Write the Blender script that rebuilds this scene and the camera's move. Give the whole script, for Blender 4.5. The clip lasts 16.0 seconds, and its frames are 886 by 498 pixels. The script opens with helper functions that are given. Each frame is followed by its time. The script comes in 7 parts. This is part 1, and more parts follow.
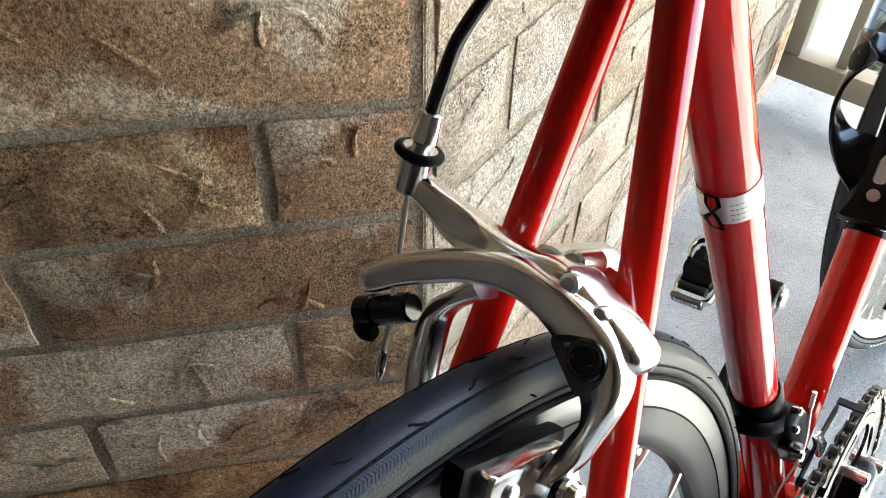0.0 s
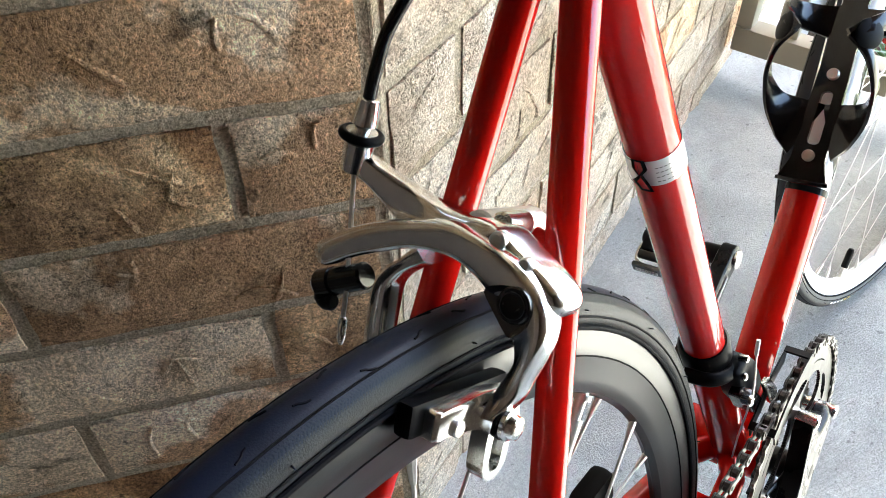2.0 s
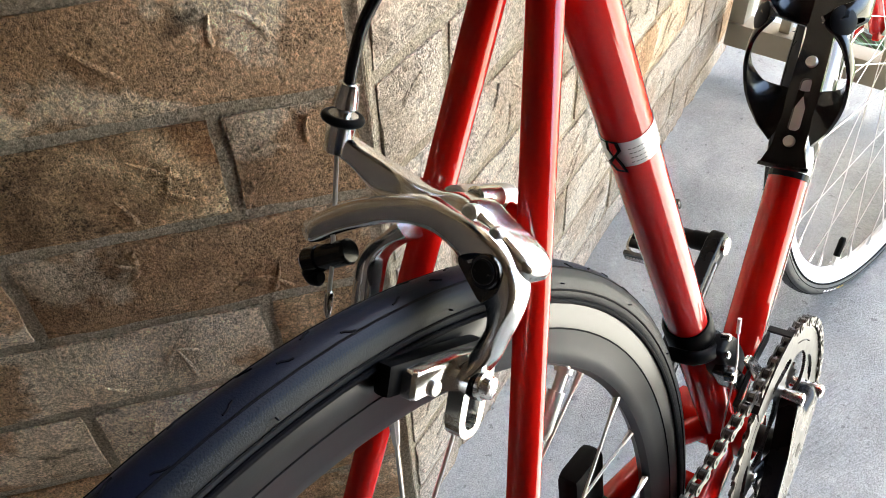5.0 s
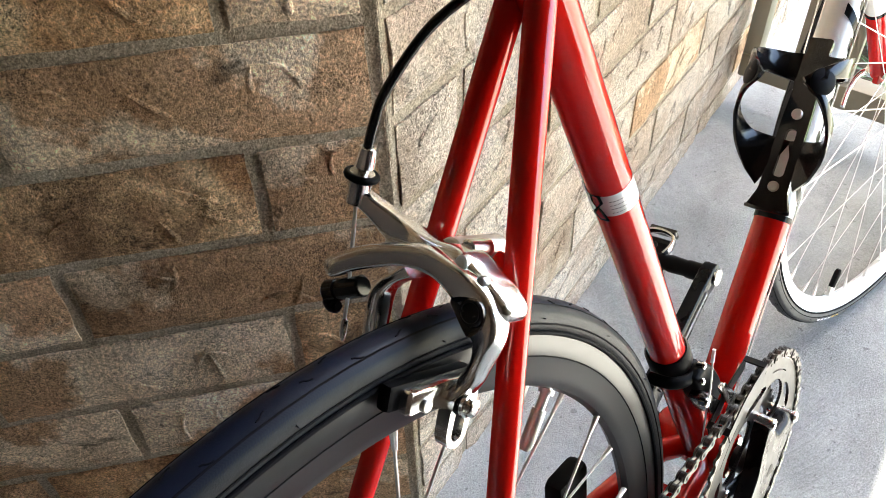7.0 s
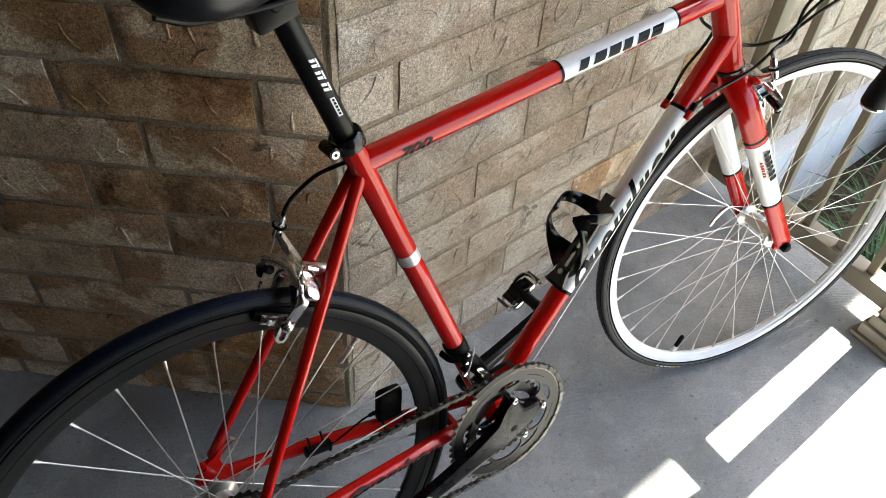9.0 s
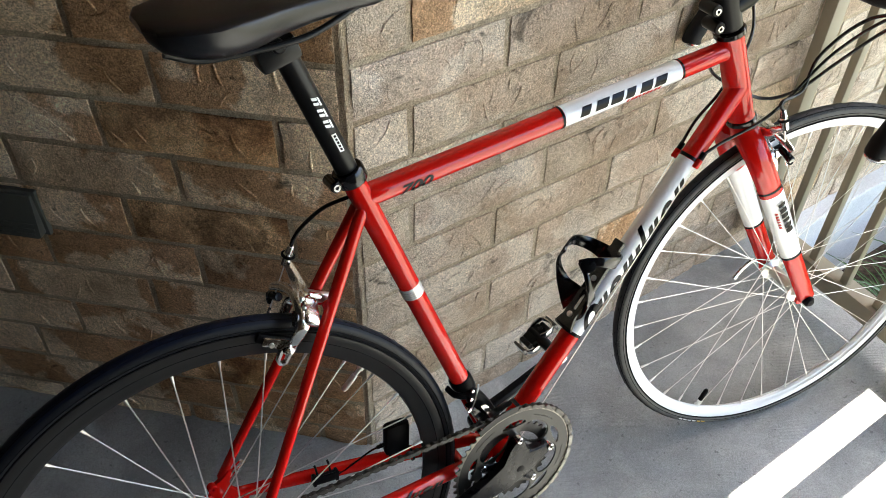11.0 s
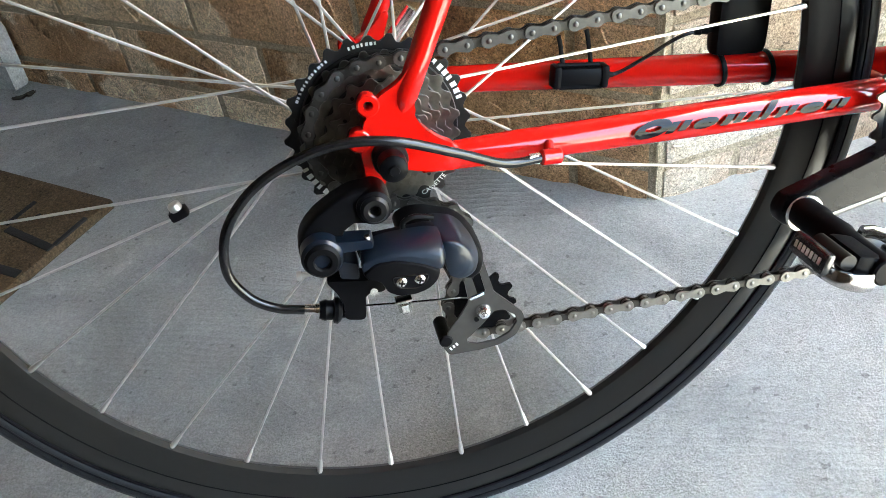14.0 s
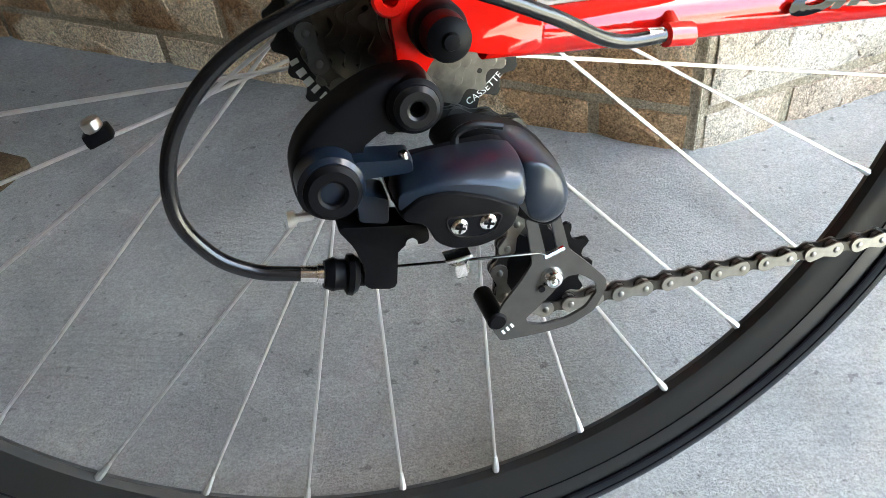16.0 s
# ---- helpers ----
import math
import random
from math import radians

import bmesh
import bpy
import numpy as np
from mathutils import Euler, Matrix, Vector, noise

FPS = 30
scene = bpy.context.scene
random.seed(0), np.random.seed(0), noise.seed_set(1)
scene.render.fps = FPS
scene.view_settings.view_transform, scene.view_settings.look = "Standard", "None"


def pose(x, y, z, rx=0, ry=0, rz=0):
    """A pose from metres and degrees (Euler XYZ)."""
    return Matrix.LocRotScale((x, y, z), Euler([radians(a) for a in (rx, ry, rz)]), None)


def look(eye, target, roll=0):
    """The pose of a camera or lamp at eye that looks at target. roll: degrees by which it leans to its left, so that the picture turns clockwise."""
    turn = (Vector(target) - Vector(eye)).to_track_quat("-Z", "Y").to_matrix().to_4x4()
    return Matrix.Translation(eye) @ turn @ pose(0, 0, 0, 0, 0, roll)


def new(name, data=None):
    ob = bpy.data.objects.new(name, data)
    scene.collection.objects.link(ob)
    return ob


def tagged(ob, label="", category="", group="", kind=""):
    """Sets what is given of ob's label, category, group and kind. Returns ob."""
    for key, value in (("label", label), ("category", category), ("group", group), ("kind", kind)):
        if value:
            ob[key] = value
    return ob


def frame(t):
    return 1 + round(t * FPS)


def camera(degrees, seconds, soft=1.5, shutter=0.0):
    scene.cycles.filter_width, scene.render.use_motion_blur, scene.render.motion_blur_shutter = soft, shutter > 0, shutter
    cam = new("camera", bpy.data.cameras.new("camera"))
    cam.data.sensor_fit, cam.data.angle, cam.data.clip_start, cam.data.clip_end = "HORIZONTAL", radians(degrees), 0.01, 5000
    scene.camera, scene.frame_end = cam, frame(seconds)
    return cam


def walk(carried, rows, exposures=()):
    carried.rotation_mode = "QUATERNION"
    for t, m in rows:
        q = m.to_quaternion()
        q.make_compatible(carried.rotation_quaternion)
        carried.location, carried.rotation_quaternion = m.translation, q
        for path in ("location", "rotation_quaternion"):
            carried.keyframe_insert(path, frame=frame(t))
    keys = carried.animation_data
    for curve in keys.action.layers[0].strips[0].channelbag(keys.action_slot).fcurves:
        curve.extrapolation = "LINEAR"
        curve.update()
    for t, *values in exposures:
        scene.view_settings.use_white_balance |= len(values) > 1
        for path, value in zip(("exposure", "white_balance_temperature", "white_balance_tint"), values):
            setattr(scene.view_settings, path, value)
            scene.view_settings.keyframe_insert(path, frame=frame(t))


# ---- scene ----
# ---- the camera and its path ----
cam = camera(56.77, 16.0, soft=0.5)
PATH = [  # seconds, eye in metres, turn in degrees
    (0, -0.0025, 0.0442, 0.8336, 45.67, -0.94, -49.99),
    (0.5, -0.0123, 0.0310, 0.8439, 46.15, -0.36, -51.64),
    (1, -0.0151, 0.0257, 0.8500, 45.98, 0.22, -52.71),
    (1.5, -0.0187, 0.0220, 0.8487, 45.51, 0.72, -53.23),
    (2, -0.0168, 0.0144, 0.8489, 45.36, 1.05, -53.51),
    (2.5, -0.0230, 0.0031, 0.8528, 45.46, 1.40, -53.44),
    (3, -0.0295, -0.0119, 0.8615, 46.01, 1.78, -53.52),
    (3.5, -0.0265, -0.0165, 0.8576, 46.17, 1.98, -53.86),
    (4, -0.0251, -0.0082, 0.8560, 45.96, 2.10, -53.90),
    (4.2, -0.0270, -0.0071, 0.8529, 45.63, 2.19, -53.93),
    (6.3, -0.0281, -0.0071, 0.8533, 46.08, 1.66, -53.36),
    (6.5, -0.0297, -0.0101, 0.8611, 46.21, 1.73, -52.92),
    (7, -0.0466, -0.0364, 0.9098, 45.89, 1.38, -51.18),
    (7.5, -0.0594, -0.0657, 0.9956, 44.99, 1.08, -50.17),
    (8, -0.0936, -0.1560, 1.1805, 42.17, -0.60, -48.46),
    (8.5, -0.1350, -0.2857, 1.3078, 41.09, -4.18, -42.43),
    (9, -0.0765, -0.4404, 1.3444, 42.72, -2.95, -34.00),
    (9.2, -0.0675, -0.4848, 1.3582, 44.14, -2.40, -31.93),
    (11.3, -0.0325, -0.5288, 1.3514, 46.78, -0.44, -28.17),
    (11.5, -0.0350, -0.5213, 1.3286, 46.00, 0.81, -26.25),
    (12, -0.0513, -0.4416, 1.2370, 37.99, 1.71, -23.70),
    (12.5, -0.0541, -0.3880, 0.9366, 39.77, 3.51, -19.60),
    (13, -0.0550, -0.4116, 0.6587, 48.14, 6.03, -15.15),
    (13.5, -0.0338, -0.3792, 0.6120, 48.80, 6.61, -12.68),
    (14, -0.0205, -0.3717, 0.5947, 48.67, 7.19, -12.55),
    (14.5, -0.0443, -0.3791, 0.5857, 49.62, 6.29, -13.19),
    (15, -0.0513, -0.3354, 0.5587, 49.75, 4.68, -15.86),
    (15.5, -0.0549, -0.2903, 0.5087, 48.75, 4.97, -15.79),
    (16, -0.0551, -0.2493, 0.4757, 47.30, 5.28, -15.64),
]
EXPOSURES = [(0.0, 4.56, 6500, 4), (2.0, 4.53, 6550, 5), (3.5, 4.35, 6750, 8), (7.0, 4.35, 6850, 8), (8.0, 3.95, 6800, 8), (8.5, 3.35, 6850, 8), (9.0, 3.15, 6750, 8), (11.5, 3.50, 6800, 6), (12.0, 3.83, 6650, 5), (12.5, 4.05, 6800, 4), (13.0, 4.60, 6800, 3), (13.5, 4.92, 6800, 3), (14.5, 5.00, 6720, 3), (16.0, 5.03, 6780, 3)]
SKY = 0.10

walk(cam, [(t, pose(x, y, z, rx, ry, rz)) for t, x, y, z, rx, ry, rz in PATH], EXPOSURES)

# ---- daylight ----
SUN_ELEV, SUN_AZ = radians(58), radians(5.8)   # azimuth from +x towards +y
world = bpy.data.worlds.new("daylight")
scene.world = world
world.use_nodes = True
wn = world.node_tree
sky = wn.nodes.new("ShaderNodeTexSky")
sky.sky_type, sky.sun_disc = "NISHITA", False
sky.sun_elevation, sky.sun_rotation = SUN_ELEV, radians(90) - SUN_AZ
sky.air_density, sky.dust_density = 1.0, 2.0
wn.links.new(sky.outputs[0], wn.nodes["Background"].inputs[0])
wn.nodes["Background"].inputs[1].default_value = SKY
sun = new("sun", bpy.data.lights.new("sun", "SUN"))
sun.data.energy, sun.data.angle, sun.data.color = 5.0, radians(0.4), (1.0, 0.95, 0.88)
toward = Vector((math.cos(SUN_ELEV) * math.cos(SUN_AZ), math.cos(SUN_ELEV) * math.sin(SUN_AZ), math.sin(SUN_ELEV)))
sun.matrix_world = look(toward * 20, (0, 0, 0))


# ---- materials ----
def material(name, color, rough=0.5, metal=0.0, coat=0.0, spec=0.5, vary=0.0, scale=40.0, bump=0.0, bscale=300.0, rvary=0.0, fine=0.0, dust=0.0):
    """A Principled material with colour varied at a large and a fine scale, and a fine relief."""
    m = bpy.data.materials.new(name)
    m.use_nodes = True
    nt = m.node_tree
    b = nt.nodes["Principled BSDF"]
    b.inputs["Base Color"].default_value = (*color, 1)
    b.inputs["Roughness"].default_value = rough
    b.inputs["Metallic"].default_value = metal
    b.inputs["Specular IOR Level"].default_value = spec
    b.inputs["Coat Weight"].default_value = coat
    b.inputs["Coat Roughness"].default_value = 0.03
    b.inputs["Sheen Weight"].default_value, b.inputs["Sheen Roughness"].default_value = dust, 0.35
    co = nt.nodes.new("ShaderNodeTexCoord")
    if vary or fine:
        n1 = nt.nodes.new("ShaderNodeTexNoise")
        n1.inputs["Scale"].default_value, n1.inputs["Detail"].default_value = scale, 5
        n2 = nt.nodes.new("ShaderNodeTexNoise")
        n2.inputs["Scale"].default_value, n2.inputs["Detail"].default_value = scale * 14, 3
        nt.links.new(co.outputs["Object"], n1.inputs["Vector"])
        nt.links.new(co.outputs["Object"], n2.inputs["Vector"])
        mix = nt.nodes.new("ShaderNodeMix")
        mix.data_type = "RGBA"
        mix.inputs["A"].default_value = (*[c * (1 - vary) for c in color], 1)
        mix.inputs["B"].default_value = (*[min(1, c * (1 + vary)) for c in color], 1)
        add = nt.nodes.new("ShaderNodeMath")
        add.operation = "MULTIPLY_ADD"
        nt.links.new(n2.outputs[0], add.inputs[0])
        add.inputs[1].default_value = fine
        sub = nt.nodes.new("ShaderNodeMath")
        sub.operation = "ADD"
        sub.inputs[1].default_value = -0.5 * fine
        nt.links.new(n1.outputs[0], sub.inputs[0])
        nt.links.new(sub.outputs[0], add.inputs[2])
        nt.links.new(add.outputs[0], mix.inputs["Factor"])
        nt.links.new(mix.outputs["Result"], b.inputs["Base Color"])
        if rvary:
            mr = nt.nodes.new("ShaderNodeMapRange")
            mr.inputs["To Min"].default_value, mr.inputs["To Max"].default_value = max(0.02, rough - rvary), rough + rvary
            nt.links.new(n1.outputs[0], mr.inputs["Value"])
            nt.links.new(mr.outputs[0], b.inputs["Roughness"])
    if bump:
        n3 = nt.nodes.new("ShaderNodeTexNoise")
        n3.inputs["Scale"].default_value, n3.inputs["Detail"].default_value = bscale, 6
        nt.links.new(co.outputs["Object"], n3.inputs["Vector"])
        bp = nt.nodes.new("ShaderNodeBump")
        bp.inputs["Strength"].default_value, bp.inputs["Distance"].default_value = bump, 0.002
        nt.links.new(n3.outputs[0], bp.inputs["Height"])
        nt.links.new(bp.outputs[0], b.inputs["Normal"])
    return m


RED = material("red_gloss_paint", (0.52, 0.006, 0.004), 0.5, metal=0.0, coat=0.9, spec=0.0, vary=0.06, scale=12)
RED.node_tree.nodes["Principled BSDF"].inputs["Coat IOR"].default_value = 1.52
WHITE_PAINT = material("white_gloss_paint", (0.80, 0.80, 0.79), 0.25, 0, 0.8, vary=0.02, scale=20)
BLACK_INK = material("black_decal_ink", (0.006, 0.006, 0.007), 0.6, coat=0.28, spec=0.0)
RED_INK = material("red_decal_ink", (0.42, 0.03, 0.025), 0.5, coat=0.28, spec=0.0)
WHITE_INK = material("white_print_ink", (0.75, 0.75, 0.74), 0.4)
BLACK_PLASTIC = material("black_plastic", (0.0034, 0.0034, 0.0040), 0.42, spec=0.07, vary=0.2, scale=60, bump=0.03, bscale=2500, rvary=0.08)
BLACK_GLOSS = material("black_gloss", (0.0045, 0.0045, 0.005), 0.18, 0, 0.2, spec=0.3, vary=0.1, scale=60)
# black plastic; its blue stands in for a reflection of the sky
SKY_TINTED_BLACK = material("sky_tinted_black_plastic", (0.0040, 0.0085, 0.0165), 0.34, 0, 0.22, spec=0.30, vary=0.25, scale=80, bump=0.02, bscale=2500, rvary=0.08)
CRANK_GREY = material("satin_grey_crank_edge", (0.13, 0.128, 0.12), 0.36, 0.6, vary=0.1, scale=80)
CRANK_BLACK = material("satin_black_crank", (0.0035, 0.0038, 0.005), 0.28, spec=0.13, vary=0.2, scale=60, rvary=0.06)
BLACK_ALLOY = material("black_anodised_alloy", (0.008, 0.008, 0.0085), 0.34, 0.3, spec=0.3, vary=0.2, scale=70, rvary=0.08)
ALLOY = material("polished_alloy", (0.86, 0.86, 0.85), 0.18, 1.0, vary=0.05, scale=60, rvary=0.05)
SATIN = material("satin_alloy", (0.62, 0.61, 0.58), 0.32, 1.0, vary=0.1, scale=90, rvary=0.08)
STEEL = material("spoke_steel", (0.74, 0.73, 0.71), 0.42, 1.0, vary=0.08, scale=120)
CHROME = material("dull_chrome", (0.46, 0.45, 0.44), 0.16, 1.0, vary=0.1, scale=90, rvary=0.05)
CHROME_DARK = material("dark_polished_steel", (0.085, 0.085, 0.088), 0.22, 1.0, vary=0.1, scale=90)
YELLOW_INK = material("yellow_print_ink", (0.62, 0.42, 0.05), 0.5)
# two chain steels, the darker one for the upper run
CHAIN_UPPER = material("dark_upper_chain", (0.088, 0.085, 0.079), 0.46, 0.9, vary=0.4, scale=220, rvary=0.1)
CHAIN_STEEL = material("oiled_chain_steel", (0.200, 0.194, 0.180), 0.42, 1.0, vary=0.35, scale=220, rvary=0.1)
CHAIN_DARK = material("dark_chain_rollers", (0.060, 0.056, 0.050), 0.42, 0.9, vary=0.3, scale=220)
COG_BLACK = material("black_oiled_cog", (0.020, 0.019, 0.018), 0.38, 0.55, vary=0.4, scale=180, rvary=0.1)
COG_STEEL = material("steel_cog", (0.175, 0.166, 0.148), 0.32, 1.0, vary=0.6, scale=180, rvary=0.1)
RING_STEEL = material("grey_chainring", (0.042, 0.042, 0.041), 0.38, 0.9, vary=0.12, scale=120, rvary=0.06)
CAGE_GREY = material("grey_cage_plate", (0.045, 0.043, 0.04), 0.45, 0.4, vary=0.25, scale=150)
RUBBER = material("tyre_rubber", (0.0026, 0.0052, 0.0140), 0.40, spec=0.17, vary=0.3, scale=90, bump=0.10, bscale=1500, rvary=0.08, fine=0.5, dust=0.02)
HATCH = material("tread_hatch_rubber", (0.0050, 0.0078, 0.0150), 0.45, spec=0.18, vary=0.2, scale=90)
SIPE = material("tread_cut_rubber", (0.002, 0.002, 0.003), 0.8, spec=0.1)
RUBBER_GREY = material("dusty_tyre_sidewall", (0.0085, 0.0095, 0.0115), 0.48, spec=0.19, vary=0.35, scale=70, bump=0.15, bscale=1500, fine=0.7, dust=0.03)
RUBBER_WORN = material("grey_worn_tyre", (0.075, 0.073, 0.067), 0.7, vary=0.25, scale=60, bump=0.15, bscale=1500, fine=0.6)
RUBBER_FRONT = material("grey_worn_tread", (0.016, 0.0175, 0.022), 0.62, spec=0.35, vary=0.3, scale=60, bump=0.12, bscale=1500, fine=0.6)
RIM_GREY = material("dark_grey_rim", (0.0085, 0.0084, 0.0078), 0.29, spec=0.46, vary=0.14, scale=40, bump=0.03, bscale=1200, fine=0.4, dust=0.045)
RIM_WHITE = material("white_rim", (0.78, 0.78, 0.77), 0.35, vary=0.05, scale=30)
CABLE = material("black_cable_housing", (0.0045, 0.0045, 0.005), 0.26, 0, 0.25, spec=0.3)
VINYL = material("black_saddle_vinyl", (0.0040, 0.0048, 0.0072), 0.32, spec=0.35, vary=0.2, scale=50, bump=0.08, bscale=1400)
TAPE = material("black_bar_tape", (0.006, 0.006, 0.006), 0.6, spec=0.3, vary=0.25, scale=90, bump=0.3, bscale=700)
TAN_PAINT = material("tan_fence_paint", (0.27, 0.235, 0.175), 0.45, vary=0.1, scale=14, bump=0.08, bscale=300)


def stone_material(name, ramp, scale, speck, rough, bump, piece=0.44, smear=0.0, grain=(0.55, 1.38), pit_tone=0.35, broom=0.0, patch=1.1, pocked=0.0):
    """Mottled masonry: blotches from a ramp, a tone for each piece, specks and pits."""
    m = bpy.data.materials.new(name)
    m.use_nodes = True
    nt = m.node_tree
    L = nt.links.new
    b = nt.nodes["Principled BSDF"]
    b.inputs["Roughness"].default_value = rough
    b.inputs["Specular IOR Level"].default_value = 0.2

    def N(kind, **kw):
        n = nt.nodes.new("ShaderNode" + kind)
        for k, v in kw.items():
            n.inputs[k.replace("_", " ")].default_value = v
        return n

    def math_node(op, a, b_, c=None):
        n = nt.nodes.new("ShaderNodeMath")
        n.operation = op
        for i, x in enumerate((a, b_, c)):
            if x is None:
                continue
            if isinstance(x, (int, float)):
                n.inputs[i].default_value = x
            else:
                L(x, n.inputs[i])
        return n.outputs[0]

    def ranged(x, f0, f1, t0, t1):
        n = N("MapRange", From_Min=f0, From_Max=f1, To_Min=t0, To_Max=t1)
        L(x, n.inputs["Value"])
        return n.outputs[0]

    def times(a, b_, fac=1.0):
        n = nt.nodes.new("ShaderNodeMix")
        n.data_type, n.blend_type = "RGBA", "MULTIPLY"
        n.inputs["Factor"].default_value = fac
        L(a, n.inputs["A"])
        L(b_, n.inputs["B"])
        return n.outputs["Result"]

    co, info = N("TexCoord"), N("ObjectInfo")
    shift = nt.nodes.new("ShaderNodeVectorMath")
    shift.operation = "MULTIPLY_ADD"
    L(info.outputs["Random"], shift.inputs[0])
    shift.inputs[1].default_value = (37.0, 19.0, 53.0)
    L(co.outputs["Object"], shift.inputs[2])
    at = shift.outputs[0]

    def noise_at(sc, detail, r=0.55, dist=0.0):
        n = N("TexNoise", Scale=sc, Detail=detail, Roughness=r, Distortion=dist)
        L(at, n.inputs["Vector"])
        return n.outputs[0]

    big, mid = noise_at(scale, 3, 0.5, 0.5), noise_at(scale * 5, 5, 0.65, 0.3)
    tone = math_node("MULTIPLY_ADD", info.outputs["Random"], piece, -piece / 2)
    v = math_node("ADD", math_node("ADD", math_node("MULTIPLY_ADD", big, patch, -patch / 2), math_node("MULTIPLY_ADD", mid, 0.5, 0.25)), tone)
    cr = nt.nodes.new("ShaderNodeValToRGB")
    while len(cr.color_ramp.elements) < len(ramp):
        cr.color_ramp.elements.new(0.5)
    for e, (p, c) in zip(cr.color_ramp.elements, ramp):
        e.position, e.color = p, (*c, 1)
    L(v, cr.inputs[0])
    fine, coarse = noise_at(speck, 4, 0.7), noise_at(speck * 0.45, 4, 0.65)
    col = times(cr.outputs[0], ranged(fine, 0.36, 0.64, *grain))
    col = times(col, ranged(coarse, 0.35, 0.65, *grain), 0.5)
    pits = ranged(noise_at(speck * 0.3, 5, 0.7, 0.6), 0.60, 0.66, 1.0, 0.0)
    if pocked:
        # dense small pits, gathered in some areas and few in others
        pock = N("TexVoronoi", Scale=pocked, Randomness=1.0)
        warp = nt.nodes.new("ShaderNodeVectorMath")
        warp.operation = "MULTIPLY_ADD"
        wc = N("TexNoise", Scale=pocked * 0.9, Detail=2.0)
        L(at, wc.inputs["Vector"])
        L(wc.outputs["Color"], warp.inputs[0])
        warp.inputs[1].default_value = (1.6 / pocked,) * 3
        L(at, warp.inputs[2])
        L(warp.outputs[0], pock.inputs["Vector"])
        size = ranged(noise_at(22, 3, 0.6), 0.40, 0.62, 0.14, 0.40)
        hole = math_node("SUBTRACT", pock.outputs["Distance"], size)
        pits = math_node("MULTIPLY", pits, ranged(hole, -0.10, 0.08, 0.0, 1.0))
    col = times(col, ranged(pits, 0, 1, pit_tone, 1.0), 0.9)
    rel = math_node("ADD", math_node("ADD", math_node("MULTIPLY", fine, 1.3), math_node("MULTIPLY", coarse, 1.2)), math_node("MULTIPLY", pits, 1.1 if pocked else 0.6))
    if smear:
        # the skin of the clay: a redder, browner half with a fairly sharp border, and small burnt spots
        half = ranged(math_node("ADD", noise_at(4.2, 3, 0.5, 0.3), math_node("MULTIPLY", noise_at(60, 3), 0.10)), 0.548, 0.574, 0.0, 1.0)
        skin = nt.nodes.new("ShaderNodeMix")
        skin.data_type = "RGBA"
        skin.inputs["A"].default_value, skin.inputs["B"].default_value = (1, 1, 1, 1), (1 - smear * 0.85, 1 - smear * 1.20, 1 - smear * 1.45, 1)
        L(half, skin.inputs["Factor"])
        col = times(col, skin.outputs["Result"])
        col = times(col, ranged(noise_at(11, 6, 0.65, 1.0), 0.62, 0.67, 1.0, 0.38))
    if broom:
        # long wavering lines left by the broom
        sw = N("TexNoise", Scale=5.0, Detail=2.0)
        L(at, sw.inputs["Vector"])
        bent = nt.nodes.new("ShaderNodeVectorMath")
        bent.operation = "MULTIPLY_ADD"
        L(sw.outputs["Color"], bent.inputs[0])
        bent.inputs[1].default_value = (0.05, 0.05, 0.0)
        L(at, bent.inputs[2])
        turn = N("Mapping", Rotation=(0.0, 0.0, radians(21)))
        L(bent.outputs[0], turn.inputs["Vector"])
        wave = N("TexWave", Scale=38.0, Distortion=2.2, Detail=3.0, Detail_Scale=1.5, Detail_Roughness=0.6)
        wave.bands_direction = "Y"
        L(turn.outputs[0], wave.inputs["Vector"])
        soft = math_node("MULTIPLY", math_node("POWER", wave.outputs["Fac"], 2.5), ranged(noise_at(3, 3), 0.46, 0.66, 0.05, 1.0))
        rel = math_node("ADD", rel, math_node("MULTIPLY", soft, broom))
        # old damp stains and pale worn spots
        col = times(col, ranged(noise_at(6.5, 6, 0.62, 0.9), 0.38, 0.60, 0.86, 1.07))
        col = times(col, ranged(noise_at(24, 5, 0.6, 0.5), 0.60, 0.68, 1.0, 1.16))
        col = times(col, ranged(noise_at(95, 2, 0.5), 0.69, 0.72, 1.0, 0.62))
    L(col, b.inputs["Base Color"])
    bp = N("Bump", Strength=bump, Distance=0.003)
    L(rel, bp.inputs["Height"])
    L(bp.outputs[0], b.inputs["Normal"])
    return m


BRICK = stone_material("mottled_tan_brick", [(0.10, (0.380, 0.270, 0.169)), (0.30, (0.572, 0.430, 0.281)), (0.50, (0.726, 0.567, 0.386)), (0.70, (0.825, 0.668, 0.479)), (0.90, (0.900, 0.765, 0.581))], 7, 430, 0.9, 0.70, piece=0.18, smear=0.40, grain=(0.52, 1.52), pit_tone=0.34, patch=1.3, pocked=560.0)
# the same brick made paler, with daylight from the sky in its colour
BRICK_LIT = stone_material("sky_lit_brick", [(0.10, (0.326, 0.244, 0.169)), (0.30, (0.491, 0.394, 0.290)), (0.50, (0.603, 0.502, 0.389)), (0.70, (0.674, 0.583, 0.471)), (0.90, (0.746, 0.659, 0.558))], 7, 430, 0.9, 0.80, piece=0.26, smear=0.16, grain=(0.60, 1.42), pit_tone=0.36, patch=1.0, pocked=560.0)
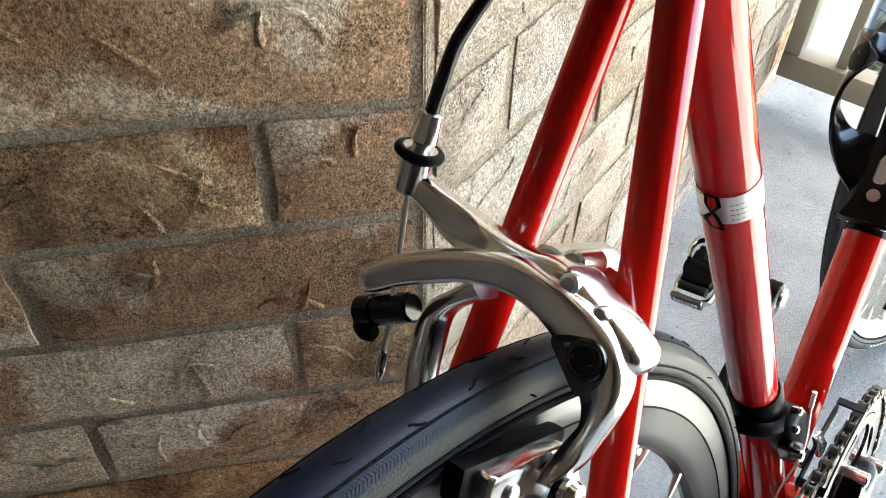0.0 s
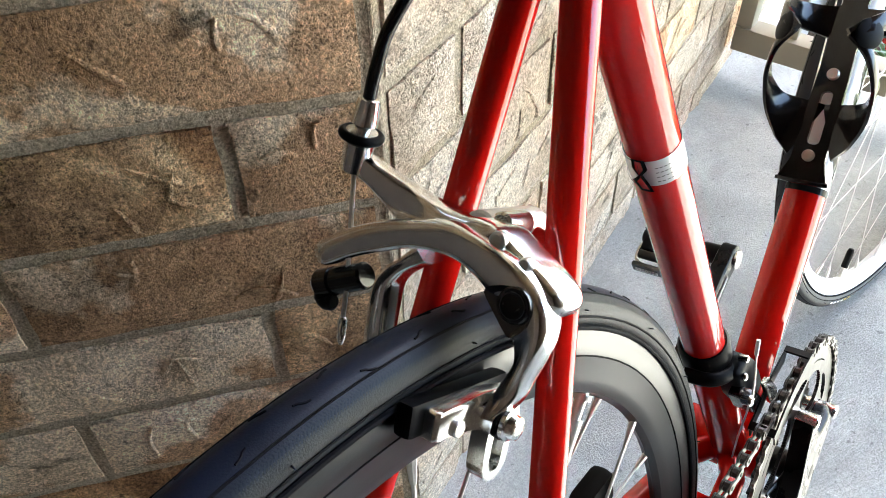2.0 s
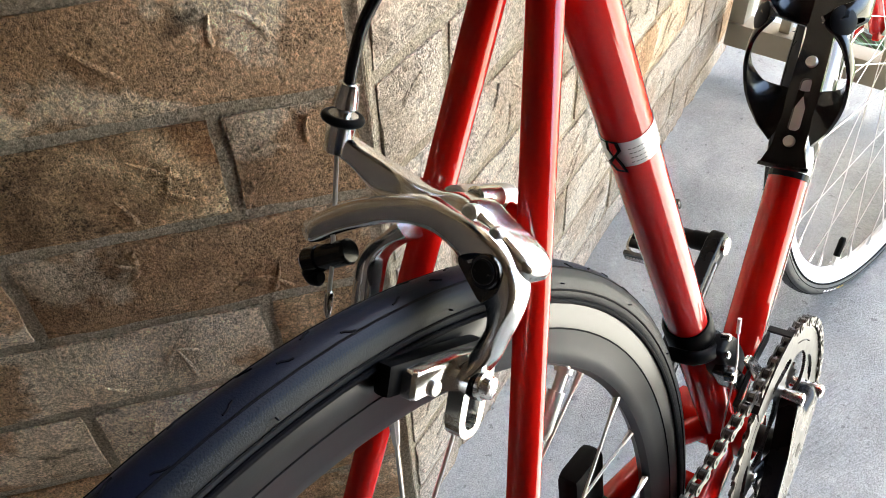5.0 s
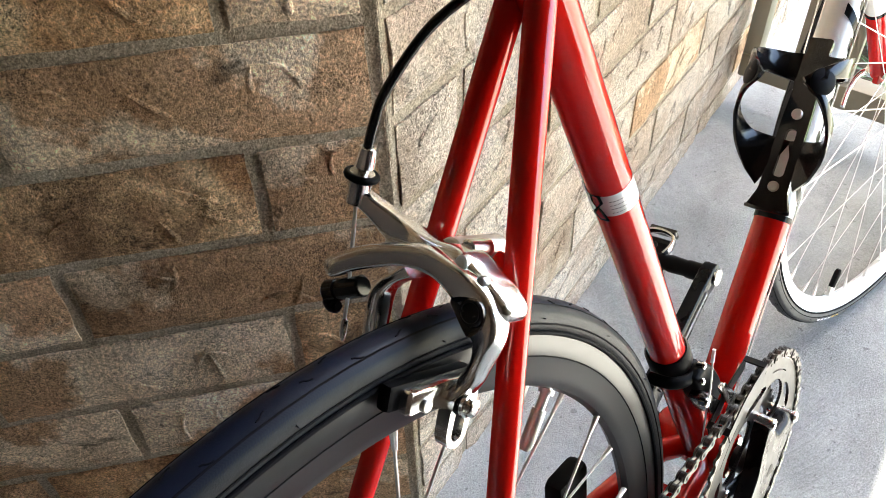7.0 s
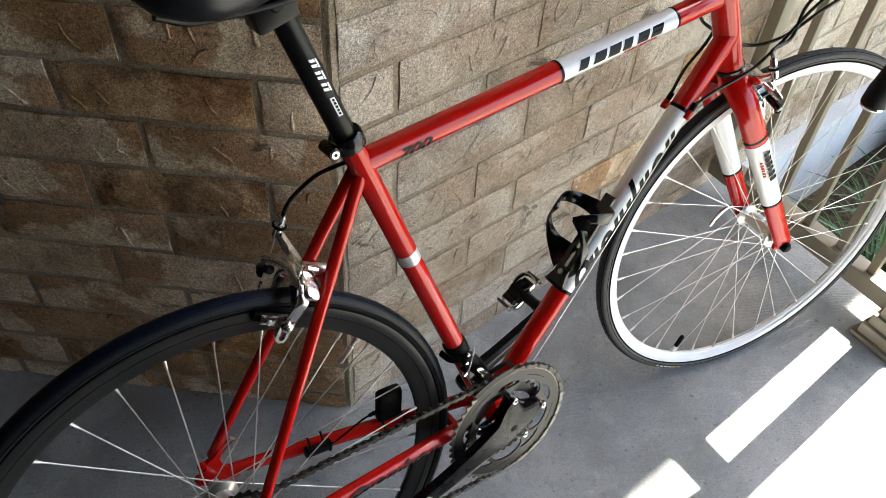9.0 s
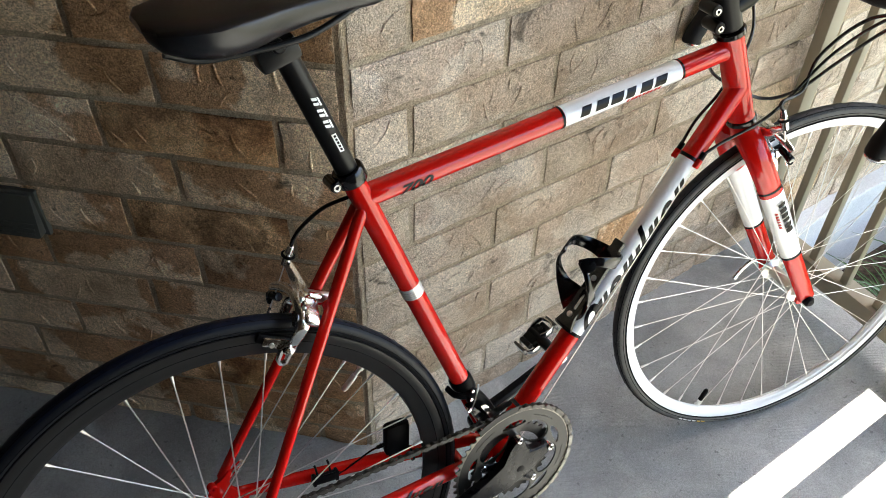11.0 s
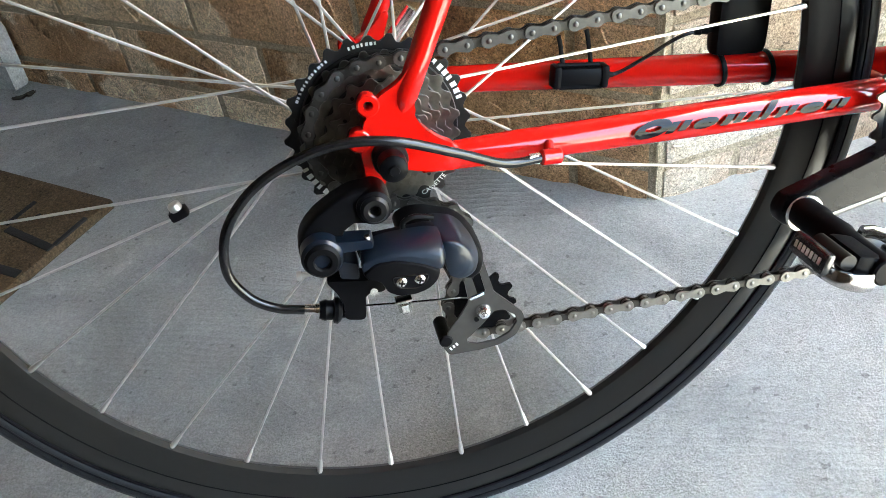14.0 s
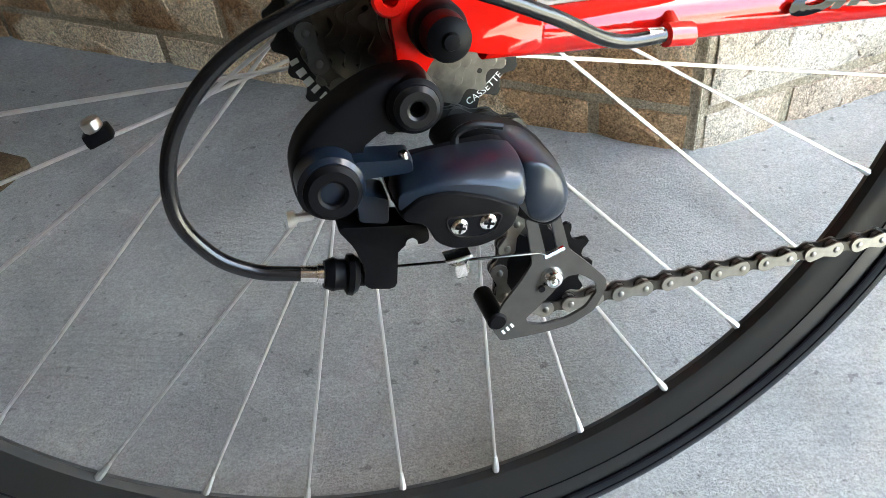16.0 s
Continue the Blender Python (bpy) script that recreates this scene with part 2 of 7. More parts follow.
BRICK_BROWN = stone_material("burnt_brown_brick", [(0.10, (0.188, 0.108, 0.055)), (0.32, (0.329, 0.197, 0.103)), (0.50, (0.524, 0.332, 0.176)), (0.70, (0.753, 0.527, 0.298)), (0.90, (0.900, 0.687, 0.436))], 14, 430, 0.9, 0.80, piece=0.10, smear=0.30, grain=(0.50, 1.55), pit_tone=0.30, patch=1.7, pocked=560.0)
MORTAR = stone_material("grey_mortar", [(0.25, (0.350, 0.275, 0.185)), (0.5, (0.458, 0.372, 0.261)), (0.75, (0.539, 0.451, 0.329))], 9, 520, 0.95, 0.9, piece=0.1, grain=(0.55, 1.4), pit_tone=0.6)
CONCRETE = stone_material("broomed_concrete", [(0.20, (0.285, 0.290, 0.280)), (0.5, (0.363, 0.368, 0.354)), (0.80, (0.440, 0.444, 0.427))], 2.6, 560, 0.72, 0.6, piece=0.0, grain=(0.80, 1.18), pit_tone=0.78, broom=0.55, patch=1.4)
COIR = stone_material("tan_coir", [(0.25, (0.062, 0.040, 0.020)), (0.55, (0.112, 0.073, 0.039)), (0.8, (0.155, 0.108, 0.061))], 9, 420, 0.95, 1.0)
STUCCO = stone_material("pale_foundation_concrete", [(0.25, (0.45, 0.46, 0.46)), (0.55, (0.53, 0.54, 0.54)), (0.8, (0.60, 0.605, 0.60))], 4, 300, 0.85, 0.2, grain=(0.88, 1.1), pit_tone=0.85)
SOIL = stone_material("dark_mulch", [(0.25, (0.02, 0.015, 0.01)), (0.55, (0.05, 0.035, 0.025)), (0.8, (0.09, 0.065, 0.045))], 14, 90, 0.95, 1.0)
LEAF = material("green_leaf", (0.040, 0.095, 0.019), 0.42, vary=0.5, scale=9)


# ---- mesh helpers ----
def finish(ob, bm, mat, smooth=True):
    bmesh.ops.recalc_face_normals(bm, faces=bm.faces)
    bm.to_mesh(ob.data)
    bm.free()
    if mat is not None:
        ob.data.materials.append(mat)
    if smooth:
        ob.data.shade_smooth()
        ob.data.set_sharp_from_angle(angle=radians(38))
    return ob


def part(name, bm, mat, parent, label="", smooth=True):
    ob = new(name, bpy.data.meshes.new(name))
    ob.parent = parent
    finish(ob, bm, mat, smooth)
    return tagged(ob, label)


def thing(name, label, category, group="", kind=""):
    return tagged(new(name), label, category, group, kind)


def solid(name, bm, mat, label, category, group="", kind="", smooth=True):
    ob = new(name, bpy.data.meshes.new(name))
    finish(ob, bm, mat, smooth)
    return tagged(ob, label, category, group, kind)


def B():
    return bmesh.new()


def tube(bm, pts, radii, seg=16, squash=None, cap=True, up=(0, 1, 0)):
    """A swept tube along a line of points. radii: one or one for each point; squash: (a, b) factors across and along 'up'."""
    pts = [Vector(p) for p in pts]
    if not isinstance(radii, (list, tuple)):
        radii = [radii] * len(pts)
    a, b = squash or (1, 1)
    rings, side = [], None
    for i, p in enumerate(pts):
        t = (pts[min(i + 1, len(pts) - 1)] - pts[max(i - 1, 0)]).normalized()
        ref = Vector(up) if side is None else side
        s = ref - t * ref.dot(t)
        if s.length < 1e-6:
            s = t.orthogonal()
        side = s.normalized()
        o = t.cross(side)
        rings.append([bm.verts.new(p + radii[i] * (a * math.cos(k * 2 * math.pi / seg) * o + b * math.sin(k * 2 * math.pi / seg) * side)) for k in range(seg)])
    for r, q in zip(rings, rings[1:]):
        for k in range(seg):
            bm.faces.new((r[k], r[(k + 1) % seg], q[(k + 1) % seg], q[k]))
    if cap:
        bm.faces.new(rings[0][::-1])
        bm.faces.new(rings[-1])
    return bm


def smooth_line(pts, n=8):
    """A Catmull-Rom line through the points."""
    P = [Vector(p) for p in pts]
    P = [2 * P[0] - P[1]] + P + [2 * P[-1] - P[-2]]
    out = []
    for i in range(1, len(P) - 2):
        for k in range(n):
            t = k / n
            a, b, c, d = P[i - 1:i + 3]
            out.append(0.5 * (2 * b + (c - a) * t + (2 * a - 5 * b + 4 * c - d) * t * t + (3 * b - a - 3 * c + d) * t ** 3))
    return out + [P[-2]]


def lathe(bm, profile, centre, seg=96, closed=False, axis="y"):
    """Turns a profile of (radius, place along the axis) about the y axis (or x, z) through centre."""
    c = Vector(centre)
    rings = []
    for r, h in profile:
        ring = []
        for k in range(seg):
            a = 2 * math.pi * k / seg
            u, v = r * math.cos(a), r * math.sin(a)
            ring.append(bm.verts.new(c + Vector({"y": (u, h, v), "x": (h, u, v), "z": (u, v, h)}[axis])))
        rings.append(ring)
    pairs = list(zip(rings, rings[1:])) + ([(rings[-1], rings[0])] if closed else [])
    for r, q in pairs:
        for k in range(seg):
            bm.faces.new((r[k], r[(k + 1) % seg], q[(k + 1) % seg], q[k]))
    if not closed:
        for ring, h in ((rings[0], 0), (rings[-1], 1)):
            if profile[0 if h == 0 else -1][0] > 1e-5:
                bm.faces.new(ring)
    return bm


def rod(bm, a, b, r0, r1=None, seg=16, chamfer=0.0):
    a, b = Vector(a), Vector(b)
    r1 = r0 if r1 is None else r1
    if chamfer:
        d = (b - a).normalized() * chamfer
        return tube(bm, [a, a + d, b - d, b], [r0 - chamfer, r0, r1, r1 - chamfer], seg)
    return tube(bm, [a, b], [r0, r1], seg)


def box(bm, centre, size, rot=None, bevel=0.0, taper=1.0):
    m = Matrix.Translation(centre) @ (rot.to_4x4() if rot else Matrix.Identity(4)) @ Matrix.Diagonal((*size, 1))
    r = bmesh.ops.create_cube(bm, size=1.0, matrix=m)
    if bevel:
        es = list({e for v in r["verts"] for e in v.link_edges})
        bmesh.ops.bevel(bm, geom=es, offset=bevel, segments=2, profile=0.6, affect="EDGES", clamp_overlap=True)
    return bm


def plate(bm, outline, y0, y1, bevel=0.0):
    """A flat plate: an outline of (x, z) extruded from y0 to y1."""
    lo = [bm.verts.new((x, y0, z)) for x, z in outline]
    hi = [bm.verts.new((x, y1, z)) for x, z in outline]
    n = len(outline)
    f0, f1 = bm.faces.new(lo[::-1]), bm.faces.new(hi)
    for k in range(n):
        bm.faces.new((lo[k], lo[(k + 1) % n], hi[(k + 1) % n], hi[k]))
    if bevel:
        es = [e for f in (f0, f1) for e in f.edges]
        bmesh.ops.bevel(bm, geom=es, offset=bevel, segments=2, profile=0.6, affect="EDGES", clamp_overlap=True)
    return bm


def rounded(pts, r, n=4):
    """Rounds the corners of a closed outline."""
    out = []
    for i, p in enumerate(pts):
        a, p, c = Vector(pts[i - 1]), Vector(p), Vector(pts[(i + 1) % len(pts)])
        d0, d1 = (a - p), (c - p)
        k = min(r, d0.length * 0.45, d1.length * 0.45)
        s, e = p + d0.normalized() * k, p + d1.normalized() * k
        for j in range(n + 1):
            t = j / n
            out.append(tuple(s * (1 - t) ** 2 + p * 2 * t * (1 - t) + e * t * t))
    return out


def pillow(bm, outline, y_back, y_front, edge=0.35, steps=4):
    """A moulded shell: an outline of (x, z) that swells from y_back to y_front with a rounded shoulder."""
    cx, cz = sum(p[0] for p in outline) / len(outline), sum(p[1] for p in outline) / len(outline)
    rings = [[bm.verts.new((x, y_back, z)) for x, z in outline]]
    for k in range(steps + 1):
        a = k / steps * math.pi / 2
        f = 1 - edge * (1 - math.cos(a))
        y = y_back + (y_front - y_back) * (0.45 + 0.55 * math.sin(a))
        rings.append([bm.verts.new((cx + (x - cx) * f, y, cz + (z - cz) * f)) for x, z in outline])
    n = len(outline)
    for r, q in zip(rings, rings[1:]):
        for k in range(n):
            bm.faces.new((r[k], r[(k + 1) % n], q[(k + 1) % n], q[k]))
    bm.faces.new(rings[0])
    bm.faces.new(rings[-1])
    return bm


def holed(bm, outline, holes, y0, y1):
    """A flat plate of (x, z) with openings through it."""
    sides = []
    for yy in (y0, y1):
        loops = [[bm.verts.new((x, yy, z)) for x, z in o] for o in [outline] + holes]
        es = [bm.edges.new((q[k], q[(k + 1) % len(q)])) for q in loops for k in range(len(q))]
        bmesh.ops.triangle_fill(bm, edges=es, use_beauty=True)
        sides.append(loops)
    for a, b in zip(*sides):
        for k in range(len(a)):
            bm.faces.new((a[k], a[(k + 1) % len(a)], b[(k + 1) % len(a)], b[k]))
    return bm


def oval(cx, cz, rx, rz, n=28, turn=0.0):
    c, s_ = math.cos(radians(turn)), math.sin(radians(turn))
    pts = [(rx * math.cos(2 * math.pi * k / n), rz * math.sin(2 * math.pi * k / n)) for k in range(n)]
    return [(cx + x * c - z * s_, cz + x * s_ + z * c) for x, z in pts]


def strap(bm, pts, widths, thick, facing):
    """A flat curved band through points; facing: the band's flat side looks this way."""
    line = smooth_line(pts, 7)
    n = len(line)
    rings = []
    for i, p in enumerate(line):
        t = (line[min(i + 1, n - 1)] - line[max(i - 1, 0)]).normalized()
        f = i / (n - 1) * (len(widths) - 1)
        k = min(int(f), len(widths) - 2)
        w = widths[k] + (widths[k + 1] - widths[k]) * (f - k)
        fv = facing(p)
        nv = (fv - t * fv.dot(t)).normalized()
        sv = t.cross(nv)
        rings.append([bm.verts.new(p + sv * a * w / 2 + nv * b * thick / 2) for a, b in ((-1, -0.7), (-0.8, -1), (0.8, -1), (1, -0.7), (1, 0.7), (0.8, 1), (-0.8, 1), (-1, 0.7))])
    for r, q in zip(rings, rings[1:]):
        for k in range(8):
            bm.faces.new((r[k], r[(k + 1) % 8], q[(k + 1) % 8], q[k]))
    bm.faces.new(rings[0])
    bm.faces.new(rings[-1])
    return bm


# ---- the porch: floor, walls, roof ----
CORNER = Vector((0.300, 0.3025, 0))
WALL_A, WALL_B = radians(5.27), radians(140.5)     # directions of the two brick faces from the corner
COURSE, JOINT0, BRICK_L = 0.0867, 0.0416, 0.2630
JOINT = 0.0105


def wall_frame(angle, flip):
    """Local x along the wall, local y into the wall, z up."""
    d = Vector((math.cos(angle), math.sin(angle), 0))
    inw = Vector((-d.y, d.x, 0)) * (-1 if flip else 1)
    m = Matrix.Identity(4)
    m.col[0][:3], m.col[1][:3], m.col[2][:3], m.col[3][:3] = d, inw, (0, 0, 1), CORNER
    return m


FRAME_A, FRAME_B = wall_frame(WALL_A, False), wall_frame(WALL_B, True)


def brick_mesh(length, height, depth, seed):
    """One rough brick, its face uneven, its edges worn."""
    rnd = random.Random(seed)
    bm = B()
    nx, nz = max(3, int(length / 0.015)), 6
    grid = []
    off = Vector((seed * 3.7, seed * 1.3, seed * 2.1))
    for j in range(nz + 1):
        row = []
        for i in range(nx + 1):
            x, z = length * i / nx, height * j / nz
            e = 0.0026 if i in (0, nx) or j in (0, nz) else 0.0
            wob = noise.noise(Vector((x * 26, z * 26, 0)) + off) + 0.7 * noise.noise(Vector((x * 75, z * 75, 5)) + off)
            wx = 0.0022 * noise.noise(Vector((x * 40, z * 40, 7)) + off)
            row.append(bm.verts.new((x + wx, e + 0.0020 * wob, z + 0.0018 * noise.noise(Vector((x * 35, z * 30, 3)) + off))))
        grid.append(row)
    for j in range(nz):
        for i in range(nx):
            bm.faces.new((grid[j][i], grid[j][i + 1], grid[j + 1][i + 1], grid[j + 1][i]))
    # short raised streaks of clay, thick at one end
    for k in range(rnd.randint(4, 7) if length > 0.15 else rnd.randint(1, 2)):
        x, z = rnd.uniform(0.02, length - 0.02), rnd.uniform(0.014, height - 0.014)
        a, bend, ln, w = rnd.gauss(0.9, 0.7), rnd.uniform(-0.7, 0.7), rnd.uniform(0.018, 0.045), rnd.uniform(0.0026, 0.0044)
        rows = []
        for i in range(6):
            f = i / 5
            px, pz = x + ln * (f - 0.5) * math.cos(a + bend * f), z + ln * (f - 0.5) * math.sin(a + bend * f)
            px, pz = min(max(px, 0.006), length - 0.006), min(max(pz, 0.006), height - 0.006)
            ww = w * (1.25 - 0.85 * f) * (0.5 if i in (0, 5) else 1.0)
            nx_, nz_ = -math.sin(a + bend * f), math.cos(a + bend * f)
            base = 0.0016 * noise.noise(Vector((px * 26, pz * 26, 0)) + off)
            rows.append([bm.verts.new((px + nx_ * ww * q, base + h, pz + nz_ * ww * q)) for q, h in ((-1, 0.0012), (-0.62, -0.0004), (-0.2, -0.0015), (0.3, -0.0016), (0.68, -0.0006), (1, 0.0012))])
        for r, q in zip(rows, rows[1:]):
            for j in range(5):
                bm.faces.new((r[j], r[j + 1], q[j + 1], q[j]))
    rim = grid[0][:] + [r[-1] for r in grid[1:]] + grid[-1][-2::-1] + [r[0] for r in grid[-2:0:-1]]
    back = [bm.verts.new((v.co.x, depth, v.co.z)) for v in rim]
    for k in range(len(rim)):
        bm.faces.new((rim[k], rim[(k + 1) % len(rim)], back[(k + 1) % len(rim)], back[k]))
    me = bpy.data.meshes.new("brick")
    bmesh.ops.recalc_face_normals(bm, faces=bm.faces)
    bm.to_mesh(me)
    bm.free()
    me.materials.append(BRICK)
    me.shade_smooth()
    me.set_sharp_from_angle(angle=radians(50))
    return me


BRICK_KINDS = {}


def brick_kind(length, k):
    key = (round(length, 3), k % 7)
    if key not in BRICK_KINDS:
        BRICK_KINDS[key] = brick_mesh(length, COURSE - JOINT, 0.03, 3 + len(BRICK_KINDS))
    return BRICK_KINDS[key]


def brick_wall(name, m, length, height, label, start=0.011, browner=(), pale=0.0):
    """A mortar backing with courses of single bricks, half lapped, laid proud of it."""
    bm = B()
    v = [bm.verts.new(p) for p in ((0, 0.0045, 0), (length, 0.0045, 0), (length, 0.0045, height), (0, 0.0045, height))]
    w = [bm.verts.new((p.co.x, 0.11, p.co.z)) for p in v]
    bm.faces.new(v)
    bm.faces.new(w[::-1])
    for k in range(4):
        bm.faces.new((v[k], v[(k + 1) % 4], w[(k + 1) % 4], w[k]))
    wall = solid(name, bm, MORTAR, label, "wall", kind="structure", smooth=False)
    wall.matrix_world = m
    rest, dice = B(), random.Random(12 if name.endswith("a") else 5)
    count = 0
    z = JOINT0 - COURSE
    row = -1
    while z < height:
        first = 0.0995 if row % 2 else 0.262
        x0 = start
        x1 = first - JOINT / 2
        while x0 < length - 0.02:
            x1 = min(x1, length)
            zz = z + JOINT / 2
            k = int(x0 * 31) * 5 + row * 3 + (0 if name.endswith("a") else 4)
            me = brick_kind(x1 - x0, k)
            if 0 <= row * COURSE < 1.35 and count < 290:
                ob = new("brick", me)
                ob.parent = wall
                ob.location = (x0, 0, zz)
                roll = dice.random()
                if (row, round(x0, 1)) in browner or (not pale and roll < 0.05) or roll > 1 - pale:
                    ob.material_slots[0].link = "OBJECT"
                    ob.material_slots[0].material = BRICK_LIT if roll > 1 - pale and (row, round(x0, 1)) not in browner else BRICK_BROWN
                count += 1
            else:
                tmp = me.copy()
                tmp.transform(Matrix.Translation((x0, 0, zz)))
                rest.from_mesh(tmp)
                bpy.data.meshes.remove(tmp)
            x0 = x1 + JOINT
            x1 += BRICK_L
        z += COURSE
        row += 1
    ob = part("far_bricks", rest, BRICK_LIT if pale else BRICK, wall)
    tagged(ob, kind="stuff")
    return wall


def wall_plain(name, p, q, z0, z1, thick, mat, label):
    p, q = Vector((*p, 0)), Vector((*q, 0))
    d = q - p
    bm = B()
    box(bm, (d.length / 2, thick / 2, (z0 + z1) / 2), (d.length, thick, z1 - z0), bevel=0.004)
    ob = solid(name, bm, mat, label, "wall", kind="structure", smooth=False)
    ob.matrix_world = Matrix.Translation(p) @ Matrix.Rotation(math.atan2(d.y, d.x), 4, "Z")
    return ob

# wall_a gets mostly the lit brick copy, wall_b in shade keeps the browner one
wall_a = brick_wall("wall_a", FRAME_A, 2.6, 2.7, "mottled tan brick porch wall with recessed grey mortar", pale=0.95)
wall_b = brick_wall("wall_b", FRAME_B, 1.20, 2.7, "mottled brown brick wall set at an angle to the porch wall", browner=((5, 0.1), (7, 0.1)))

# the mortar strip that closes the obtuse brick corner
bm = B()
da, db = Vector(FRAME_A.col[0][:3]), Vector(FRAME_B.col[0][:3])
inn = (Vector(FRAME_A.col[1][:3]) + Vector(FRAME_B.col[1][:3])).normalized()
rings = []
for k in range(61):
    z = 2.7 * k / 60
    w = 0.0015 * noise.noise(Vector((0, 0, z * 30)))
    rings.append([bm.verts.new(CORNER + Vector((0, 0, z)) + v) for v in (da * 0.013 + inn * (0.006 + w), inn * (0.0035 + w), db * 0.013 + inn * (0.006 - w), inn * 0.05)])
for r, q in zip(rings, rings[1:]):
    for k in range(4):
        bm.faces.new((r[k], r[(k + 1) % 4], q[(k + 1) % 4], q[k]))
solid("corner_joint", bm, MORTAR, "pale mortar strip in the brick corner", "mortar joint", kind="structure")

bm = B()
box(bm, (-0.55, -0.2, -0.205), (4.0, 5.0, 0.41), bevel=0.006)
floor = solid("floor", bm, CONCRETE, "grey broom-finished concrete porch slab", "floor", kind="structure", smooth=False)
bm = B()
v = [bm.verts.new(p) for p in ((-300, -300, -0.40), (300, -300, -0.40), (300, 300, -0.40), (-300, 300, -0.40))]
bm.faces.new(v)
LAWN = stone_material("dry_pale_lawn", [(0.25, (0.20, 0.20, 0.16)), (0.55, (0.25, 0.25, 0.20)), (0.8, (0.31, 0.30, 0.25))], 1.5, 60, 0.9, 0.3, piece=0.0, grain=(0.85, 1.12), pit_tone=0.8)
solid("ground", bm, LAWN, "short sunlit lawn round the porch", "ground", kind="structure", smooth=False)
# an added ceiling out of view; its edge cuts the sun on the slab
bm = B()
box(bm, (-0.15, -0.1, 2.76), (4.70, 5.2, 0.12))
CEIL = material("unseen_ceiling_brown", (0.046, 0.027, 0.016), 0.8, vary=0.05, scale=3, bump=0.1, bscale=60)
solid("ceiling", bm, CEIL, "unseen brown ceiling added to shade the porch", "ceiling", kind="structure", smooth=False)

# unseen dark walls, added to cut light behind the angled wall and at the back
end_b = CORNER + db * 1.20
out_b = -Vector(FRAME_B.col[1][:3])
p2 = end_b + out_b * 1.6
WOOD_DARK = material("unseen_wall_dark_brown", (0.036, 0.021, 0.012), 0.7, vary=0.2, scale=6, bump=0.2, bscale=60)
wall_plain("wall_unseen_left", (p2.x, p2.y), tuple((end_b - out_b * 0.14)[:2]), 0, 2.7, 0.12, WOOD_DARK, "unseen dark wall added past the angled wall to cut light")
wall_plain("wall_back", (-1.5, -2.7), (-1.5, 2.0), 0, 2.7, 0.12, WOOD_DARK, "unseen dark wall added at the back to cut light")
wall_plain("wall_side", (-1.5, 0.6), (p2.x, p2.y), 0, 2.7, 0.12, WOOD_DARK, "unseen dark wall added at the side to cut light")

# added wall, never in view, holds back light from the open right side
wall_plain("wall_light_block", (0.75, -1.35), (-1.5, -1.35), 0, 2.7, 0.12, WOOD_DARK, "unseen dark wall added across the porch to block light")

# ---- the fence at the end of the porch ----
FX = 1.345
fence = thing("fence", "tan painted metal porch fence with slim pickets", "fence")
fence.location = (FX, 0.1, 0)


def at_fence(name, centre, size, bevel=0.003):
    bm = B()
    box(bm, Vector(centre) - fence.location, size, bevel=bevel)
    return part(name, bm, TAN_PAINT, fence)


at_fence("bottom_rail", (FX, 0.135, 0.085), (0.045, 0.50, 0.045))
at_fence("top_rail", (FX, 0.135, 0.90), (0.055, 0.50, 0.05))
at_fence("wall_stile", (FX, 0.372, 0.48), (0.035, 0.028, 0.83))
for y in (0.29, 0.205, 0.12, 0.035, -0.045):
    at_fence("picket", (FX, y, 0.49), (0.018, 0.018, 0.79), 0.002)
post = thing("fence_post", "tan square metal fence post on a stepped base", "post")
post.location = (1.328, -0.146, 0)
for nm, cz, sz in (("base_plate", 0.006, (0.105, 0.11, 0.012)), ("base_step", 0.026, (0.09, 0.092, 0.028)), ("base_collar", 0.055, (0.076, 0.078, 0.03)), ("shaft", 0.515, (0.062, 0.062, 0.95)), ("cap", 1.0, (0.074, 0.074, 0.025))):
    bm = B()
    box(bm, (0, 0, cz), sz, bevel=0.004)
    part(nm, bm, TAN_PAINT, post)

# ---- the garden past the fence ----
bm = B()
fd = Vector(FRAME_A.col[0][:3])
box(bm, (0, 0, 0), (1.5, 0.10, 0.60), rot=Matrix.Rotation(WALL_A, 3, "Z"), bevel=0.006)
fnd = solid("foundation", bm, STUCCO, "pale concrete foundation strip under the brick wall", "foundation", kind="structure", smooth=False)
fnd.location = CORNER + fd * 1.92 + Vector((0.001, 0.006, -0.322))
rnd = random.Random(7)


def grass_tuft(at, n, height, spread):
    ob = thing("grass_plant", "tuft of long arching green strap leaves in mulch", "plant", "plants past the fence")
    ob.location = at
    bm = B()
    for _ in range(n):
        a = rnd.uniform(0, 2 * math.pi)
        h, s = height * rnd.uniform(0.6, 1.1), spread * rnd.uniform(0.5, 1.2)
        w = rnd.uniform(0.004, 0.0075)
        d = Vector((math.cos(a), math.sin(a), 0))
        side = Vector((-d.y, d.x, 0))
        base = d * rnd.uniform(0, 0.04)
        prev = None
        for k in range(7):
            t = k / 6
            c = base + d * s * t * t + Vector((0, 0, h * (t * 1.25 - 0.55 * t * t * (1 + s))))
            ww = w * (1 - t ** 3) + 0.0003
            pair = (bm.verts.new(c - side * ww), bm.verts.new(c + Vector((0, 0, -ww * 0.5))), bm.verts.new(c + side * ww))
            if prev:
                bm.faces.new((prev[0], prev[1], pair[1], pair[0]))
                bm.faces.new((prev[1], prev[2], pair[2], pair[1]))
            prev = pair
    part("leaves", bm, LEAF, ob)
    return ob


for _ in range(26):
    grass_tuft((rnd.uniform(1.60, 2.5), rnd.uniform(-0.75, 0.16), -0.40), 80, 0.50, 0.26)

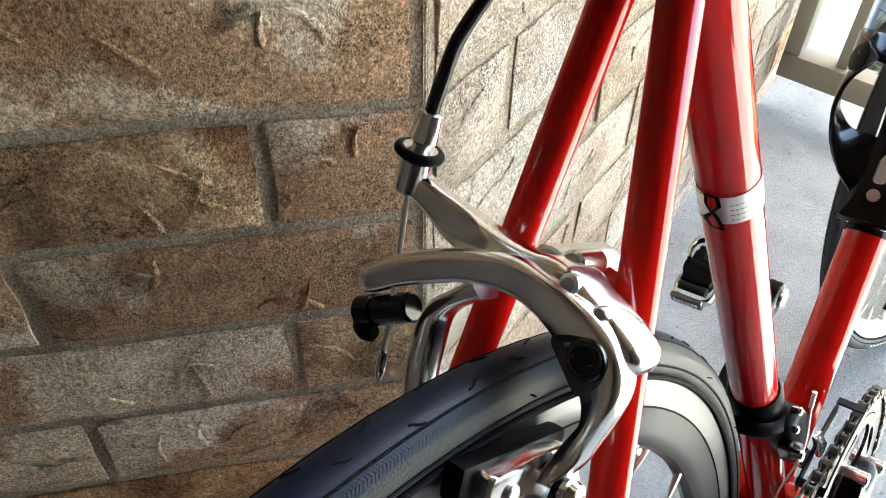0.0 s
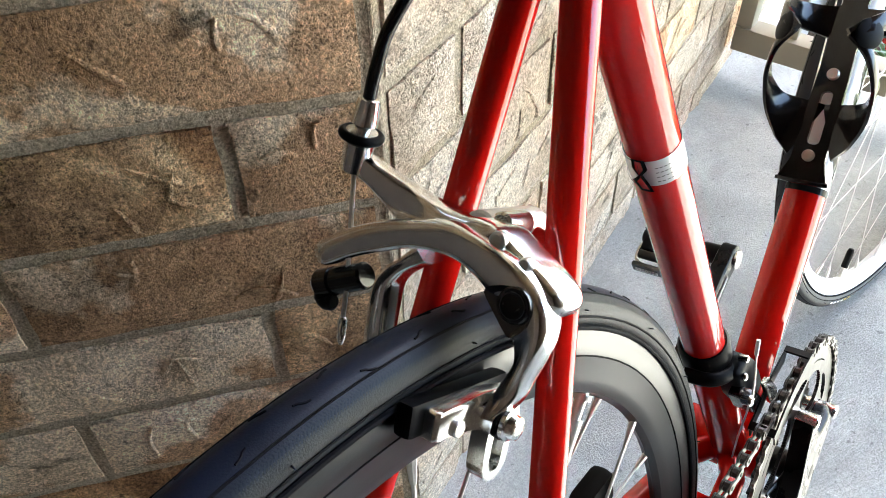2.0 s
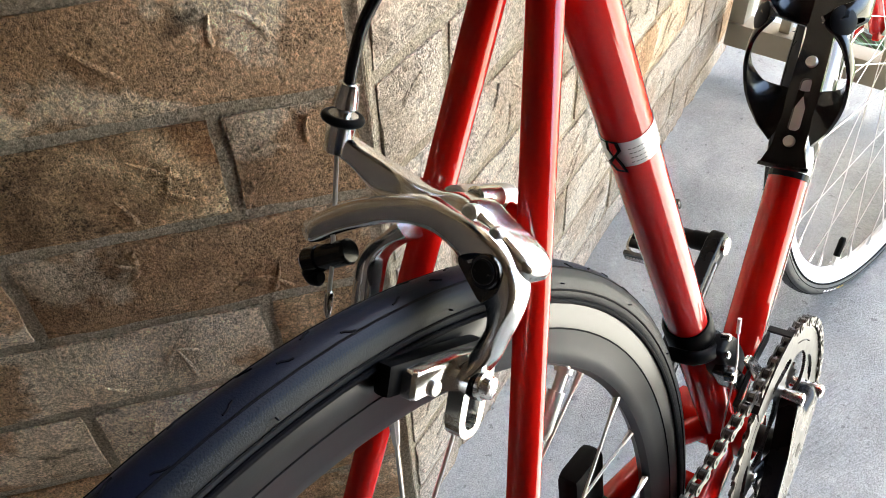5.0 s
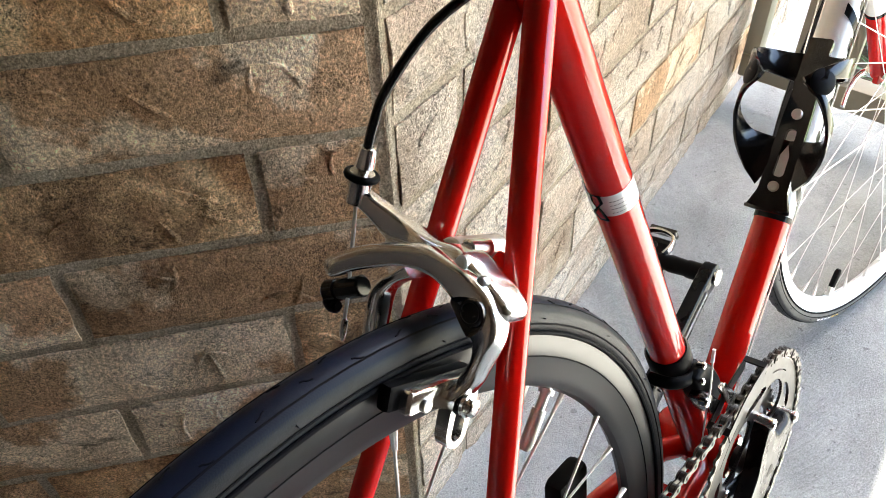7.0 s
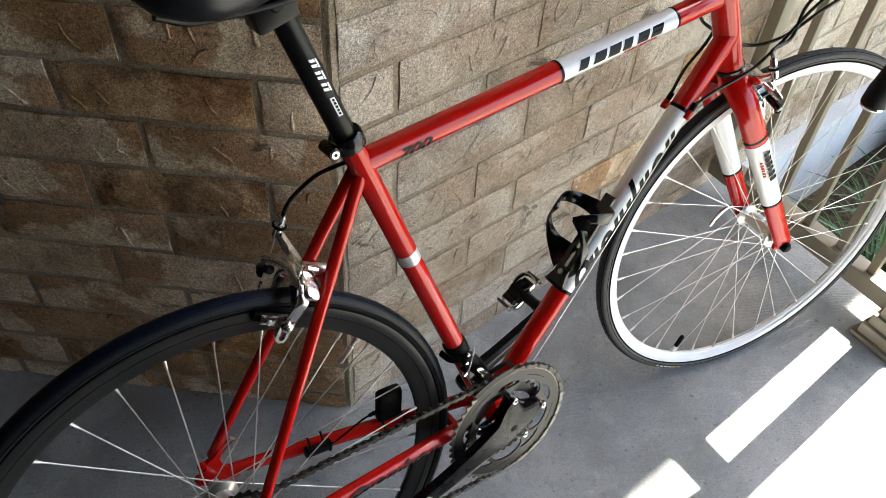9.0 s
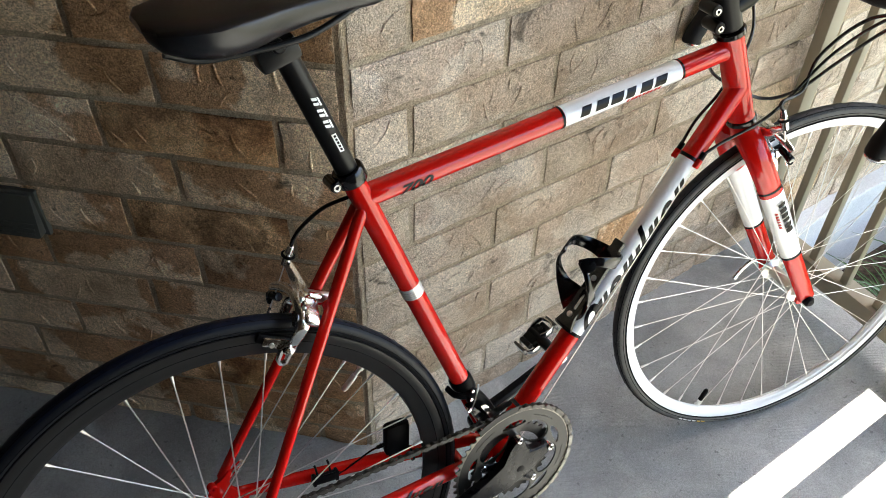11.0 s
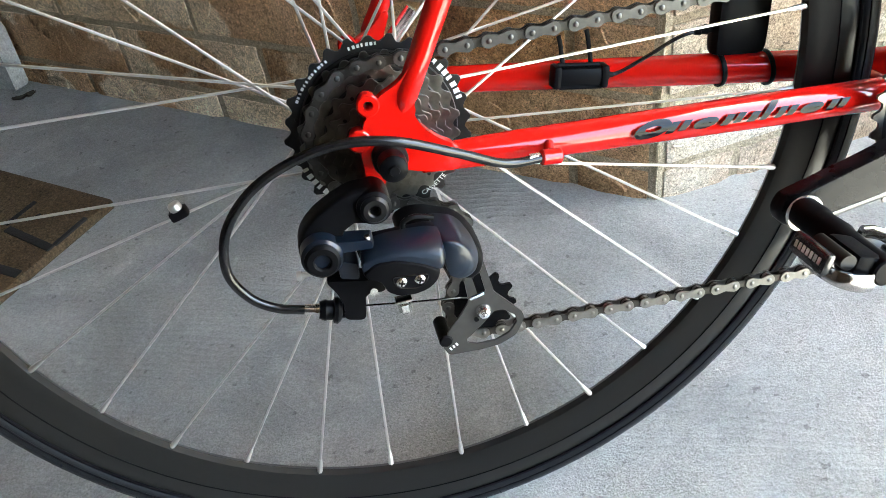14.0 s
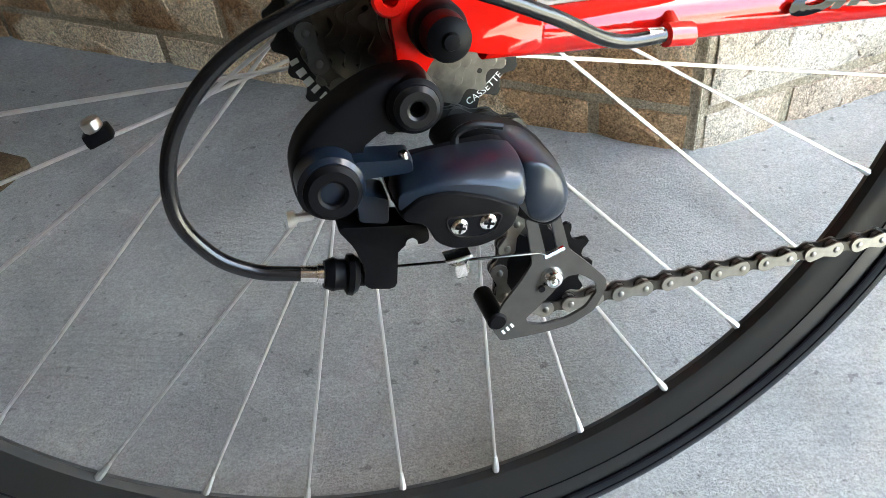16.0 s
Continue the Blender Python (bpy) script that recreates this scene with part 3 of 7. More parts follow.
for _ in range(9):
    grass_tuft((rnd.uniform(2.3, 3.1), rnd.uniform(0.10, 0.38), -0.40), 80, 0.50, 0.26)

bm = B()
box(bm, (2.35, -0.35, -0.385), (1.75, 1.6, 0.04), bevel=0.01)
solid("garden_bed", bm, SOIL, "dark mulch bed behind the fence", "garden bed", kind="structure", smooth=False)

# an unseen block, added to keep the sun off the porch wall
SUN_BLOCK = stone_material("sun_block_brick", [(0.3, (0.2, 0.13, 0.08)), (0.6, (0.32, 0.23, 0.15)), (0.8, (0.42, 0.33, 0.24))], 3, 40, 0.9, 0.3)
bm = B()
box(bm, (0, 0, 3.3), (0.5, 5.0, 7.0))
sun_block = solid("house_wing", bm, SUN_BLOCK, "unseen tan block added to keep the sun off the porch wall", "house wall", kind="structure", smooth=False)
sun_block.location = (3.6, 0.2015 + 2.5, 0)

# ---- doormat ----
mat = thing("doormat", "tan coir doormat with worn black line pattern", "doormat")
bm = B()
box(bm, (0.24, 0.36, 0.007), (0.46, 0.72, 0.014), bevel=0.004)
part("pad", bm, COIR, mat)
mm = Matrix.Identity(4)
mm.col[0][:3], mm.col[1][:3], mm.col[2][:3] = db, out_b, db.cross(out_b)
mm.col[3][:3] = (-0.318, 0.532, 0.0)
MATBLACK = material("black_mat_print", (0.012, 0.011, 0.010), 0.9, vary=0.4, scale=60, bump=0.5, bscale=500)
for a, b, w in (((0.109, 0.039), (0.109, 0.088), 0.006), ((0.100, 0.093), (0.012, 0.101), 0.011), ((0.013, 0.095), (0.014, 0.042), 0.006), ((0.083, 0.067), (0.079, 0.056), 0.005), ((0.088, 0.152), (0.014, 0.149), 0.012), ((0.076, 0.171), (0.024, 0.185), 0.005), ((0.070, 0.221), (0.014, 0.204), 0.012), ((0.059, 0.237), (0.015, 0.237), 0.006), ((0.045, 0.265), (0.014, 0.284), 0.006)):
    bm = B()
    a, b = Vector((*a, 0.0145)), Vector((*b, 0.0145))
    d = b - a
    box(bm, (a + b) / 2, (d.length, w, 0.003), rot=Matrix.Rotation(math.atan2(d.y, d.x), 3, "Z"), bevel=0.001)
    part("printed_line", bm, MATBLACK, mat)
bm = B()
tube(bm, [Vector((0.245 + 0.115 * math.cos(k * math.pi / 16), 0.150 + 0.120 * math.sin(k * math.pi / 16), 0.0138)) for k in range(33)], 0.004, 6)
part("printed_ring", bm, MATBLACK, mat)
mat.matrix_world = mm if mm.determinant() > 0 else mm

# ---- a vent cover on the angled wall ----
vent = thing("vent_cover", "grey sloping metal vent hood on the brick wall", "vent")
VENT = material("grey_vent_metal", (0.070, 0.076, 0.066), 0.5, 0.2, vary=0.15, scale=20)
bm = B()
plate(bm, [(0.0, 0.0), (0.135, 0.0), (0.135, 0.088), (0.0, 0.088)], -0.006, 0.004, 0.002)
part("flange", bm, VENT, vent)
bm = B()
plate(bm, rounded([(0.006, 0.004), (0.129, 0.004), (0.129, 0.083), (0.006, 0.083)], 0.004), -0.022, -0.005, 0.003)
for vv in bm.verts:
    if vv.co.y < -0.012:
        vv.co.y += 0.011 * vv.co.z / 0.083
part("hood", bm, VENT, vent)
bm = B()
for k in range(3):
    box(bm, (0.0675, -0.0205 + 0.0015 * k, 0.012 + 0.009 * k), (0.108, 0.003, 0.0022))
tagged(part("louvre", bm, VENT, vent), kind="stuff")
vent.matrix_world = FRAME_B @ Matrix.Translation((0.505, 0, 0.465))

# ---- a rough concrete block at the foot of the angled wall, dead leaves by it ----
BLOCKM = stone_material("rough_pale_concrete", [(0.25, (0.40, 0.40, 0.38)), (0.55, (0.50, 0.50, 0.475)), (0.8, (0.57, 0.565, 0.54))], 9, 300, 0.9, 0.5, piece=0.0, grain=(0.8, 1.15), pit_tone=0.75)
bm = B()
plate(bm, rounded([(0.012, 0.001), (0.15, 0.001), (0.15, 0.128), (0.012, 0.128), (0.0, 0.110)], 0.006), -0.036, -0.008, 0.004)
blk = solid("concrete_block", bm, BLOCKM, "pale rough concrete block at the foot of the brick wall", "block")
blk.matrix_world = FRAME_B @ Matrix.Translation((1.02, 0, 0))
DEADLEAF = material("dark_dead_leaf", (0.035, 0.026, 0.016), 0.8, vary=0.5, scale=60)
rnd = random.Random(31)
for k in range(7):
    leaf = B()
    L, W = rnd.uniform(0.018, 0.034), rnd.uniform(0.006, 0.010)
    rows = []
    for i in range(7):
        t = i / 6
        w = W * math.sin(math.pi * (0.06 + 0.88 * t)) + 0.0004
        z = 0.0022 + 0.006 * t * t + 0.0015 * math.sin(5 * t + k)
        rows.append([leaf.verts.new((L * t, q * w, z + abs(q) * 0.004)) for q in (-1, 0, 1)])
    for r, q in zip(rows, rows[1:]):
        for i in range(2):
            leaf.faces.new((r[i], r[i + 1], q[i + 1], q[i]))
    ob = solid("dead_leaf", leaf, DEADLEAF, "small curled dark dead leaf on the slab", "leaf", group="dead leaves by the block")
    mod = ob.modifiers.new("thickness", "SOLIDIFY")
    mod.thickness = 0.0008
    ob.matrix_world = FRAME_B @ Matrix.Translation((1.02 - rnd.uniform(-0.04, 0.05), -rnd.uniform(0.03, 0.13) - (0.10 if k > 3 else 0.0) + 0.015, 0)) @ Matrix.Rotation(rnd.uniform(0, 6.28), 4, "Z")

# ---- the bicycle: x ahead, y to its left, z up, leaning on the brick wall ----
LEAN, STEER = radians(11.75), radians(-11.00)
bike = thing("bicycle", "red and white steel road bicycle leaning against a brick wall", "bicycle")
bike.matrix_world = Matrix.Rotation(-LEAN, 4, "X")
R = 0.336                      # wheel radius with tyre
REAR = Vector((0, 0, R))
FRONT = Vector((1.0070, 0, R))
BB = Vector((0.408, 0, 0.2695))
HEAD_LO, HEAD_HI = Vector((0.8575, 0, 0.690)), Vector((0.8185, 0, 0.822))
HEAD = (HEAD_HI - HEAD_LO).normalized()
TURN = Matrix.Translation(HEAD_LO) @ Matrix.Rotation(STEER, 4, HEAD) @ Matrix.Translation(-HEAD_LO)


def seat_line(z):
    return Vector((0.3940 - 0.3067 * (z - 0.30), -0.0050 + 0.0151 * (z - 0.30), z))


# frame
bm = B()
rod(bm, (BB.x, -0.035, BB.z), (BB.x, 0.035, BB.z), 0.0205, chamfer=0.0015, seg=32)
frame_part = part("frame", bm, RED, bike, "glossy red lugless steel bicycle frame")
ST_TOP = seat_line(0.790)
bm = B()
rod(bm, seat_line(0.272), ST_TOP, 0.0140, seg=48)
part("seat_tube", bm, RED, frame_part)
TT0, TT1 = Vector((0.2493, 0.0040, 0.7590)), Vector((0.8235, 0.0020, 0.8000))
bm = B()
rod(bm, TT0, TT1, 0.0144, seg=48)
part("top_tube", bm, RED, frame_part)
DT0, DT1 = Vector((0.3957, -0.0027, 0.2640)), Vector((0.8405, -0.0045, 0.7415))
DT_R = 0.0153
bm = B()
rod(bm, DT0, DT1, DT_R, seg=48)
part("down_tube", bm, RED, frame_part)
bm = B()
tube(bm, [HEAD_LO, HEAD_LO + HEAD * 0.004, HEAD_HI - HEAD * 0.004, HEAD_HI], [0.0205, 0.0193, 0.0193, 0.0205], 32)
part("head_tube", bm, RED, frame_part)
for s in (-1, 1):
    top = Vector((0.2491, -0.0025, 0.7474)) if s < 0 else Vector((0.2522, 0.0157, 0.7460))
    low = Vector((0.0160, -0.0635, 0.3665)) if s < 0 else Vector((0.0115, 0.0735, 0.3700))
    bm = B()
    tip = Vector((0.0115, -0.0634, 0.3575)) if s < 0 else Vector((0.0085, 0.0715, 0.3620))
    tube(bm, [tip, tip.lerp(low, 0.5), low, low.lerp(top, 0.12), low.lerp(top, 0.5), top, top + (top - low).normalized() * 0.016], [0.0022, 0.0048, 0.0062, 0.0066, 0.0072, 0.0079, 0.003], 32)
    part("seat_stay", bm, RED, frame_part)
    a = Vector((0.0183, -0.0560, 0.3251)) if s < 0 else Vector((0.0216, 0.0690, 0.3336))
    b = Vector((0.3700, -0.0200, 0.2776)) if s < 0 else Vector((0.3695, 0.0180, 0.2841))
    bm = B()
    tube(bm, [a, a.lerp(b, 0.15), a.lerp(b, 0.6), b, b.lerp(BB, 0.6)], [0.0080, 0.0095, 0.0110, 0.0110, 0.0105], 24, squash=(1.0, 0.9))
    part("chain_stay", bm, RED, frame_part)
    # dropout plate with eyelets
    bm = B()
    out = [(0.0225, 0.3840), (0.0130, 0.3745), (0.0000, 0.3690), (-0.0105, 0.356), (-0.0150, 0.340)]
    out += [(-0.0145, 0.330), (-0.0175, 0.312), (-0.0140, 0.309), (-0.0085, 0.311), (-0.0050, 0.322)] if s < 0 else [(-0.0110, 0.330)]
    out += [(0.0020, 0.3275), (0.0180, 0.3215), (0.0380, 0.3180), (0.0400, 0.3320), (0.0290, 0.3390), (0.0205, 0.3480), (0.0165, 0.3600), (0.0215, 0.3720), (0.0265, 0.3820)]
    plate(bm, rounded(out, 0.005), s * 0.066 + (0.004 if s > 0 else 0), s * 0.059 + (0.004 if s > 0 else 0), 0.0016)
    part("dropout", bm, RED, frame_part)
    for ex, ez in ((-0.0055, 0.3665), (-0.0140, 0.3480)):
        bm = B()
        lathe(bm, [(0.0024, s * 0.058), (0.0058, s * 0.058), (0.0064, s * 0.060), (0.0064, s * 0.0675), (0.0055, s * 0.0685), (0.0028, s * 0.0685), (0.0022, s * 0.067)], (ex, 0, ez), 20, closed=True)
        part("eyelet", bm, RED, frame_part)
# brake bridge between the stays
bm = B()
tube(bm, smooth_line([(0.1820, -0.0195, 0.6360), (0.1838, -0.006, 0.6412), (0.1845, 0.006, 0.6425), (0.1838, 0.018, 0.6408), (0.1820, 0.0315, 0.6350)], 4), [0.0074] * 2 + [0.0060] * 13 + [0.0074] * 2, 16)
rod(bm, (0.176, 0.002, 0.6470), (0.193, 0.002, 0.6370), 0.0078, seg=20, chamfer=0.001)
part("brake_bridge", bm, RED, frame_part)
bm = B()
rod(bm, (0.335, -0.026, 0.2835), (0.335, 0.026, 0.2835), 0.007)
part("chainstay_bridge", bm, RED, frame_part)


def along(p0, p1, s):
    return Vector(p0).lerp(Vector(p1), s)


def sleeve(name, p0, p1, s0, s1, r, mat, parent, label=""):
    """A painted band round a tube, a hair proud of it."""
    bm = B()
    tube(bm, [along(p0, p1, s0), along(p0, p1, s1)], r + 0.0004, 40, cap=False)
    return part(name, bm, mat, parent, label)


def on_tube(name, polys, p0, p1, r, mat, parent, s0, centre, label=""):
    """Flat shapes laid on a tube: each polygon's points are (metres along from s0, metres round from 'centre' degrees)."""
    p0, p1 = Vector(p0), Vector(p1)
    ax = (p1 - p0).normalized()
    side = Vector((0, -1, 0))
    side = (side - ax * side.dot(ax)).normalized()
    upv = side.cross(ax)
    if upv.z < 0:
        upv = -upv
    bm = B()
    for poly in polys:
        xs = [q[1] for q in poly]
        cuts = 5
        lo, hi = min(xs), max(xs)
        vs = [bm.verts.new((u, w, 0)) for u, w in poly]
        bm.faces.new(vs)
    geom = list(bm.faces)
    lo = min(v.co.y for v in bm.verts)
    hi = max(v.co.y for v in bm.verts)
    for k in range(1, 8):
        bmesh.ops.bisect_plane(bm, geom=bm.verts[:] + bm.edges[:] + bm.faces[:], plane_co=(0, lo + (hi - lo) * k / 8, 0), plane_no=(0, 1, 0))
    for v in bm.verts:
        a = radians(centre) + v.co.y / r
        v.co = p0 + ax * (s0 + v.co.x) + (r + 0.0009) * (side * math.cos(a) + upv * math.sin(a))
    return part(name, bm, mat, parent, label)


def slant(x, w, h, y0=0.0, lean=0.25):
    return [(x + lean * y0, y0), (x + w + lean * y0, y0), (x + w + lean * (y0 + h), y0 + h), (x + lean * (y0 + h), y0 + h)]


def sheared(polys, lean):
    return [[(x + lean * y, y) for x, y in p] for p in polys]


def ring_shape(cx, cy, rx, ry, thick, n=14):
    """A hollow oval of small quads."""
    out = []
    for k in range(n):
        a, b = 2 * math.pi * k / n, 2 * math.pi * (k + 1) / n
        out.append([(cx + rx * math.cos(a), cy + ry * math.sin(a)), (cx + rx * math.cos(b), cy + ry * math.sin(b)), (cx + (rx - thick) * math.cos(b), cy + (ry - thick * 0.6) * math.sin(b)), (cx + (rx - thick) * math.cos(a), cy + (ry - thick * 0.6) * math.sin(a))])
    return out


def block_mark(width, height, n, lean=0.35):
    """A row of plain slanted blocks, one for each character."""
    polys, w = [], width / n
    for k in range(n):
        x, g = k * w, w * (0.80 if k % 3 else 0.62)
        polys.append([(x, 0), (x + g, 0), (x + g, height), (x, height)])
    return sheared(polys, lean)


def script_mark(width, height, n, lean=0.5, tall=()):
    """A flowing row of plain ovals and thick strokes, with tall strokes at some places."""
    polys, w = [], width / n
    for k in range(n):
        x = k * w
        if k == 0:
            polys += ring_shape(x + w * 0.55, height * 0.62, w * 0.62, height * 0.85, w * 0.34)
        elif k in tall:
            polys.append([(x + w * 0.10, 0), (x + w * 0.44, 0), (x + w * 0.44, height * 0.9), (x + w * 0.10, height * 0.9)])
            polys.append([(x + w * 0.58, 0), (x + w * 0.88, 0), (x + w * 0.88, height * 1.75), (x + w * 0.58, height * 1.75)])
        elif k % 2:
            polys.append([(x + w * 0.14, 0), (x + w * 0.44, 0), (x + w * 0.44, height), (x + w * 0.14, height)])
            polys.append([(x + w * 0.56, height * 0.1), (x + w * 0.86, height * 0.1), (x + w * 0.86, height), (x + w * 0.56, height)])
        else:
            polys += ring_shape(x + w * 0.48, height * 0.5, w * 0.44, height * 0.5, w * 0.34)
    return sheared(polys, lean)


TTL = (TT1 - TT0).length
sleeve("white_panel", TT0, TT1, 0.497, 0.830, 0.0144, WHITE_PAINT, frame_part, "white painted panel")
for s in (0.490, 0.831):
    sleeve("black_band", TT0, TT1, s, s + 0.006, 0.0146, BLACK_INK, frame_part, "thin black band")
on_tube("name_mark", block_mark(0.145, 0.0125, 6, 0.5), TT0, TT1, 0.0144, BLACK_INK, frame_part, TTL * 0.533, -14, "black slanted block mark")
on_tube("small_mark", block_mark(0.058, 0.0042, 9, 0.4), TT0, TT1, 0.0144, RED_INK, frame_part, TTL * 0.665, -38, "small red block mark")
DTL = (DT1 - DT0).length
sleeve("white_panel", DT0, DT1, 0.347, 0.811, DT_R, WHITE_PAINT, frame_part, "white painted panel")
for s in (0.339, 0.812):
    sleeve("black_band", DT0, DT1, s, s + 0.008, DT_R + 0.0002, BLACK_INK, frame_part, "thin black band")
on_tube("name_mark", script_mark(0.262, 0.0165, 8, 0.75, tall=(4,)), DT0, DT1, DT_R, BLACK_INK, frame_part, DTL * 0.357, -44, "black slanted script mark")
FOIL = material("silver_foil", (0.72, 0.72, 0.72), 0.34, 0.55, 0.5)
BAND0, BAND1 = seat_line(0.6035), seat_line(0.6205)
sleeve("silver_band", BAND0, BAND1, 0.0, 1.0, 0.0140, FOIL, frame_part, "silver foil band")
on_tube("notch", [[(-0.0040, 0.004), (0.0015, 0.000), (0.0070, 0.0045), (0.0120, 0.0020), (0.0190, 0.0030), (0.0190, 0.0095), (0.0125, 0.0100), (0.0085, 0.0070), (0.0030, 0.0090), (-0.0040, 0.0105)]], BAND0, BAND1, 0.0141, BLACK_INK, frame_part, 0.0, -117, "black angled notch in the silver band")
on_tube("notch_core", [[(-0.0020, 0.0055), (0.0020, 0.0030), (0.0070, 0.0062), (0.0120, 0.0040), (0.0180, 0.0048), (0.0180, 0.0078), (0.0125, 0.0082), (0.0080, 0.0052), (0.0030, 0.0072), (-0.0020, 0.0088)]], BAND0, BAND1, 0.0143, RED, frame_part, 0.0, -117)
on_tube("black_edge", [[(-0.0012, -0.020), (0.0, -0.020), (0.0, 0.003), (-0.0012, 0.003)], [(0.0172, -0.020), (0.0182, -0.020), (0.0182, 0.003), (0.0172, 0.003)]], BAND0, BAND1, 0.0141, BLACK_INK, frame_part, 0.0, -117)
on_tube("fine_print", [[(0.0030 + 0.0032 * j, 0.0008 + 0.0021 * k), (0.0036 + 0.0032 * j, 0.0008 + 0.0021 * k), (0.0036 + 0.0032 * j, 0.0022 + 0.0021 * k), (0.0030 + 0.0032 * j, 0.0022 + 0.0021 * k)] for j in range(4) for k in range(9)], BAND0, BAND1, 0.0140, material("grey_print_ink", (0.12, 0.12, 0.12), 0.5), frame_part, 0.0, -66, "rows of fine grey print")
CS0, CS1 = Vector((0.0183, -0.0560, 0.3251)), Vector((0.3700, -0.0200, 0.2776))
on_tube("name_mark", script_mark(0.150, 0.0062, 8, 1.0, tall=(4,)), CS0, CS1, 0.0112, BLACK_INK, frame_part, 0.125, -6, "black slanted script mark")
# numerals on the top tube
cu = bpy.data.curves.new("number", "FONT")
cu.body, cu.size, cu.shear, cu.offset = "700", 0.020, 0.35, 0.0004
tmp = bpy.data.objects.new("number", cu)
scene.collection.objects.link(tmp)
me = bpy.data.meshes.new_from_object(tmp.evaluated_get(bpy.context.evaluated_depsgraph_get()))
bpy.data.objects.remove(tmp)
polys = [[(me.vertices[i].co.x * 1.45, me.vertices[i].co.y) for i in p.vertices] for p in me.polygons]
on_tube("number", polys, TT0, TT1, 0.0144, BLACK_INK, frame_part, 0.0447, -48, "black number 700")

# seat post and clamp
SP_TOP = seat_line(0.950)
bm = B()
rod(bm, seat_line(0.70), SP_TOP, 0.0131, seg=32)
seat_post = part("seat_post", bm, BLACK_ALLOY, bike, "matt black alloy seat post")
bars_ = []
for k in range(3):
    x = 0.0145 * k
    bars_ += [slant(x, 0.0036, 0.0055, -0.0040, 0.5), slant(x + 0.0060, 0.0036, 0.0055, -0.0040, 0.5), slant(x, 0.0104, 0.0022, 0.0022, 0.5)]
on_tube("print", bars_, seat_line(0.897), seat_line(0.80), 0.0131, WHITE_INK, seat_post, 0.0, 14, "white printed block mark")
on_tube("print_box", [slant(0.0475, 0.0235, 0.0055, -0.0030, 0.3)], seat_line(0.897), seat_line(0.80), 0.0131, WHITE_INK, seat_post, 0.0, 14, "white printed panel")
on_tube("print_line", [slant(0.049 + 0.0043 * k, 0.0030, 0.0028, -0.0016, 0.3) for k in range(5)], seat_line(0.897), seat_line(0.80), 0.0134, BLACK_INK, seat_post, 0.0, 14)
bm = B()
tube(bm, [seat_line(z) for z in (0.784, 0.786, 0.800, 0.802)], [0.0178, 0.0192, 0.0192, 0.0178], 32)
clamp = part("seat_clamp", bm, BLACK_GLOSS, bike, "black seat clamp collar")
bm = B()
c = seat_line(0.793) + Vector((-0.022, 0, -0.004))
rod(bm, c + Vector((0, -0.013, 0)), c + Vector((0, 0.013, 0)), 0.0072, chamfer=0.001)
part("clamp_ear", bm, BLACK_GLOSS, clamp)
bm = B()
lathe(bm, [(0.0022, -0.0128), (0.0045, -0.0128), (0.0045, -0.0148), (0.0022, -0.0148)], c, 16, closed=True)
part("clamp_bolt", bm, ALLOY, clamp)
bm = B()
head = SP_TOP + Vector((-0.008, 0, 0.001))
box(bm, head, (0.046, 0.032, 0.026), rot=Matrix.Rotation(radians(-14), 3, "Y"), bevel=0.006)
rod(bm, head + Vector((-0.002, -0.026, 0.012)), head + Vector((-0.002, 0.026, 0.012)), 0.0075, chamfer=0.002)
part("post_head", bm, BLACK_ALLOY, bike, "black seat post clamp head")

# saddle
bm = B()
SAD = [(0.062, 0.030, 1.006, 0.016), (0.070, 0.056, 1.008, 0.030), (0.092, 0.072, 1.008, 0.040), (0.120, 0.074, 1.006, 0.046), (0.155, 0.060, 1.003, 0.044), (0.190, 0.040, 1.000, 0.036), (0.225, 0.027, 0.998, 0.030), (0.265, 0.021, 0.997, 0.026), (0.300, 0.018, 0.994, 0.022), (0.318, 0.010, 0.990, 0.014)]
rows_ = []
for x, w, z, dp in SAD:
    ring = []
    for k in range(24):
        a = math.pi * 2 * k / 24
        cx, sz = math.cos(a), math.sin(a)
        zz = z + (0.008 * sz if sz > 0 else dp * sz * (0.35 + 0.65 * abs(cx) ** 0.5))
        ring.append(bm.verts.new((x + (0.012 if sz < 0 else 0) * abs(sz) * (0.18 - x) * 4, w * (abs(cx) ** 0.75) * (1 if cx > 0 else -1), zz)))
    rows_.append(ring)
for r_, q_ in zip(rows_, rows_[1:]):
    for k in range(24):
        bm.faces.new((r_[k], r_[(k + 1) % 24], q_[(k + 1) % 24], q_[k]))
bm.faces.new(rows_[0])
bm.faces.new(rows_[-1])
saddle = part("saddle", bm, VINYL, bike, "smooth black vinyl saddle")
for s in (-1, 1):
    bm = B()
    tube(bm, smooth_line([(0.075, s * 0.03, 0.985), (0.105, s * 0.024, 0.970), (0.150, s * 0.022, 0.966), (0.205, s * 0.022, 0.966), (0.240, s * 0.018, 0.972), (0.290, s * 0.008, 0.986)], 5), 0.0036, 10)
    part("saddle_rail", bm, BLACK_ALLOY, saddle)


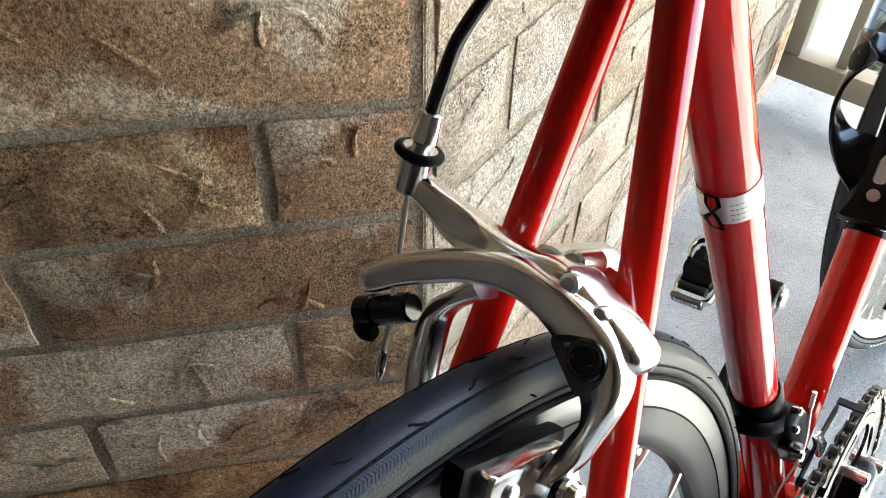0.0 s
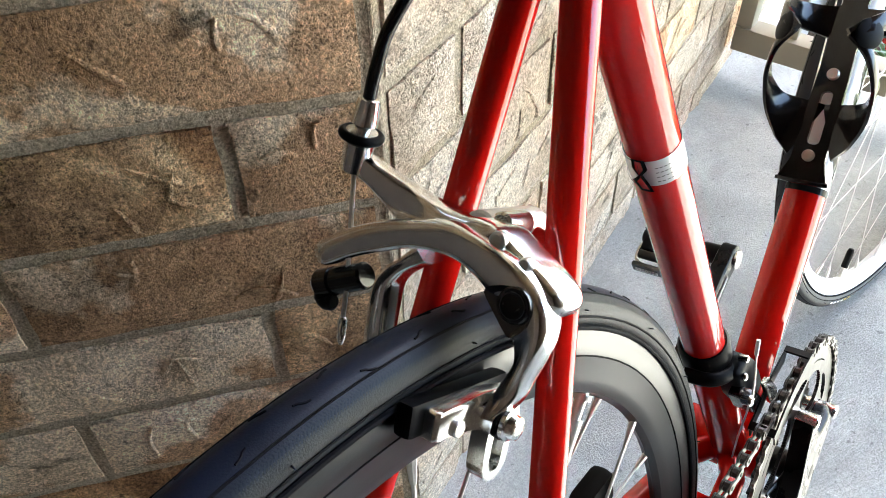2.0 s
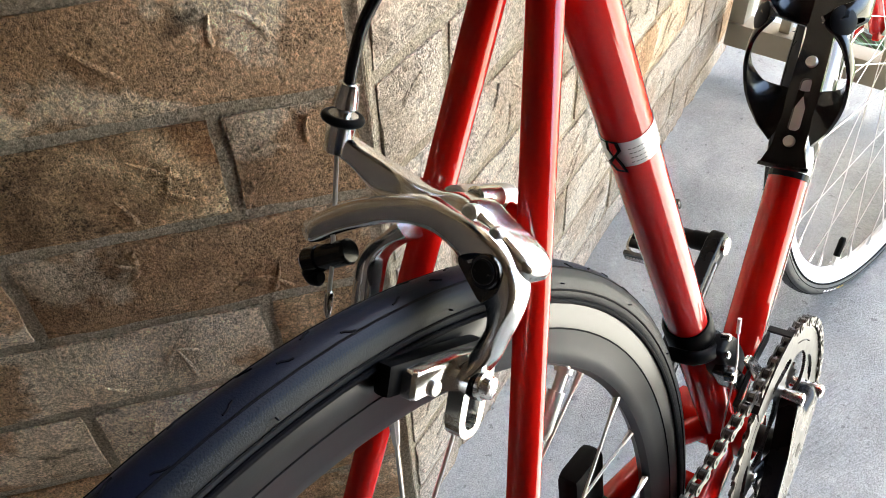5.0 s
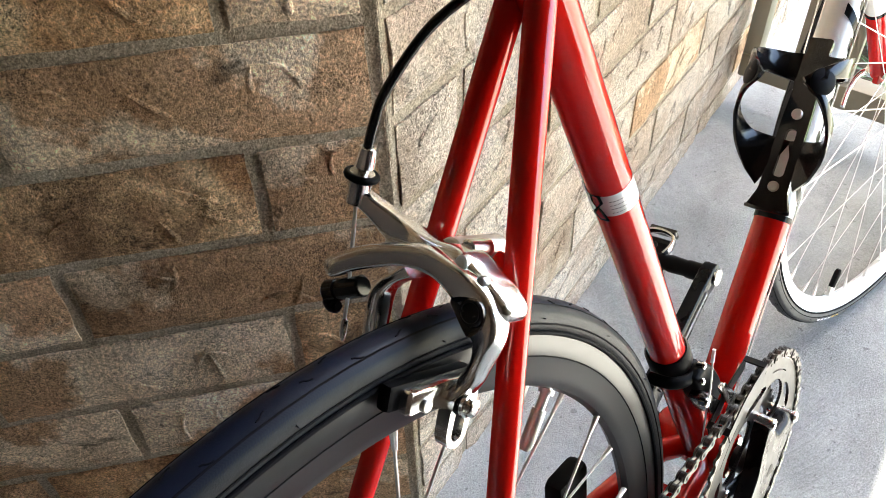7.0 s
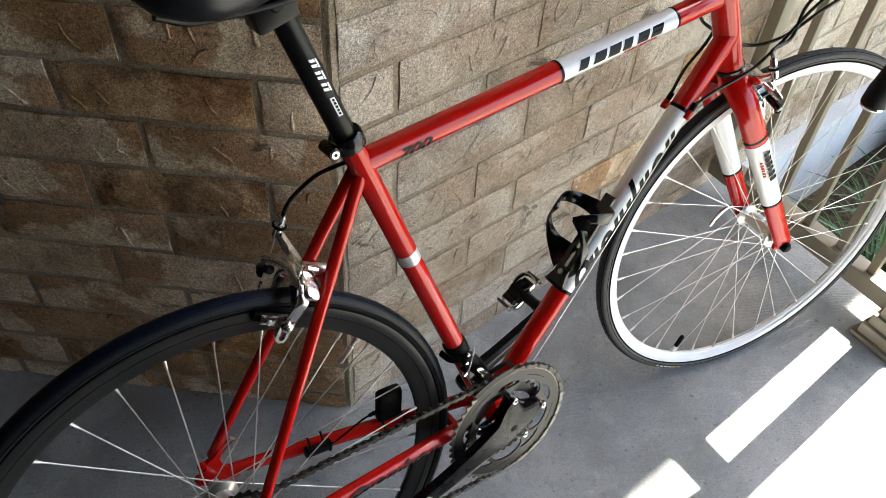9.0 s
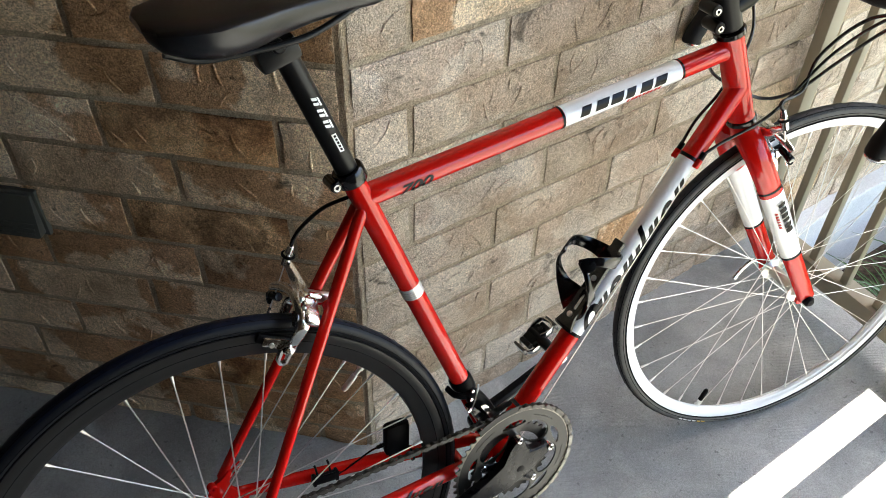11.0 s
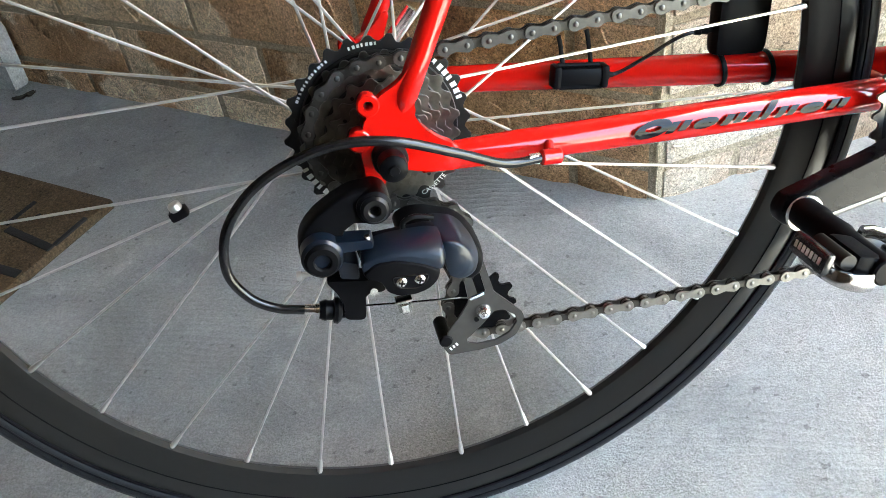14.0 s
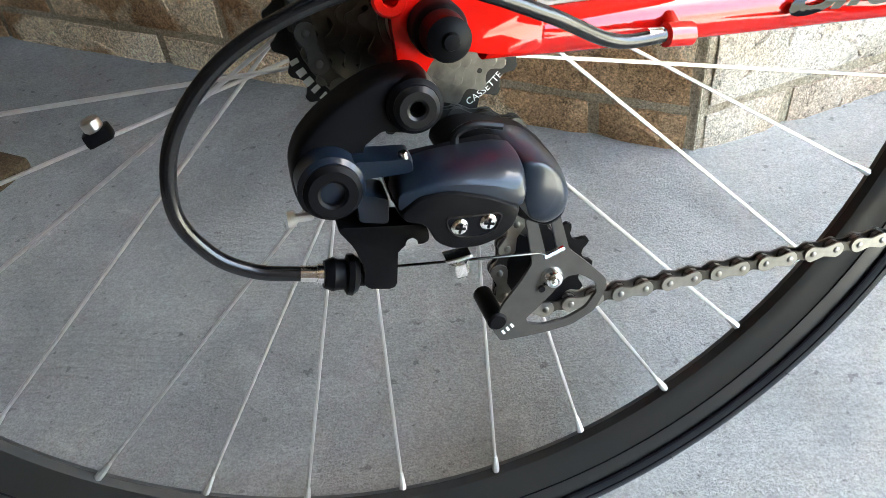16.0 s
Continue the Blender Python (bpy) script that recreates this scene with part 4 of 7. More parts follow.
# ---- wheels ----
def wheel(name, centre, rim_mat, tyre_mat, side_mat, depth, turn, label, nipple_r, spoke_offset, cross, dished):
    c = Vector(centre)
    ro = 0.3165
    ri = ro - depth
    bm = B()
    prof = [(ro, 0.0095), (ro - 0.012, 0.0098), (ro - 0.013, 0.0092), (ri + 0.009, 0.0075), (ri + 0.002, 0.0045), (ri, 0.0), (ri + 0.002, -0.0045), (ri + 0.009, -0.0075), (ro - 0.013, -0.0092), (ro - 0.012, -0.0098), (ro, -0.0095), (ro - 0.003, 0.0)]
    lathe(bm, prof, c, 128, closed=True)
    w = part(name, bm, rim_mat, bike, label)
    w.matrix_local = turn
    bm = B()
    rt, rc = 0.0117, R - 0.0127
    prof = [(rc + rt * math.sin(a) * (1.0 if math.sin(a) > 0 else 0.75), rt * math.cos(a)) for a in [radians(-52 + 284 * k / 20) for k in range(21)]]
    lathe(bm, prof, c, 144, closed=True)
    t = part("tyre", bm, tyre_mat, w, "black road tyre with a fine herringbone tread edge" if depth > 0.02 else "grey worn road tyre")
    t.data.materials.append(side_mat)
    for p in t.data.polygons:
        rr = math.hypot(p.center.x - c.x, p.center.z - c.z)
        if rr < rc + (0.0052 if depth > 0.02 else 0.0092):
            p.material_index = 1

    def skin(phi, th, lift=0.0):
        """A point on the tyre: phi degrees from the crown towards the right side, th radians round the wheel."""
        q, rr = radians(phi), rc + (rt + lift) * math.cos(radians(phi))
        return (c.x + rr * math.cos(th), c.y - (rt + lift) * math.sin(q), c.z + rr * math.sin(th))

    verts, faces, m = [], [], 1500
    for side in (-1, 1):
        for k in range(m):
            th, wd = 2 * math.pi * k / m, 0.0016
            for (p0, t0), (p1, t1) in (((41, 0.0042), (50, 0.0)), ((50, 0.0), (61, 0.0045))):
                i = len(verts)
                verts += [skin(side * p0, th + t0, 0.00016), skin(side * p0, th + t0 + wd, 0.00016), skin(side * p1, th + t1 + wd, 0.00016), skin(side * p1, th + t1, 0.00016)]
                faces.append((i, i + 1, i + 2, i + 3))
    me = bpy.data.meshes.new("tread_hatch")
    me.from_pydata(verts, [], faces)
    me.materials.append(HATCH)
    ob = new("tread_hatch", me)
    ob.parent = w
    tagged(ob, "fine chevron ribs on the tyre shoulder", kind="stuff")
    bm = B()
    for side in (-1, 1):
        for k in range(84):
            th = 2 * math.pi * k / 84 + 0.02 * side
            base, sw = (9, 1) if k % 3 == 0 else (17, -1) if k % 3 == 1 else (25, 1)
            pts = [skin(side * (base + d), th + sw * o, 0.0001) for d, o in ((0, 0.009), (2, 0.004), (5, 0.002), (8, -0.002), (9, -0.007))]
            tube(bm, pts, 0.00042, 5)
        for phi, r_ in ((36.5, 0.00035), (39, 0.0002), (92, 0.0006)):
            tube(bm, [skin(side * phi, 2 * math.pi * k / 120, 0.0) for k in range(121)], r_, 5, cap=False)
    tagged(part("tread_pattern", bm, SIPE, w, "small dark cuts and grooves in the tread"), kind="stuff")
    if depth < 0.02:
        for k in range(6):
            th = radians(-124.5 + 2.1 * k)
            bm = B()
            v = [bm.verts.new(skin(p, th + radians(o), 0.0006)) for p, o in ((66, 0.0), (66, 1.5), (82, 1.1), (82, -0.4))]
            bm.faces.new(v)
            part("sidewall_mark", bm, WHITE_INK if k < 4 else YELLOW_INK, w, "white printed mark on the tyre" if k < 4 else "yellow printed mark on the tyre", smooth=False)
    # bead groove between tyre and rim, and a ridge round the rim
    bm = B()
    for side in (-1, 1):
        tube(bm, [(c.x + 0.3172 * math.cos(2 * math.pi * k / 128), c.y + side * 0.0104, c.z + 0.3172 * math.sin(2 * math.pi * k / 128)) for k in range(129)], 0.0012, 8, cap=False)
    part("bead_seam", bm, SIPE, w)
    if depth > 0.02:
        bm = B()
        for side in (-1, 1):
            tube(bm, [(c.x + 0.3037 * math.cos(2 * math.pi * k / 128), c.y + side * 0.0094, c.z + 0.3037 * math.sin(2 * math.pi * k / 128)) for k in range(129)], 0.0005, 6, cap=False)
        part("track_groove", bm, SIPE, w, "thin dark groove below the brake track")
    bm = B()
    for k in range(24):
        th = 2 * math.pi * k / 24 + 0.1
        for side in (-1, 1):
            p, q = Vector(skin(side * 78, th)), Vector(skin(side * 78, th + 0.002, 0.0022))
            rod(bm, p, q, 0.0004, 0.0003, seg=5)
    tagged(part("mould_whiskers", bm, RUBBER, w), kind="stuff")
    return w


REAR_W = wheel("rear_wheel", REAR, RIM_GREY, RUBBER, RUBBER_GREY, 0.034, Matrix.Identity(4), "dark grey deep-section rear rim", 0.283, 0, 2, True)
FRONT_W = wheel("front_wheel", FRONT, RIM_WHITE, RUBBER_FRONT, RUBBER_WORN, 0.019, TURN, "white front rim", 0.298, 0, 2, False)


def spokes(w, c, r_rim, r_hub, n, a0, flange_y, lap, nip=0.012, thick=0.00098):
    for k in range(n):
        a = a0 + 2 * math.pi * k / n
        s = 1 if k % 2 == 0 else -1
        lead = lap * (1 if k % 4 in (1, 2) else -1)
        p = Vector((math.cos(a) * r_rim, s * 0.0015, math.sin(a) * r_rim)) + c
        h = Vector((math.cos(a + lead) * r_hub, flange_y[0] if s < 0 else flange_y[1], math.sin(a + lead) * r_hub)) + c
        bm = B()
        d = (h - p).normalized()
        rod(bm, p, h, thick, seg=6)
        sp = part("spoke", bm, STEEL, w)
        bm = B()
        tube(bm, [p - d * 0.002, p + d * nip * 0.2, p + d * nip * 0.8, p + d * nip], [0.0021, 0.0021, 0.0016, 0.0013], 8)
        part("nipple", bm, STEEL, w)


spokes(REAR_W, REAR, 0.2835, 0.0215, 32, radians(80.6), (-0.020, 0.034), radians(67.5))
spokes(FRONT_W, FRONT, 0.2945, 0.018, 36, radians(152), (-0.034, 0.034), radians(67.5), thick=0.00064)


def hub(w, c, half, flange, barrel_r, flange_r):
    bm = B()
    prof = [(0.0045, -half), (0.0075, -half), (0.0075, flange[0] - 0.006), (0.012, flange[0] - 0.005), (flange_r, flange[0] - 0.0025), (flange_r, flange[0] + 0.001), (barrel_r, flange[0] + 0.006), (barrel_r, flange[1] - 0.006), (flange_r, flange[1] - 0.001), (flange_r, flange[1] + 0.0025), (0.012, flange[1] + 0.005), (0.0075, flange[1] + 0.006), (0.0075, half), (0.0045, half)]
    lathe(bm, prof, c, 40)
    return part("hub", bm, SATIN, w, "polished alloy hub")


hub(REAR_W, REAR, 0.058, (-0.020, 0.034), 0.0145, 0.0245)
hub(FRONT_W, FRONT, 0.046, (-0.034, 0.034), 0.0115, 0.0205)
for w, c, a, r in ((REAR_W, REAR, radians(40.8), 0.2835), (FRONT_W, FRONT, radians(-118.7), 0.2975)):
    d = Vector((math.cos(a), 0, math.sin(a)))
    bm = B()
    rod(bm, c + d * r, c + d * (r - 0.030), 0.003, seg=12)
    rod(bm, c + d * (r - 0.004), c + d * (r - 0.001), 0.005, seg=12)
    part("valve_stem", bm, STEEL, w)
    bm = B()
    tube(bm, [c + d * (r - 0.014), c + d * (r - 0.036), c + d * (r - 0.040)], [0.0044, 0.0044, 0.003], 12)
    part("valve_cap", bm, BLACK_PLASTIC if w is FRONT_W else STEEL, w)
# axle ends
bm = B()
lathe(bm, [(0.0, -0.0900), (0.0026, -0.0898), (0.0032, -0.0882), (0.0060, -0.0876), (0.0076, -0.0862), (0.0080, -0.0765), (0.0092, -0.0752), (0.0098, -0.0735), (0.0098, -0.0640)], REAR, 28)
part("axle_nut", bm, BLACK_PLASTIC, REAR_W, "black skewer nut")
bm = B()
lathe(bm, [(0.0, 0.078), (0.007, 0.077), (0.010, 0.072), (0.010, 0.0665)], REAR, 28)
tube(bm, smooth_line([REAR + Vector(p) for p in ((0, 0.074, 0), (0.012, 0.080, 0.010), (0.030, 0.080, 0.028), (0.044, 0.076, 0.042))], 4), [0.0045] * 13, 10, squash=(1.2, 0.6))
part("quick_release", bm, ALLOY, REAR_W, "alloy quick-release lever")
# wheel magnet on a spoke
bm = B()
m0 = Vector((-0.1348, 0.010, 0.299))
d = Vector((-0.135, 0, -0.037)).normalized()
box(bm, m0, (0.012, 0.009, 0.007), rot=Matrix.Rotation(radians(-15), 3, "Y"), bevel=0.002)
part("speed_magnet", bm, BLACK_PLASTIC, REAR_W, "black spoke magnet clamp")
bm = B()
rod(bm, m0 + Vector((0.0, -0.002, 0.003)), m0 + Vector((-0.0015, -0.002, 0.0085)), 0.0042, chamfer=0.001)
part("magnet_knob", bm, SATIN, REAR_W)

# ---- fork, headset, stem, bars (all turned with the front wheel) ----
bm = B()
tube(bm, [HEAD_LO - HEAD * 0.040, HEAD_LO - HEAD * 0.010], [0.0175, 0.0190], 28)
box(bm, HEAD_LO - HEAD * 0.033, (0.030, 0.062, 0.026), rot=Matrix.Rotation(math.atan2(HEAD.x, HEAD.z), 3, "Y"), bevel=0.008)
fork = part("fork", bm, RED, bike, "red fork crown with white panels on the blades")
fork.matrix_local = TURN
BLADE = {}
for s in (-1, 1):
    pts = smooth_line([Vector((x, s * y, z)) for x, y, z in ((0.860, 0.016, 0.668), (0.864, 0.030, 0.652), (0.874, 0.041, 0.627), (0.899, 0.046, 0.573), (0.932, 0.048, 0.502), (0.965, 0.050, 0.432), (1.010, 0.053, 0.338))], 6)
    BLADE[s] = pts
    n = len(pts)
    bm = B()
    tube(bm, pts, [0.0188 - 0.0052 * (k / (n - 1)) ** 1.3 for k in range(n)], 24, squash=(1.15, 0.88))
    part("blade", bm, RED, fork)
    lo, hi = 18, 30
    bm = B()
    tube(bm, pts[lo:hi], [0.0188 - 0.0052 * (k / (n - 1)) ** 1.3 + 0.0005 for k in range(lo, hi)], 28, squash=(1.15, 0.88), cap=False)
    part("white_panel", bm, WHITE_PAINT, fork, "white painted panel")
    for k in (lo - 1, hi - 1):
        p, q = pts[k], pts[k].lerp(pts[k + 1], 0.35)
        bm = B()
        tube(bm, [p, q], [0.0188 - 0.0052 * (k / (n - 1)) ** 1.3 + 0.0008] * 2, 28, squash=(1.15, 0.88), cap=False)
        part("black_band", bm, BLACK_INK, fork)
    bm = B()
    e = FRONT + Vector((0.004, s * 0.051, 0.010))
    plate(bm, rounded([(FRONT.x - 0.014, R - 0.012), (FRONT.x + 0.012, R - 0.012), (FRONT.x + 0.014, R + 0.020), (FRONT.x - 0.008, R + 0.026)], 0.005), s * 0.054, s * 0.047, 0.001)
    part("fork_tip", bm, RED, fork)
pb, pe = BLADE[-1][19], BLADE[-1][28]
ax = (pe - pb).normalized()
on_tube("name_mark", block_mark(0.066, 0.0125, 6, 0.0), pb, pe, 0.0168, BLACK_INK, fork, 0.004, -12, "black block mark")
on_tube("small_mark", block_mark(0.036, 0.0045, 6, 0.0), pb, pe, 0.0168, RED_INK, fork, 0.020, -40, "small red block mark")
bm = B()
lathe(bm, [(0.0, -0.073), (0.006, -0.072), (0.0095, -0.068), (0.0095, -0.056), (0.0075, -0.055)], FRONT, 24)
ob = part("front_axle_nut", bm, BLACK_PLASTIC, fork, "black skewer nut")
bm = B()
lathe(bm, [(0.0, 0.070), (0.007, 0.069), (0.0095, 0.064), (0.0095, 0.055)], FRONT, 24)
tube(bm, smooth_line([FRONT + Vector(p) for p in ((0, 0.066, 0), (-0.012, 0.074, -0.006), (-0.032, 0.074, -0.020), (-0.048, 0.070, -0.034))], 4), [0.0045] * 13, 10, squash=(1.2, 0.6))
part("quick_release", bm, ALLOY, fork, "alloy quick-release lever")
for a, b, r in ((HEAD_LO - HEAD * 0.010, HEAD_LO, 0.0225), (HEAD_HI, HEAD_HI + HEAD * 0.010, 0.0225)):
    bm = B()
    rod(bm, a, b, r, seg=32, chamfer=0.002)
    part("headset_cup", bm, BLACK_GLOSS, bike, "black headset cup")
S0 = HEAD_HI + HEAD * 0.010
bm = B()
rod(bm, S0, S0 + HEAD * 0.055, 0.0185, seg=28, chamfer=0.003)
FWD = Vector((HEAD.z, 0, -HEAD.x)).normalized()
CLAMP = S0 + HEAD * 0.040 + FWD * 0.095 + Vector((0, 0, 0.018))
tube(bm, [S0 + HEAD * 0.030, S0 + HEAD * 0.032 + FWD * 0.03, CLAMP - FWD * 0.012], [0.0165, 0.0155, 0.017], 24)
rod(bm, CLAMP + Vector((0, -0.024, 0)), CLAMP + Vector((0, 0.024, 0)), 0.0215, seg=28, chamfer=0.003)
stem = part("stem", bm, BLACK_ALLOY, bike, "black alloy handlebar stem with two pinch bolts")
stem.matrix_local = TURN
for k in (0.016, 0.042):
    bm = B()
    q = S0 + HEAD * k - FWD * 0.023
    rod(bm, q + Vector((0, -0.017, 0)), q + Vector((0, 0.017, 0)), 0.0085, seg=20, chamfer=0.0015)
    part("pinch_ear", bm, BLACK_ALLOY, stem)
    bm = B()
    lathe(bm, [(0.0022, -0.0165), (0.0044, -0.0165), (0.0044, -0.019), (0.0022, -0.019)], q, 16, closed=True)
    part("pinch_bolt", bm, ALLOY, stem)
bm = B()
tube(bm, [CLAMP + Vector((0, y, 0)) for y in (-0.06, 0.06)], 0.0135, 20)
bars = part("handlebar", bm, BLACK_ALLOY, bike, "black taped drop handlebar")
bars.matrix_local = TURN
HOODS = {}
for s in (-1, 1):
    e = Vector((0.905, s * 0.212, 0.720))
    pts = smooth_line([CLAMP + Vector((0, s * 0.055, 0)), CLAMP + Vector((0, s * 0.165, 0)), CLAMP + Vector((0.020, s * 0.198, -0.002)), CLAMP + Vector((0.066, s * 0.208, -0.018)), CLAMP + Vector((0.086, s * 0.210, -0.062)), CLAMP + Vector((0.062, s * 0.211, -0.112)), Vector((CLAMP.x + 0.015, s * 0.212, 0.736)), e], 6)
    bm = B()
    tube(bm, pts, [0.0155 + 0.0006 * (k % 3 == 0) for k in range(len(pts))], 18)
    part("bar_tape", bm, TAPE, bars, "black wrapped bar tape")
    bm = B()
    dd = (pts[-1] - pts[-2]).normalized()
    tube(bm, [pts[-1] - dd * 0.002, pts[-1] + dd * 0.003, pts[-1] + dd * 0.007, pts[-1] + dd * 0.009], [0.0150, 0.0150, 0.0110, 0.004], 24)
    part("bar_end_plug", bm, ALLOY, bars, "chrome bar end plug")
    h = CLAMP + Vector((0.080, s * 0.209, -0.030))
    HOODS[s] = h
    bm = B()
    tube(bm, smooth_line([h + Vector((-0.01, 0, 0.0)), h + Vector((0.025, 0, 0.018)), h + Vector((0.060, 0, 0.034)), h + Vector((0.074, 0, 0.060))], 5), [0.014] * 10 + [0.013] * 3 + [0.012] * 2 + [0.010], 16, squash=(1.15, 0.85))
    part("brake_hood", bm, TAPE, bars, "black rubber brake hood")
    bm = B()
    tube(bm, smooth_line([h + Vector((0.055, 0, 0.030)), h + Vector((0.075, s * 0.004, -0.010)), h + Vector((0.066, s * 0.010, -0.060)), h + Vector((0.058, s * 0.016, -0.092))], 5), 0.007, 12, squash=(0.6, 1.4))
    part("brake_lever", bm, SATIN, bars, "alloy brake lever")


# ---- brake calipers ----
def caliper(name, origin, along_v, out_v, yflip, turn, label):
    """A dual-pivot side-pull caliper. Its own axes: y across, u up along the stays or fork, w away from them."""
    O, U, Wv, Y = Vector(origin), Vector(along_v).normalized(), Vector(out_v).normalized(), Vector((0, yflip, 0))

    def C(y, u, w):
        return O + Y * y + U * u + Wv * w

    def forged(stations, n=6, seg=20, p=0.55):
        """A forged arm with a rounded section. Stations: outer edge (y, u), inner edge (y, u), back and front depth."""
        outer = smooth_line([C(o[0], o[1], 0) for o, i, b, f in stations], n)
        inner = smooth_line([C(i[0], i[1], 0) for o, i, b, f in stations], n)
        depth = smooth_line([(b, f, 0) for o, i, b, f in stations], n)
        bm, rings = B(), []
        for o, i, d in zip(outer, inner, depth):
            mid, half, wm, wh = (o + i) / 2, (o - i) / 2, (d.x + d.y) / 2, (d.y - d.x) / 2
            ring = []
            for k in range(seg):
                c_, s_ = math.cos(2 * math.pi * k / seg), math.sin(2 * math.pi * k / seg)
                ring.append(bm.verts.new(mid + half * math.copysign(abs(c_) ** p, c_) + Wv * (wm + wh * math.copysign(abs(s_) ** p, s_))))
            rings.append(ring)
        for r, q in zip(rings, rings[1:]):
            for k in range(seg):
                bm.faces.new((r[k], r[(k + 1) % seg], q[(k + 1) % seg], q[k]))
        bm.faces.new(rings[0])
        bm.faces.new(rings[-1])
        return bm

    def stub(y, u, w0, w1, r, seg=24):
        bm = B()
        return tube(bm, [C(y, u, w0), C(y, u, w1 - 0.0010), C(y, u, w1)], [r, r, r - 0.0010], seg)

    # the long arm that arches over the tyre and comes down beside the rim
    body = part(name, forged([
        ((0.0676, -0.0262), (0.0632, -0.0326), 0.0370, 0.0432), ((0.0640, -0.0228), (0.0585, -0.0318), 0.0355, 0.0446), ((0.0538, -0.0164), (0.0462, -0.0252), 0.0340, 0.0450),
        ((0.0402, -0.0097), (0.0330, -0.0198), 0.0330, 0.0452), ((0.0269, -0.0055), (0.0205, -0.0152), 0.0320, 0.0452), ((0.0116, -0.0018), (0.0094, -0.0134), 0.0310, 0.0452),
        ((0.0017, -0.0010), (-0.0008, -0.0137), 0.0310, 0.0452), ((-0.0084, -0.0026), (-0.0087, -0.0162), 0.0310, 0.0452), ((-0.0190, -0.0054), (-0.0155, -0.0203), 0.0300, 0.0450),
        ((-0.0300, -0.0105), (-0.0205, -0.0252), 0.0290, 0.0446), ((-0.0372, -0.0172), (-0.0240, -0.0292), 0.0280, 0.0444), ((-0.0402, -0.0250), (-0.0270, -0.0325), 0.0280, 0.0442),
        ((-0.0402, -0.0325), (-0.0292, -0.0362), 0.0285, 0.0438), ((-0.0380, -0.0405), (-0.0300, -0.0420), 0.0290, 0.0430), ((-0.0352, -0.0488), (-0.0274, -0.0478), 0.0295, 0.0420),
        ((-0.0336, -0.0545), (-0.0246, -0.0545), 0.0300, 0.0425), ((-0.0312, -0.0592), (-0.0232, -0.0600), 0.0296, 0.0452), ((-0.0293, -0.0622), (-0.0226, -0.0632), 0.0296, 0.0466)]), ALLOY, bike, label)
    body.matrix_local = turn
    # slotted lower end
    bm = B()
    prof = rounded([(-0.0590, 0.0296), (-0.0600, 0.0455), (-0.0684, 0.0475), (-0.0788, 0.0476), (-0.0838, 0.0460), (-0.0862, 0.0425), (-0.0860, 0.0362), (-0.0815, 0.0330), (-0.0705, 0.0322), (-0.0640, 0.0294)], 0.0030, 5)
    hole = rounded([(-0.0640, 0.0352), (-0.0648, 0.0432), (-0.0717, 0.0438), (-0.0795, 0.0439), (-0.0820, 0.0425), (-0.0828, 0.0405), (-0.0824, 0.0376), (-0.0808, 0.0364), (-0.0740, 0.0358), (-0.0690, 0.0356)], 0.0016, 5)
    lay = [([bm.verts.new(C(yy, *q)) for q in prof], [bm.verts.new(C(yy, *q)) for q in hole]) for yy in (-0.0295, -0.0226)]
    n = len(prof)
    for o, h in lay:
        for k in range(n):
            bm.faces.new((o[k], o[(k + 1) % n], h[(k + 1) % n], h[k]))
    for g in (0, 1):
        for k in range(n):
            bm.faces.new((lay[0][g][k], lay[0][g][(k + 1) % n], lay[1][g][(k + 1) % n], lay[1][g][k]))
    part("slotted_end", bm, ALLOY, body)
    # the arm that carries the cable's housing, across to the second pivot
    part("upper_arm", forged([
        ((0.0556, 0.0160), (0.0606, 0.0090), 0.0340, 0.0420), ((0.0500, 0.0138), (0.0560, 0.0056), 0.0310, 0.0410), ((0.0419, 0.0098), (0.0491, 0.0016), 0.0270, 0.0385), ((0.0296, 0.0047), (0.0400, -0.0070), 0.0215, 0.0340),
        ((0.0180, 0.0015), (0.0260, -0.0110), 0.0190, 0.0335), ((0.0050, 0.0010), (0.0100, -0.0110), 0.0180, 0.0365), ((-0.0045, 0.0020), (0.0000, -0.0110), 0.0180, 0.0385),
        ((-0.0133, 0.0010), (-0.0100, -0.0120), 0.0180, 0.0395), ((-0.0225, -0.0045), (-0.0180, -0.0160), 0.0180, 0.0390), ((-0.0330, -0.0098), (-0.0250, -0.0200), 0.0180, 0.0390),
        ((-0.0402, -0.0150), (-0.0300, -0.0240), 0.0180, 0.0390), ((-0.0418, -0.0200), (-0.0320, -0.0262), 0.0185, 0.0365), ((-0.0400, -0.0240), (-0.0350, -0.0270), 0.0195, 0.0330)]), ALLOY, body)
    # the short arm on the far side of the tyre
    part("far_arm", forged([
        ((0.0300, -0.0170), (0.0230, -0.0235), 0.0140, 0.0270), ((0.0377, -0.0248), (0.0303, -0.0275), 0.0140, 0.0270), ((0.0443, -0.0301), (0.0360, -0.0322), 0.0140, 0.0270),
        ((0.0489, -0.0386), (0.0394, -0.0375), 0.0140, 0.0270), ((0.0503, -0.0488), (0.0398, -0.0467), 0.0145, 0.0270), ((0.0505, -0.0638), (0.0397, -0.0600), 0.0150, 0.0265), ((0.0470, -0.0860), (0.0372, -0.0860), 0.0160, 0.0260)]), ALLOY, body)
    part("spring_cap", stub(-0.0080, 0.0000, 0.0130, 0.0285, 0.0046), ALLOY, body)
    # pivot bolt in its dished seat; the recess's shade is put into a dark metal
    bm = B()
    seat = rounded([(-0.0150, -0.0190), (-0.0235, -0.0155), (-0.0320, -0.0150), (-0.0362, -0.0205), (-0.0345, -0.0285), (-0.0290, -0.0330), (-0.0262, -0.0305)], 0.004, 4)
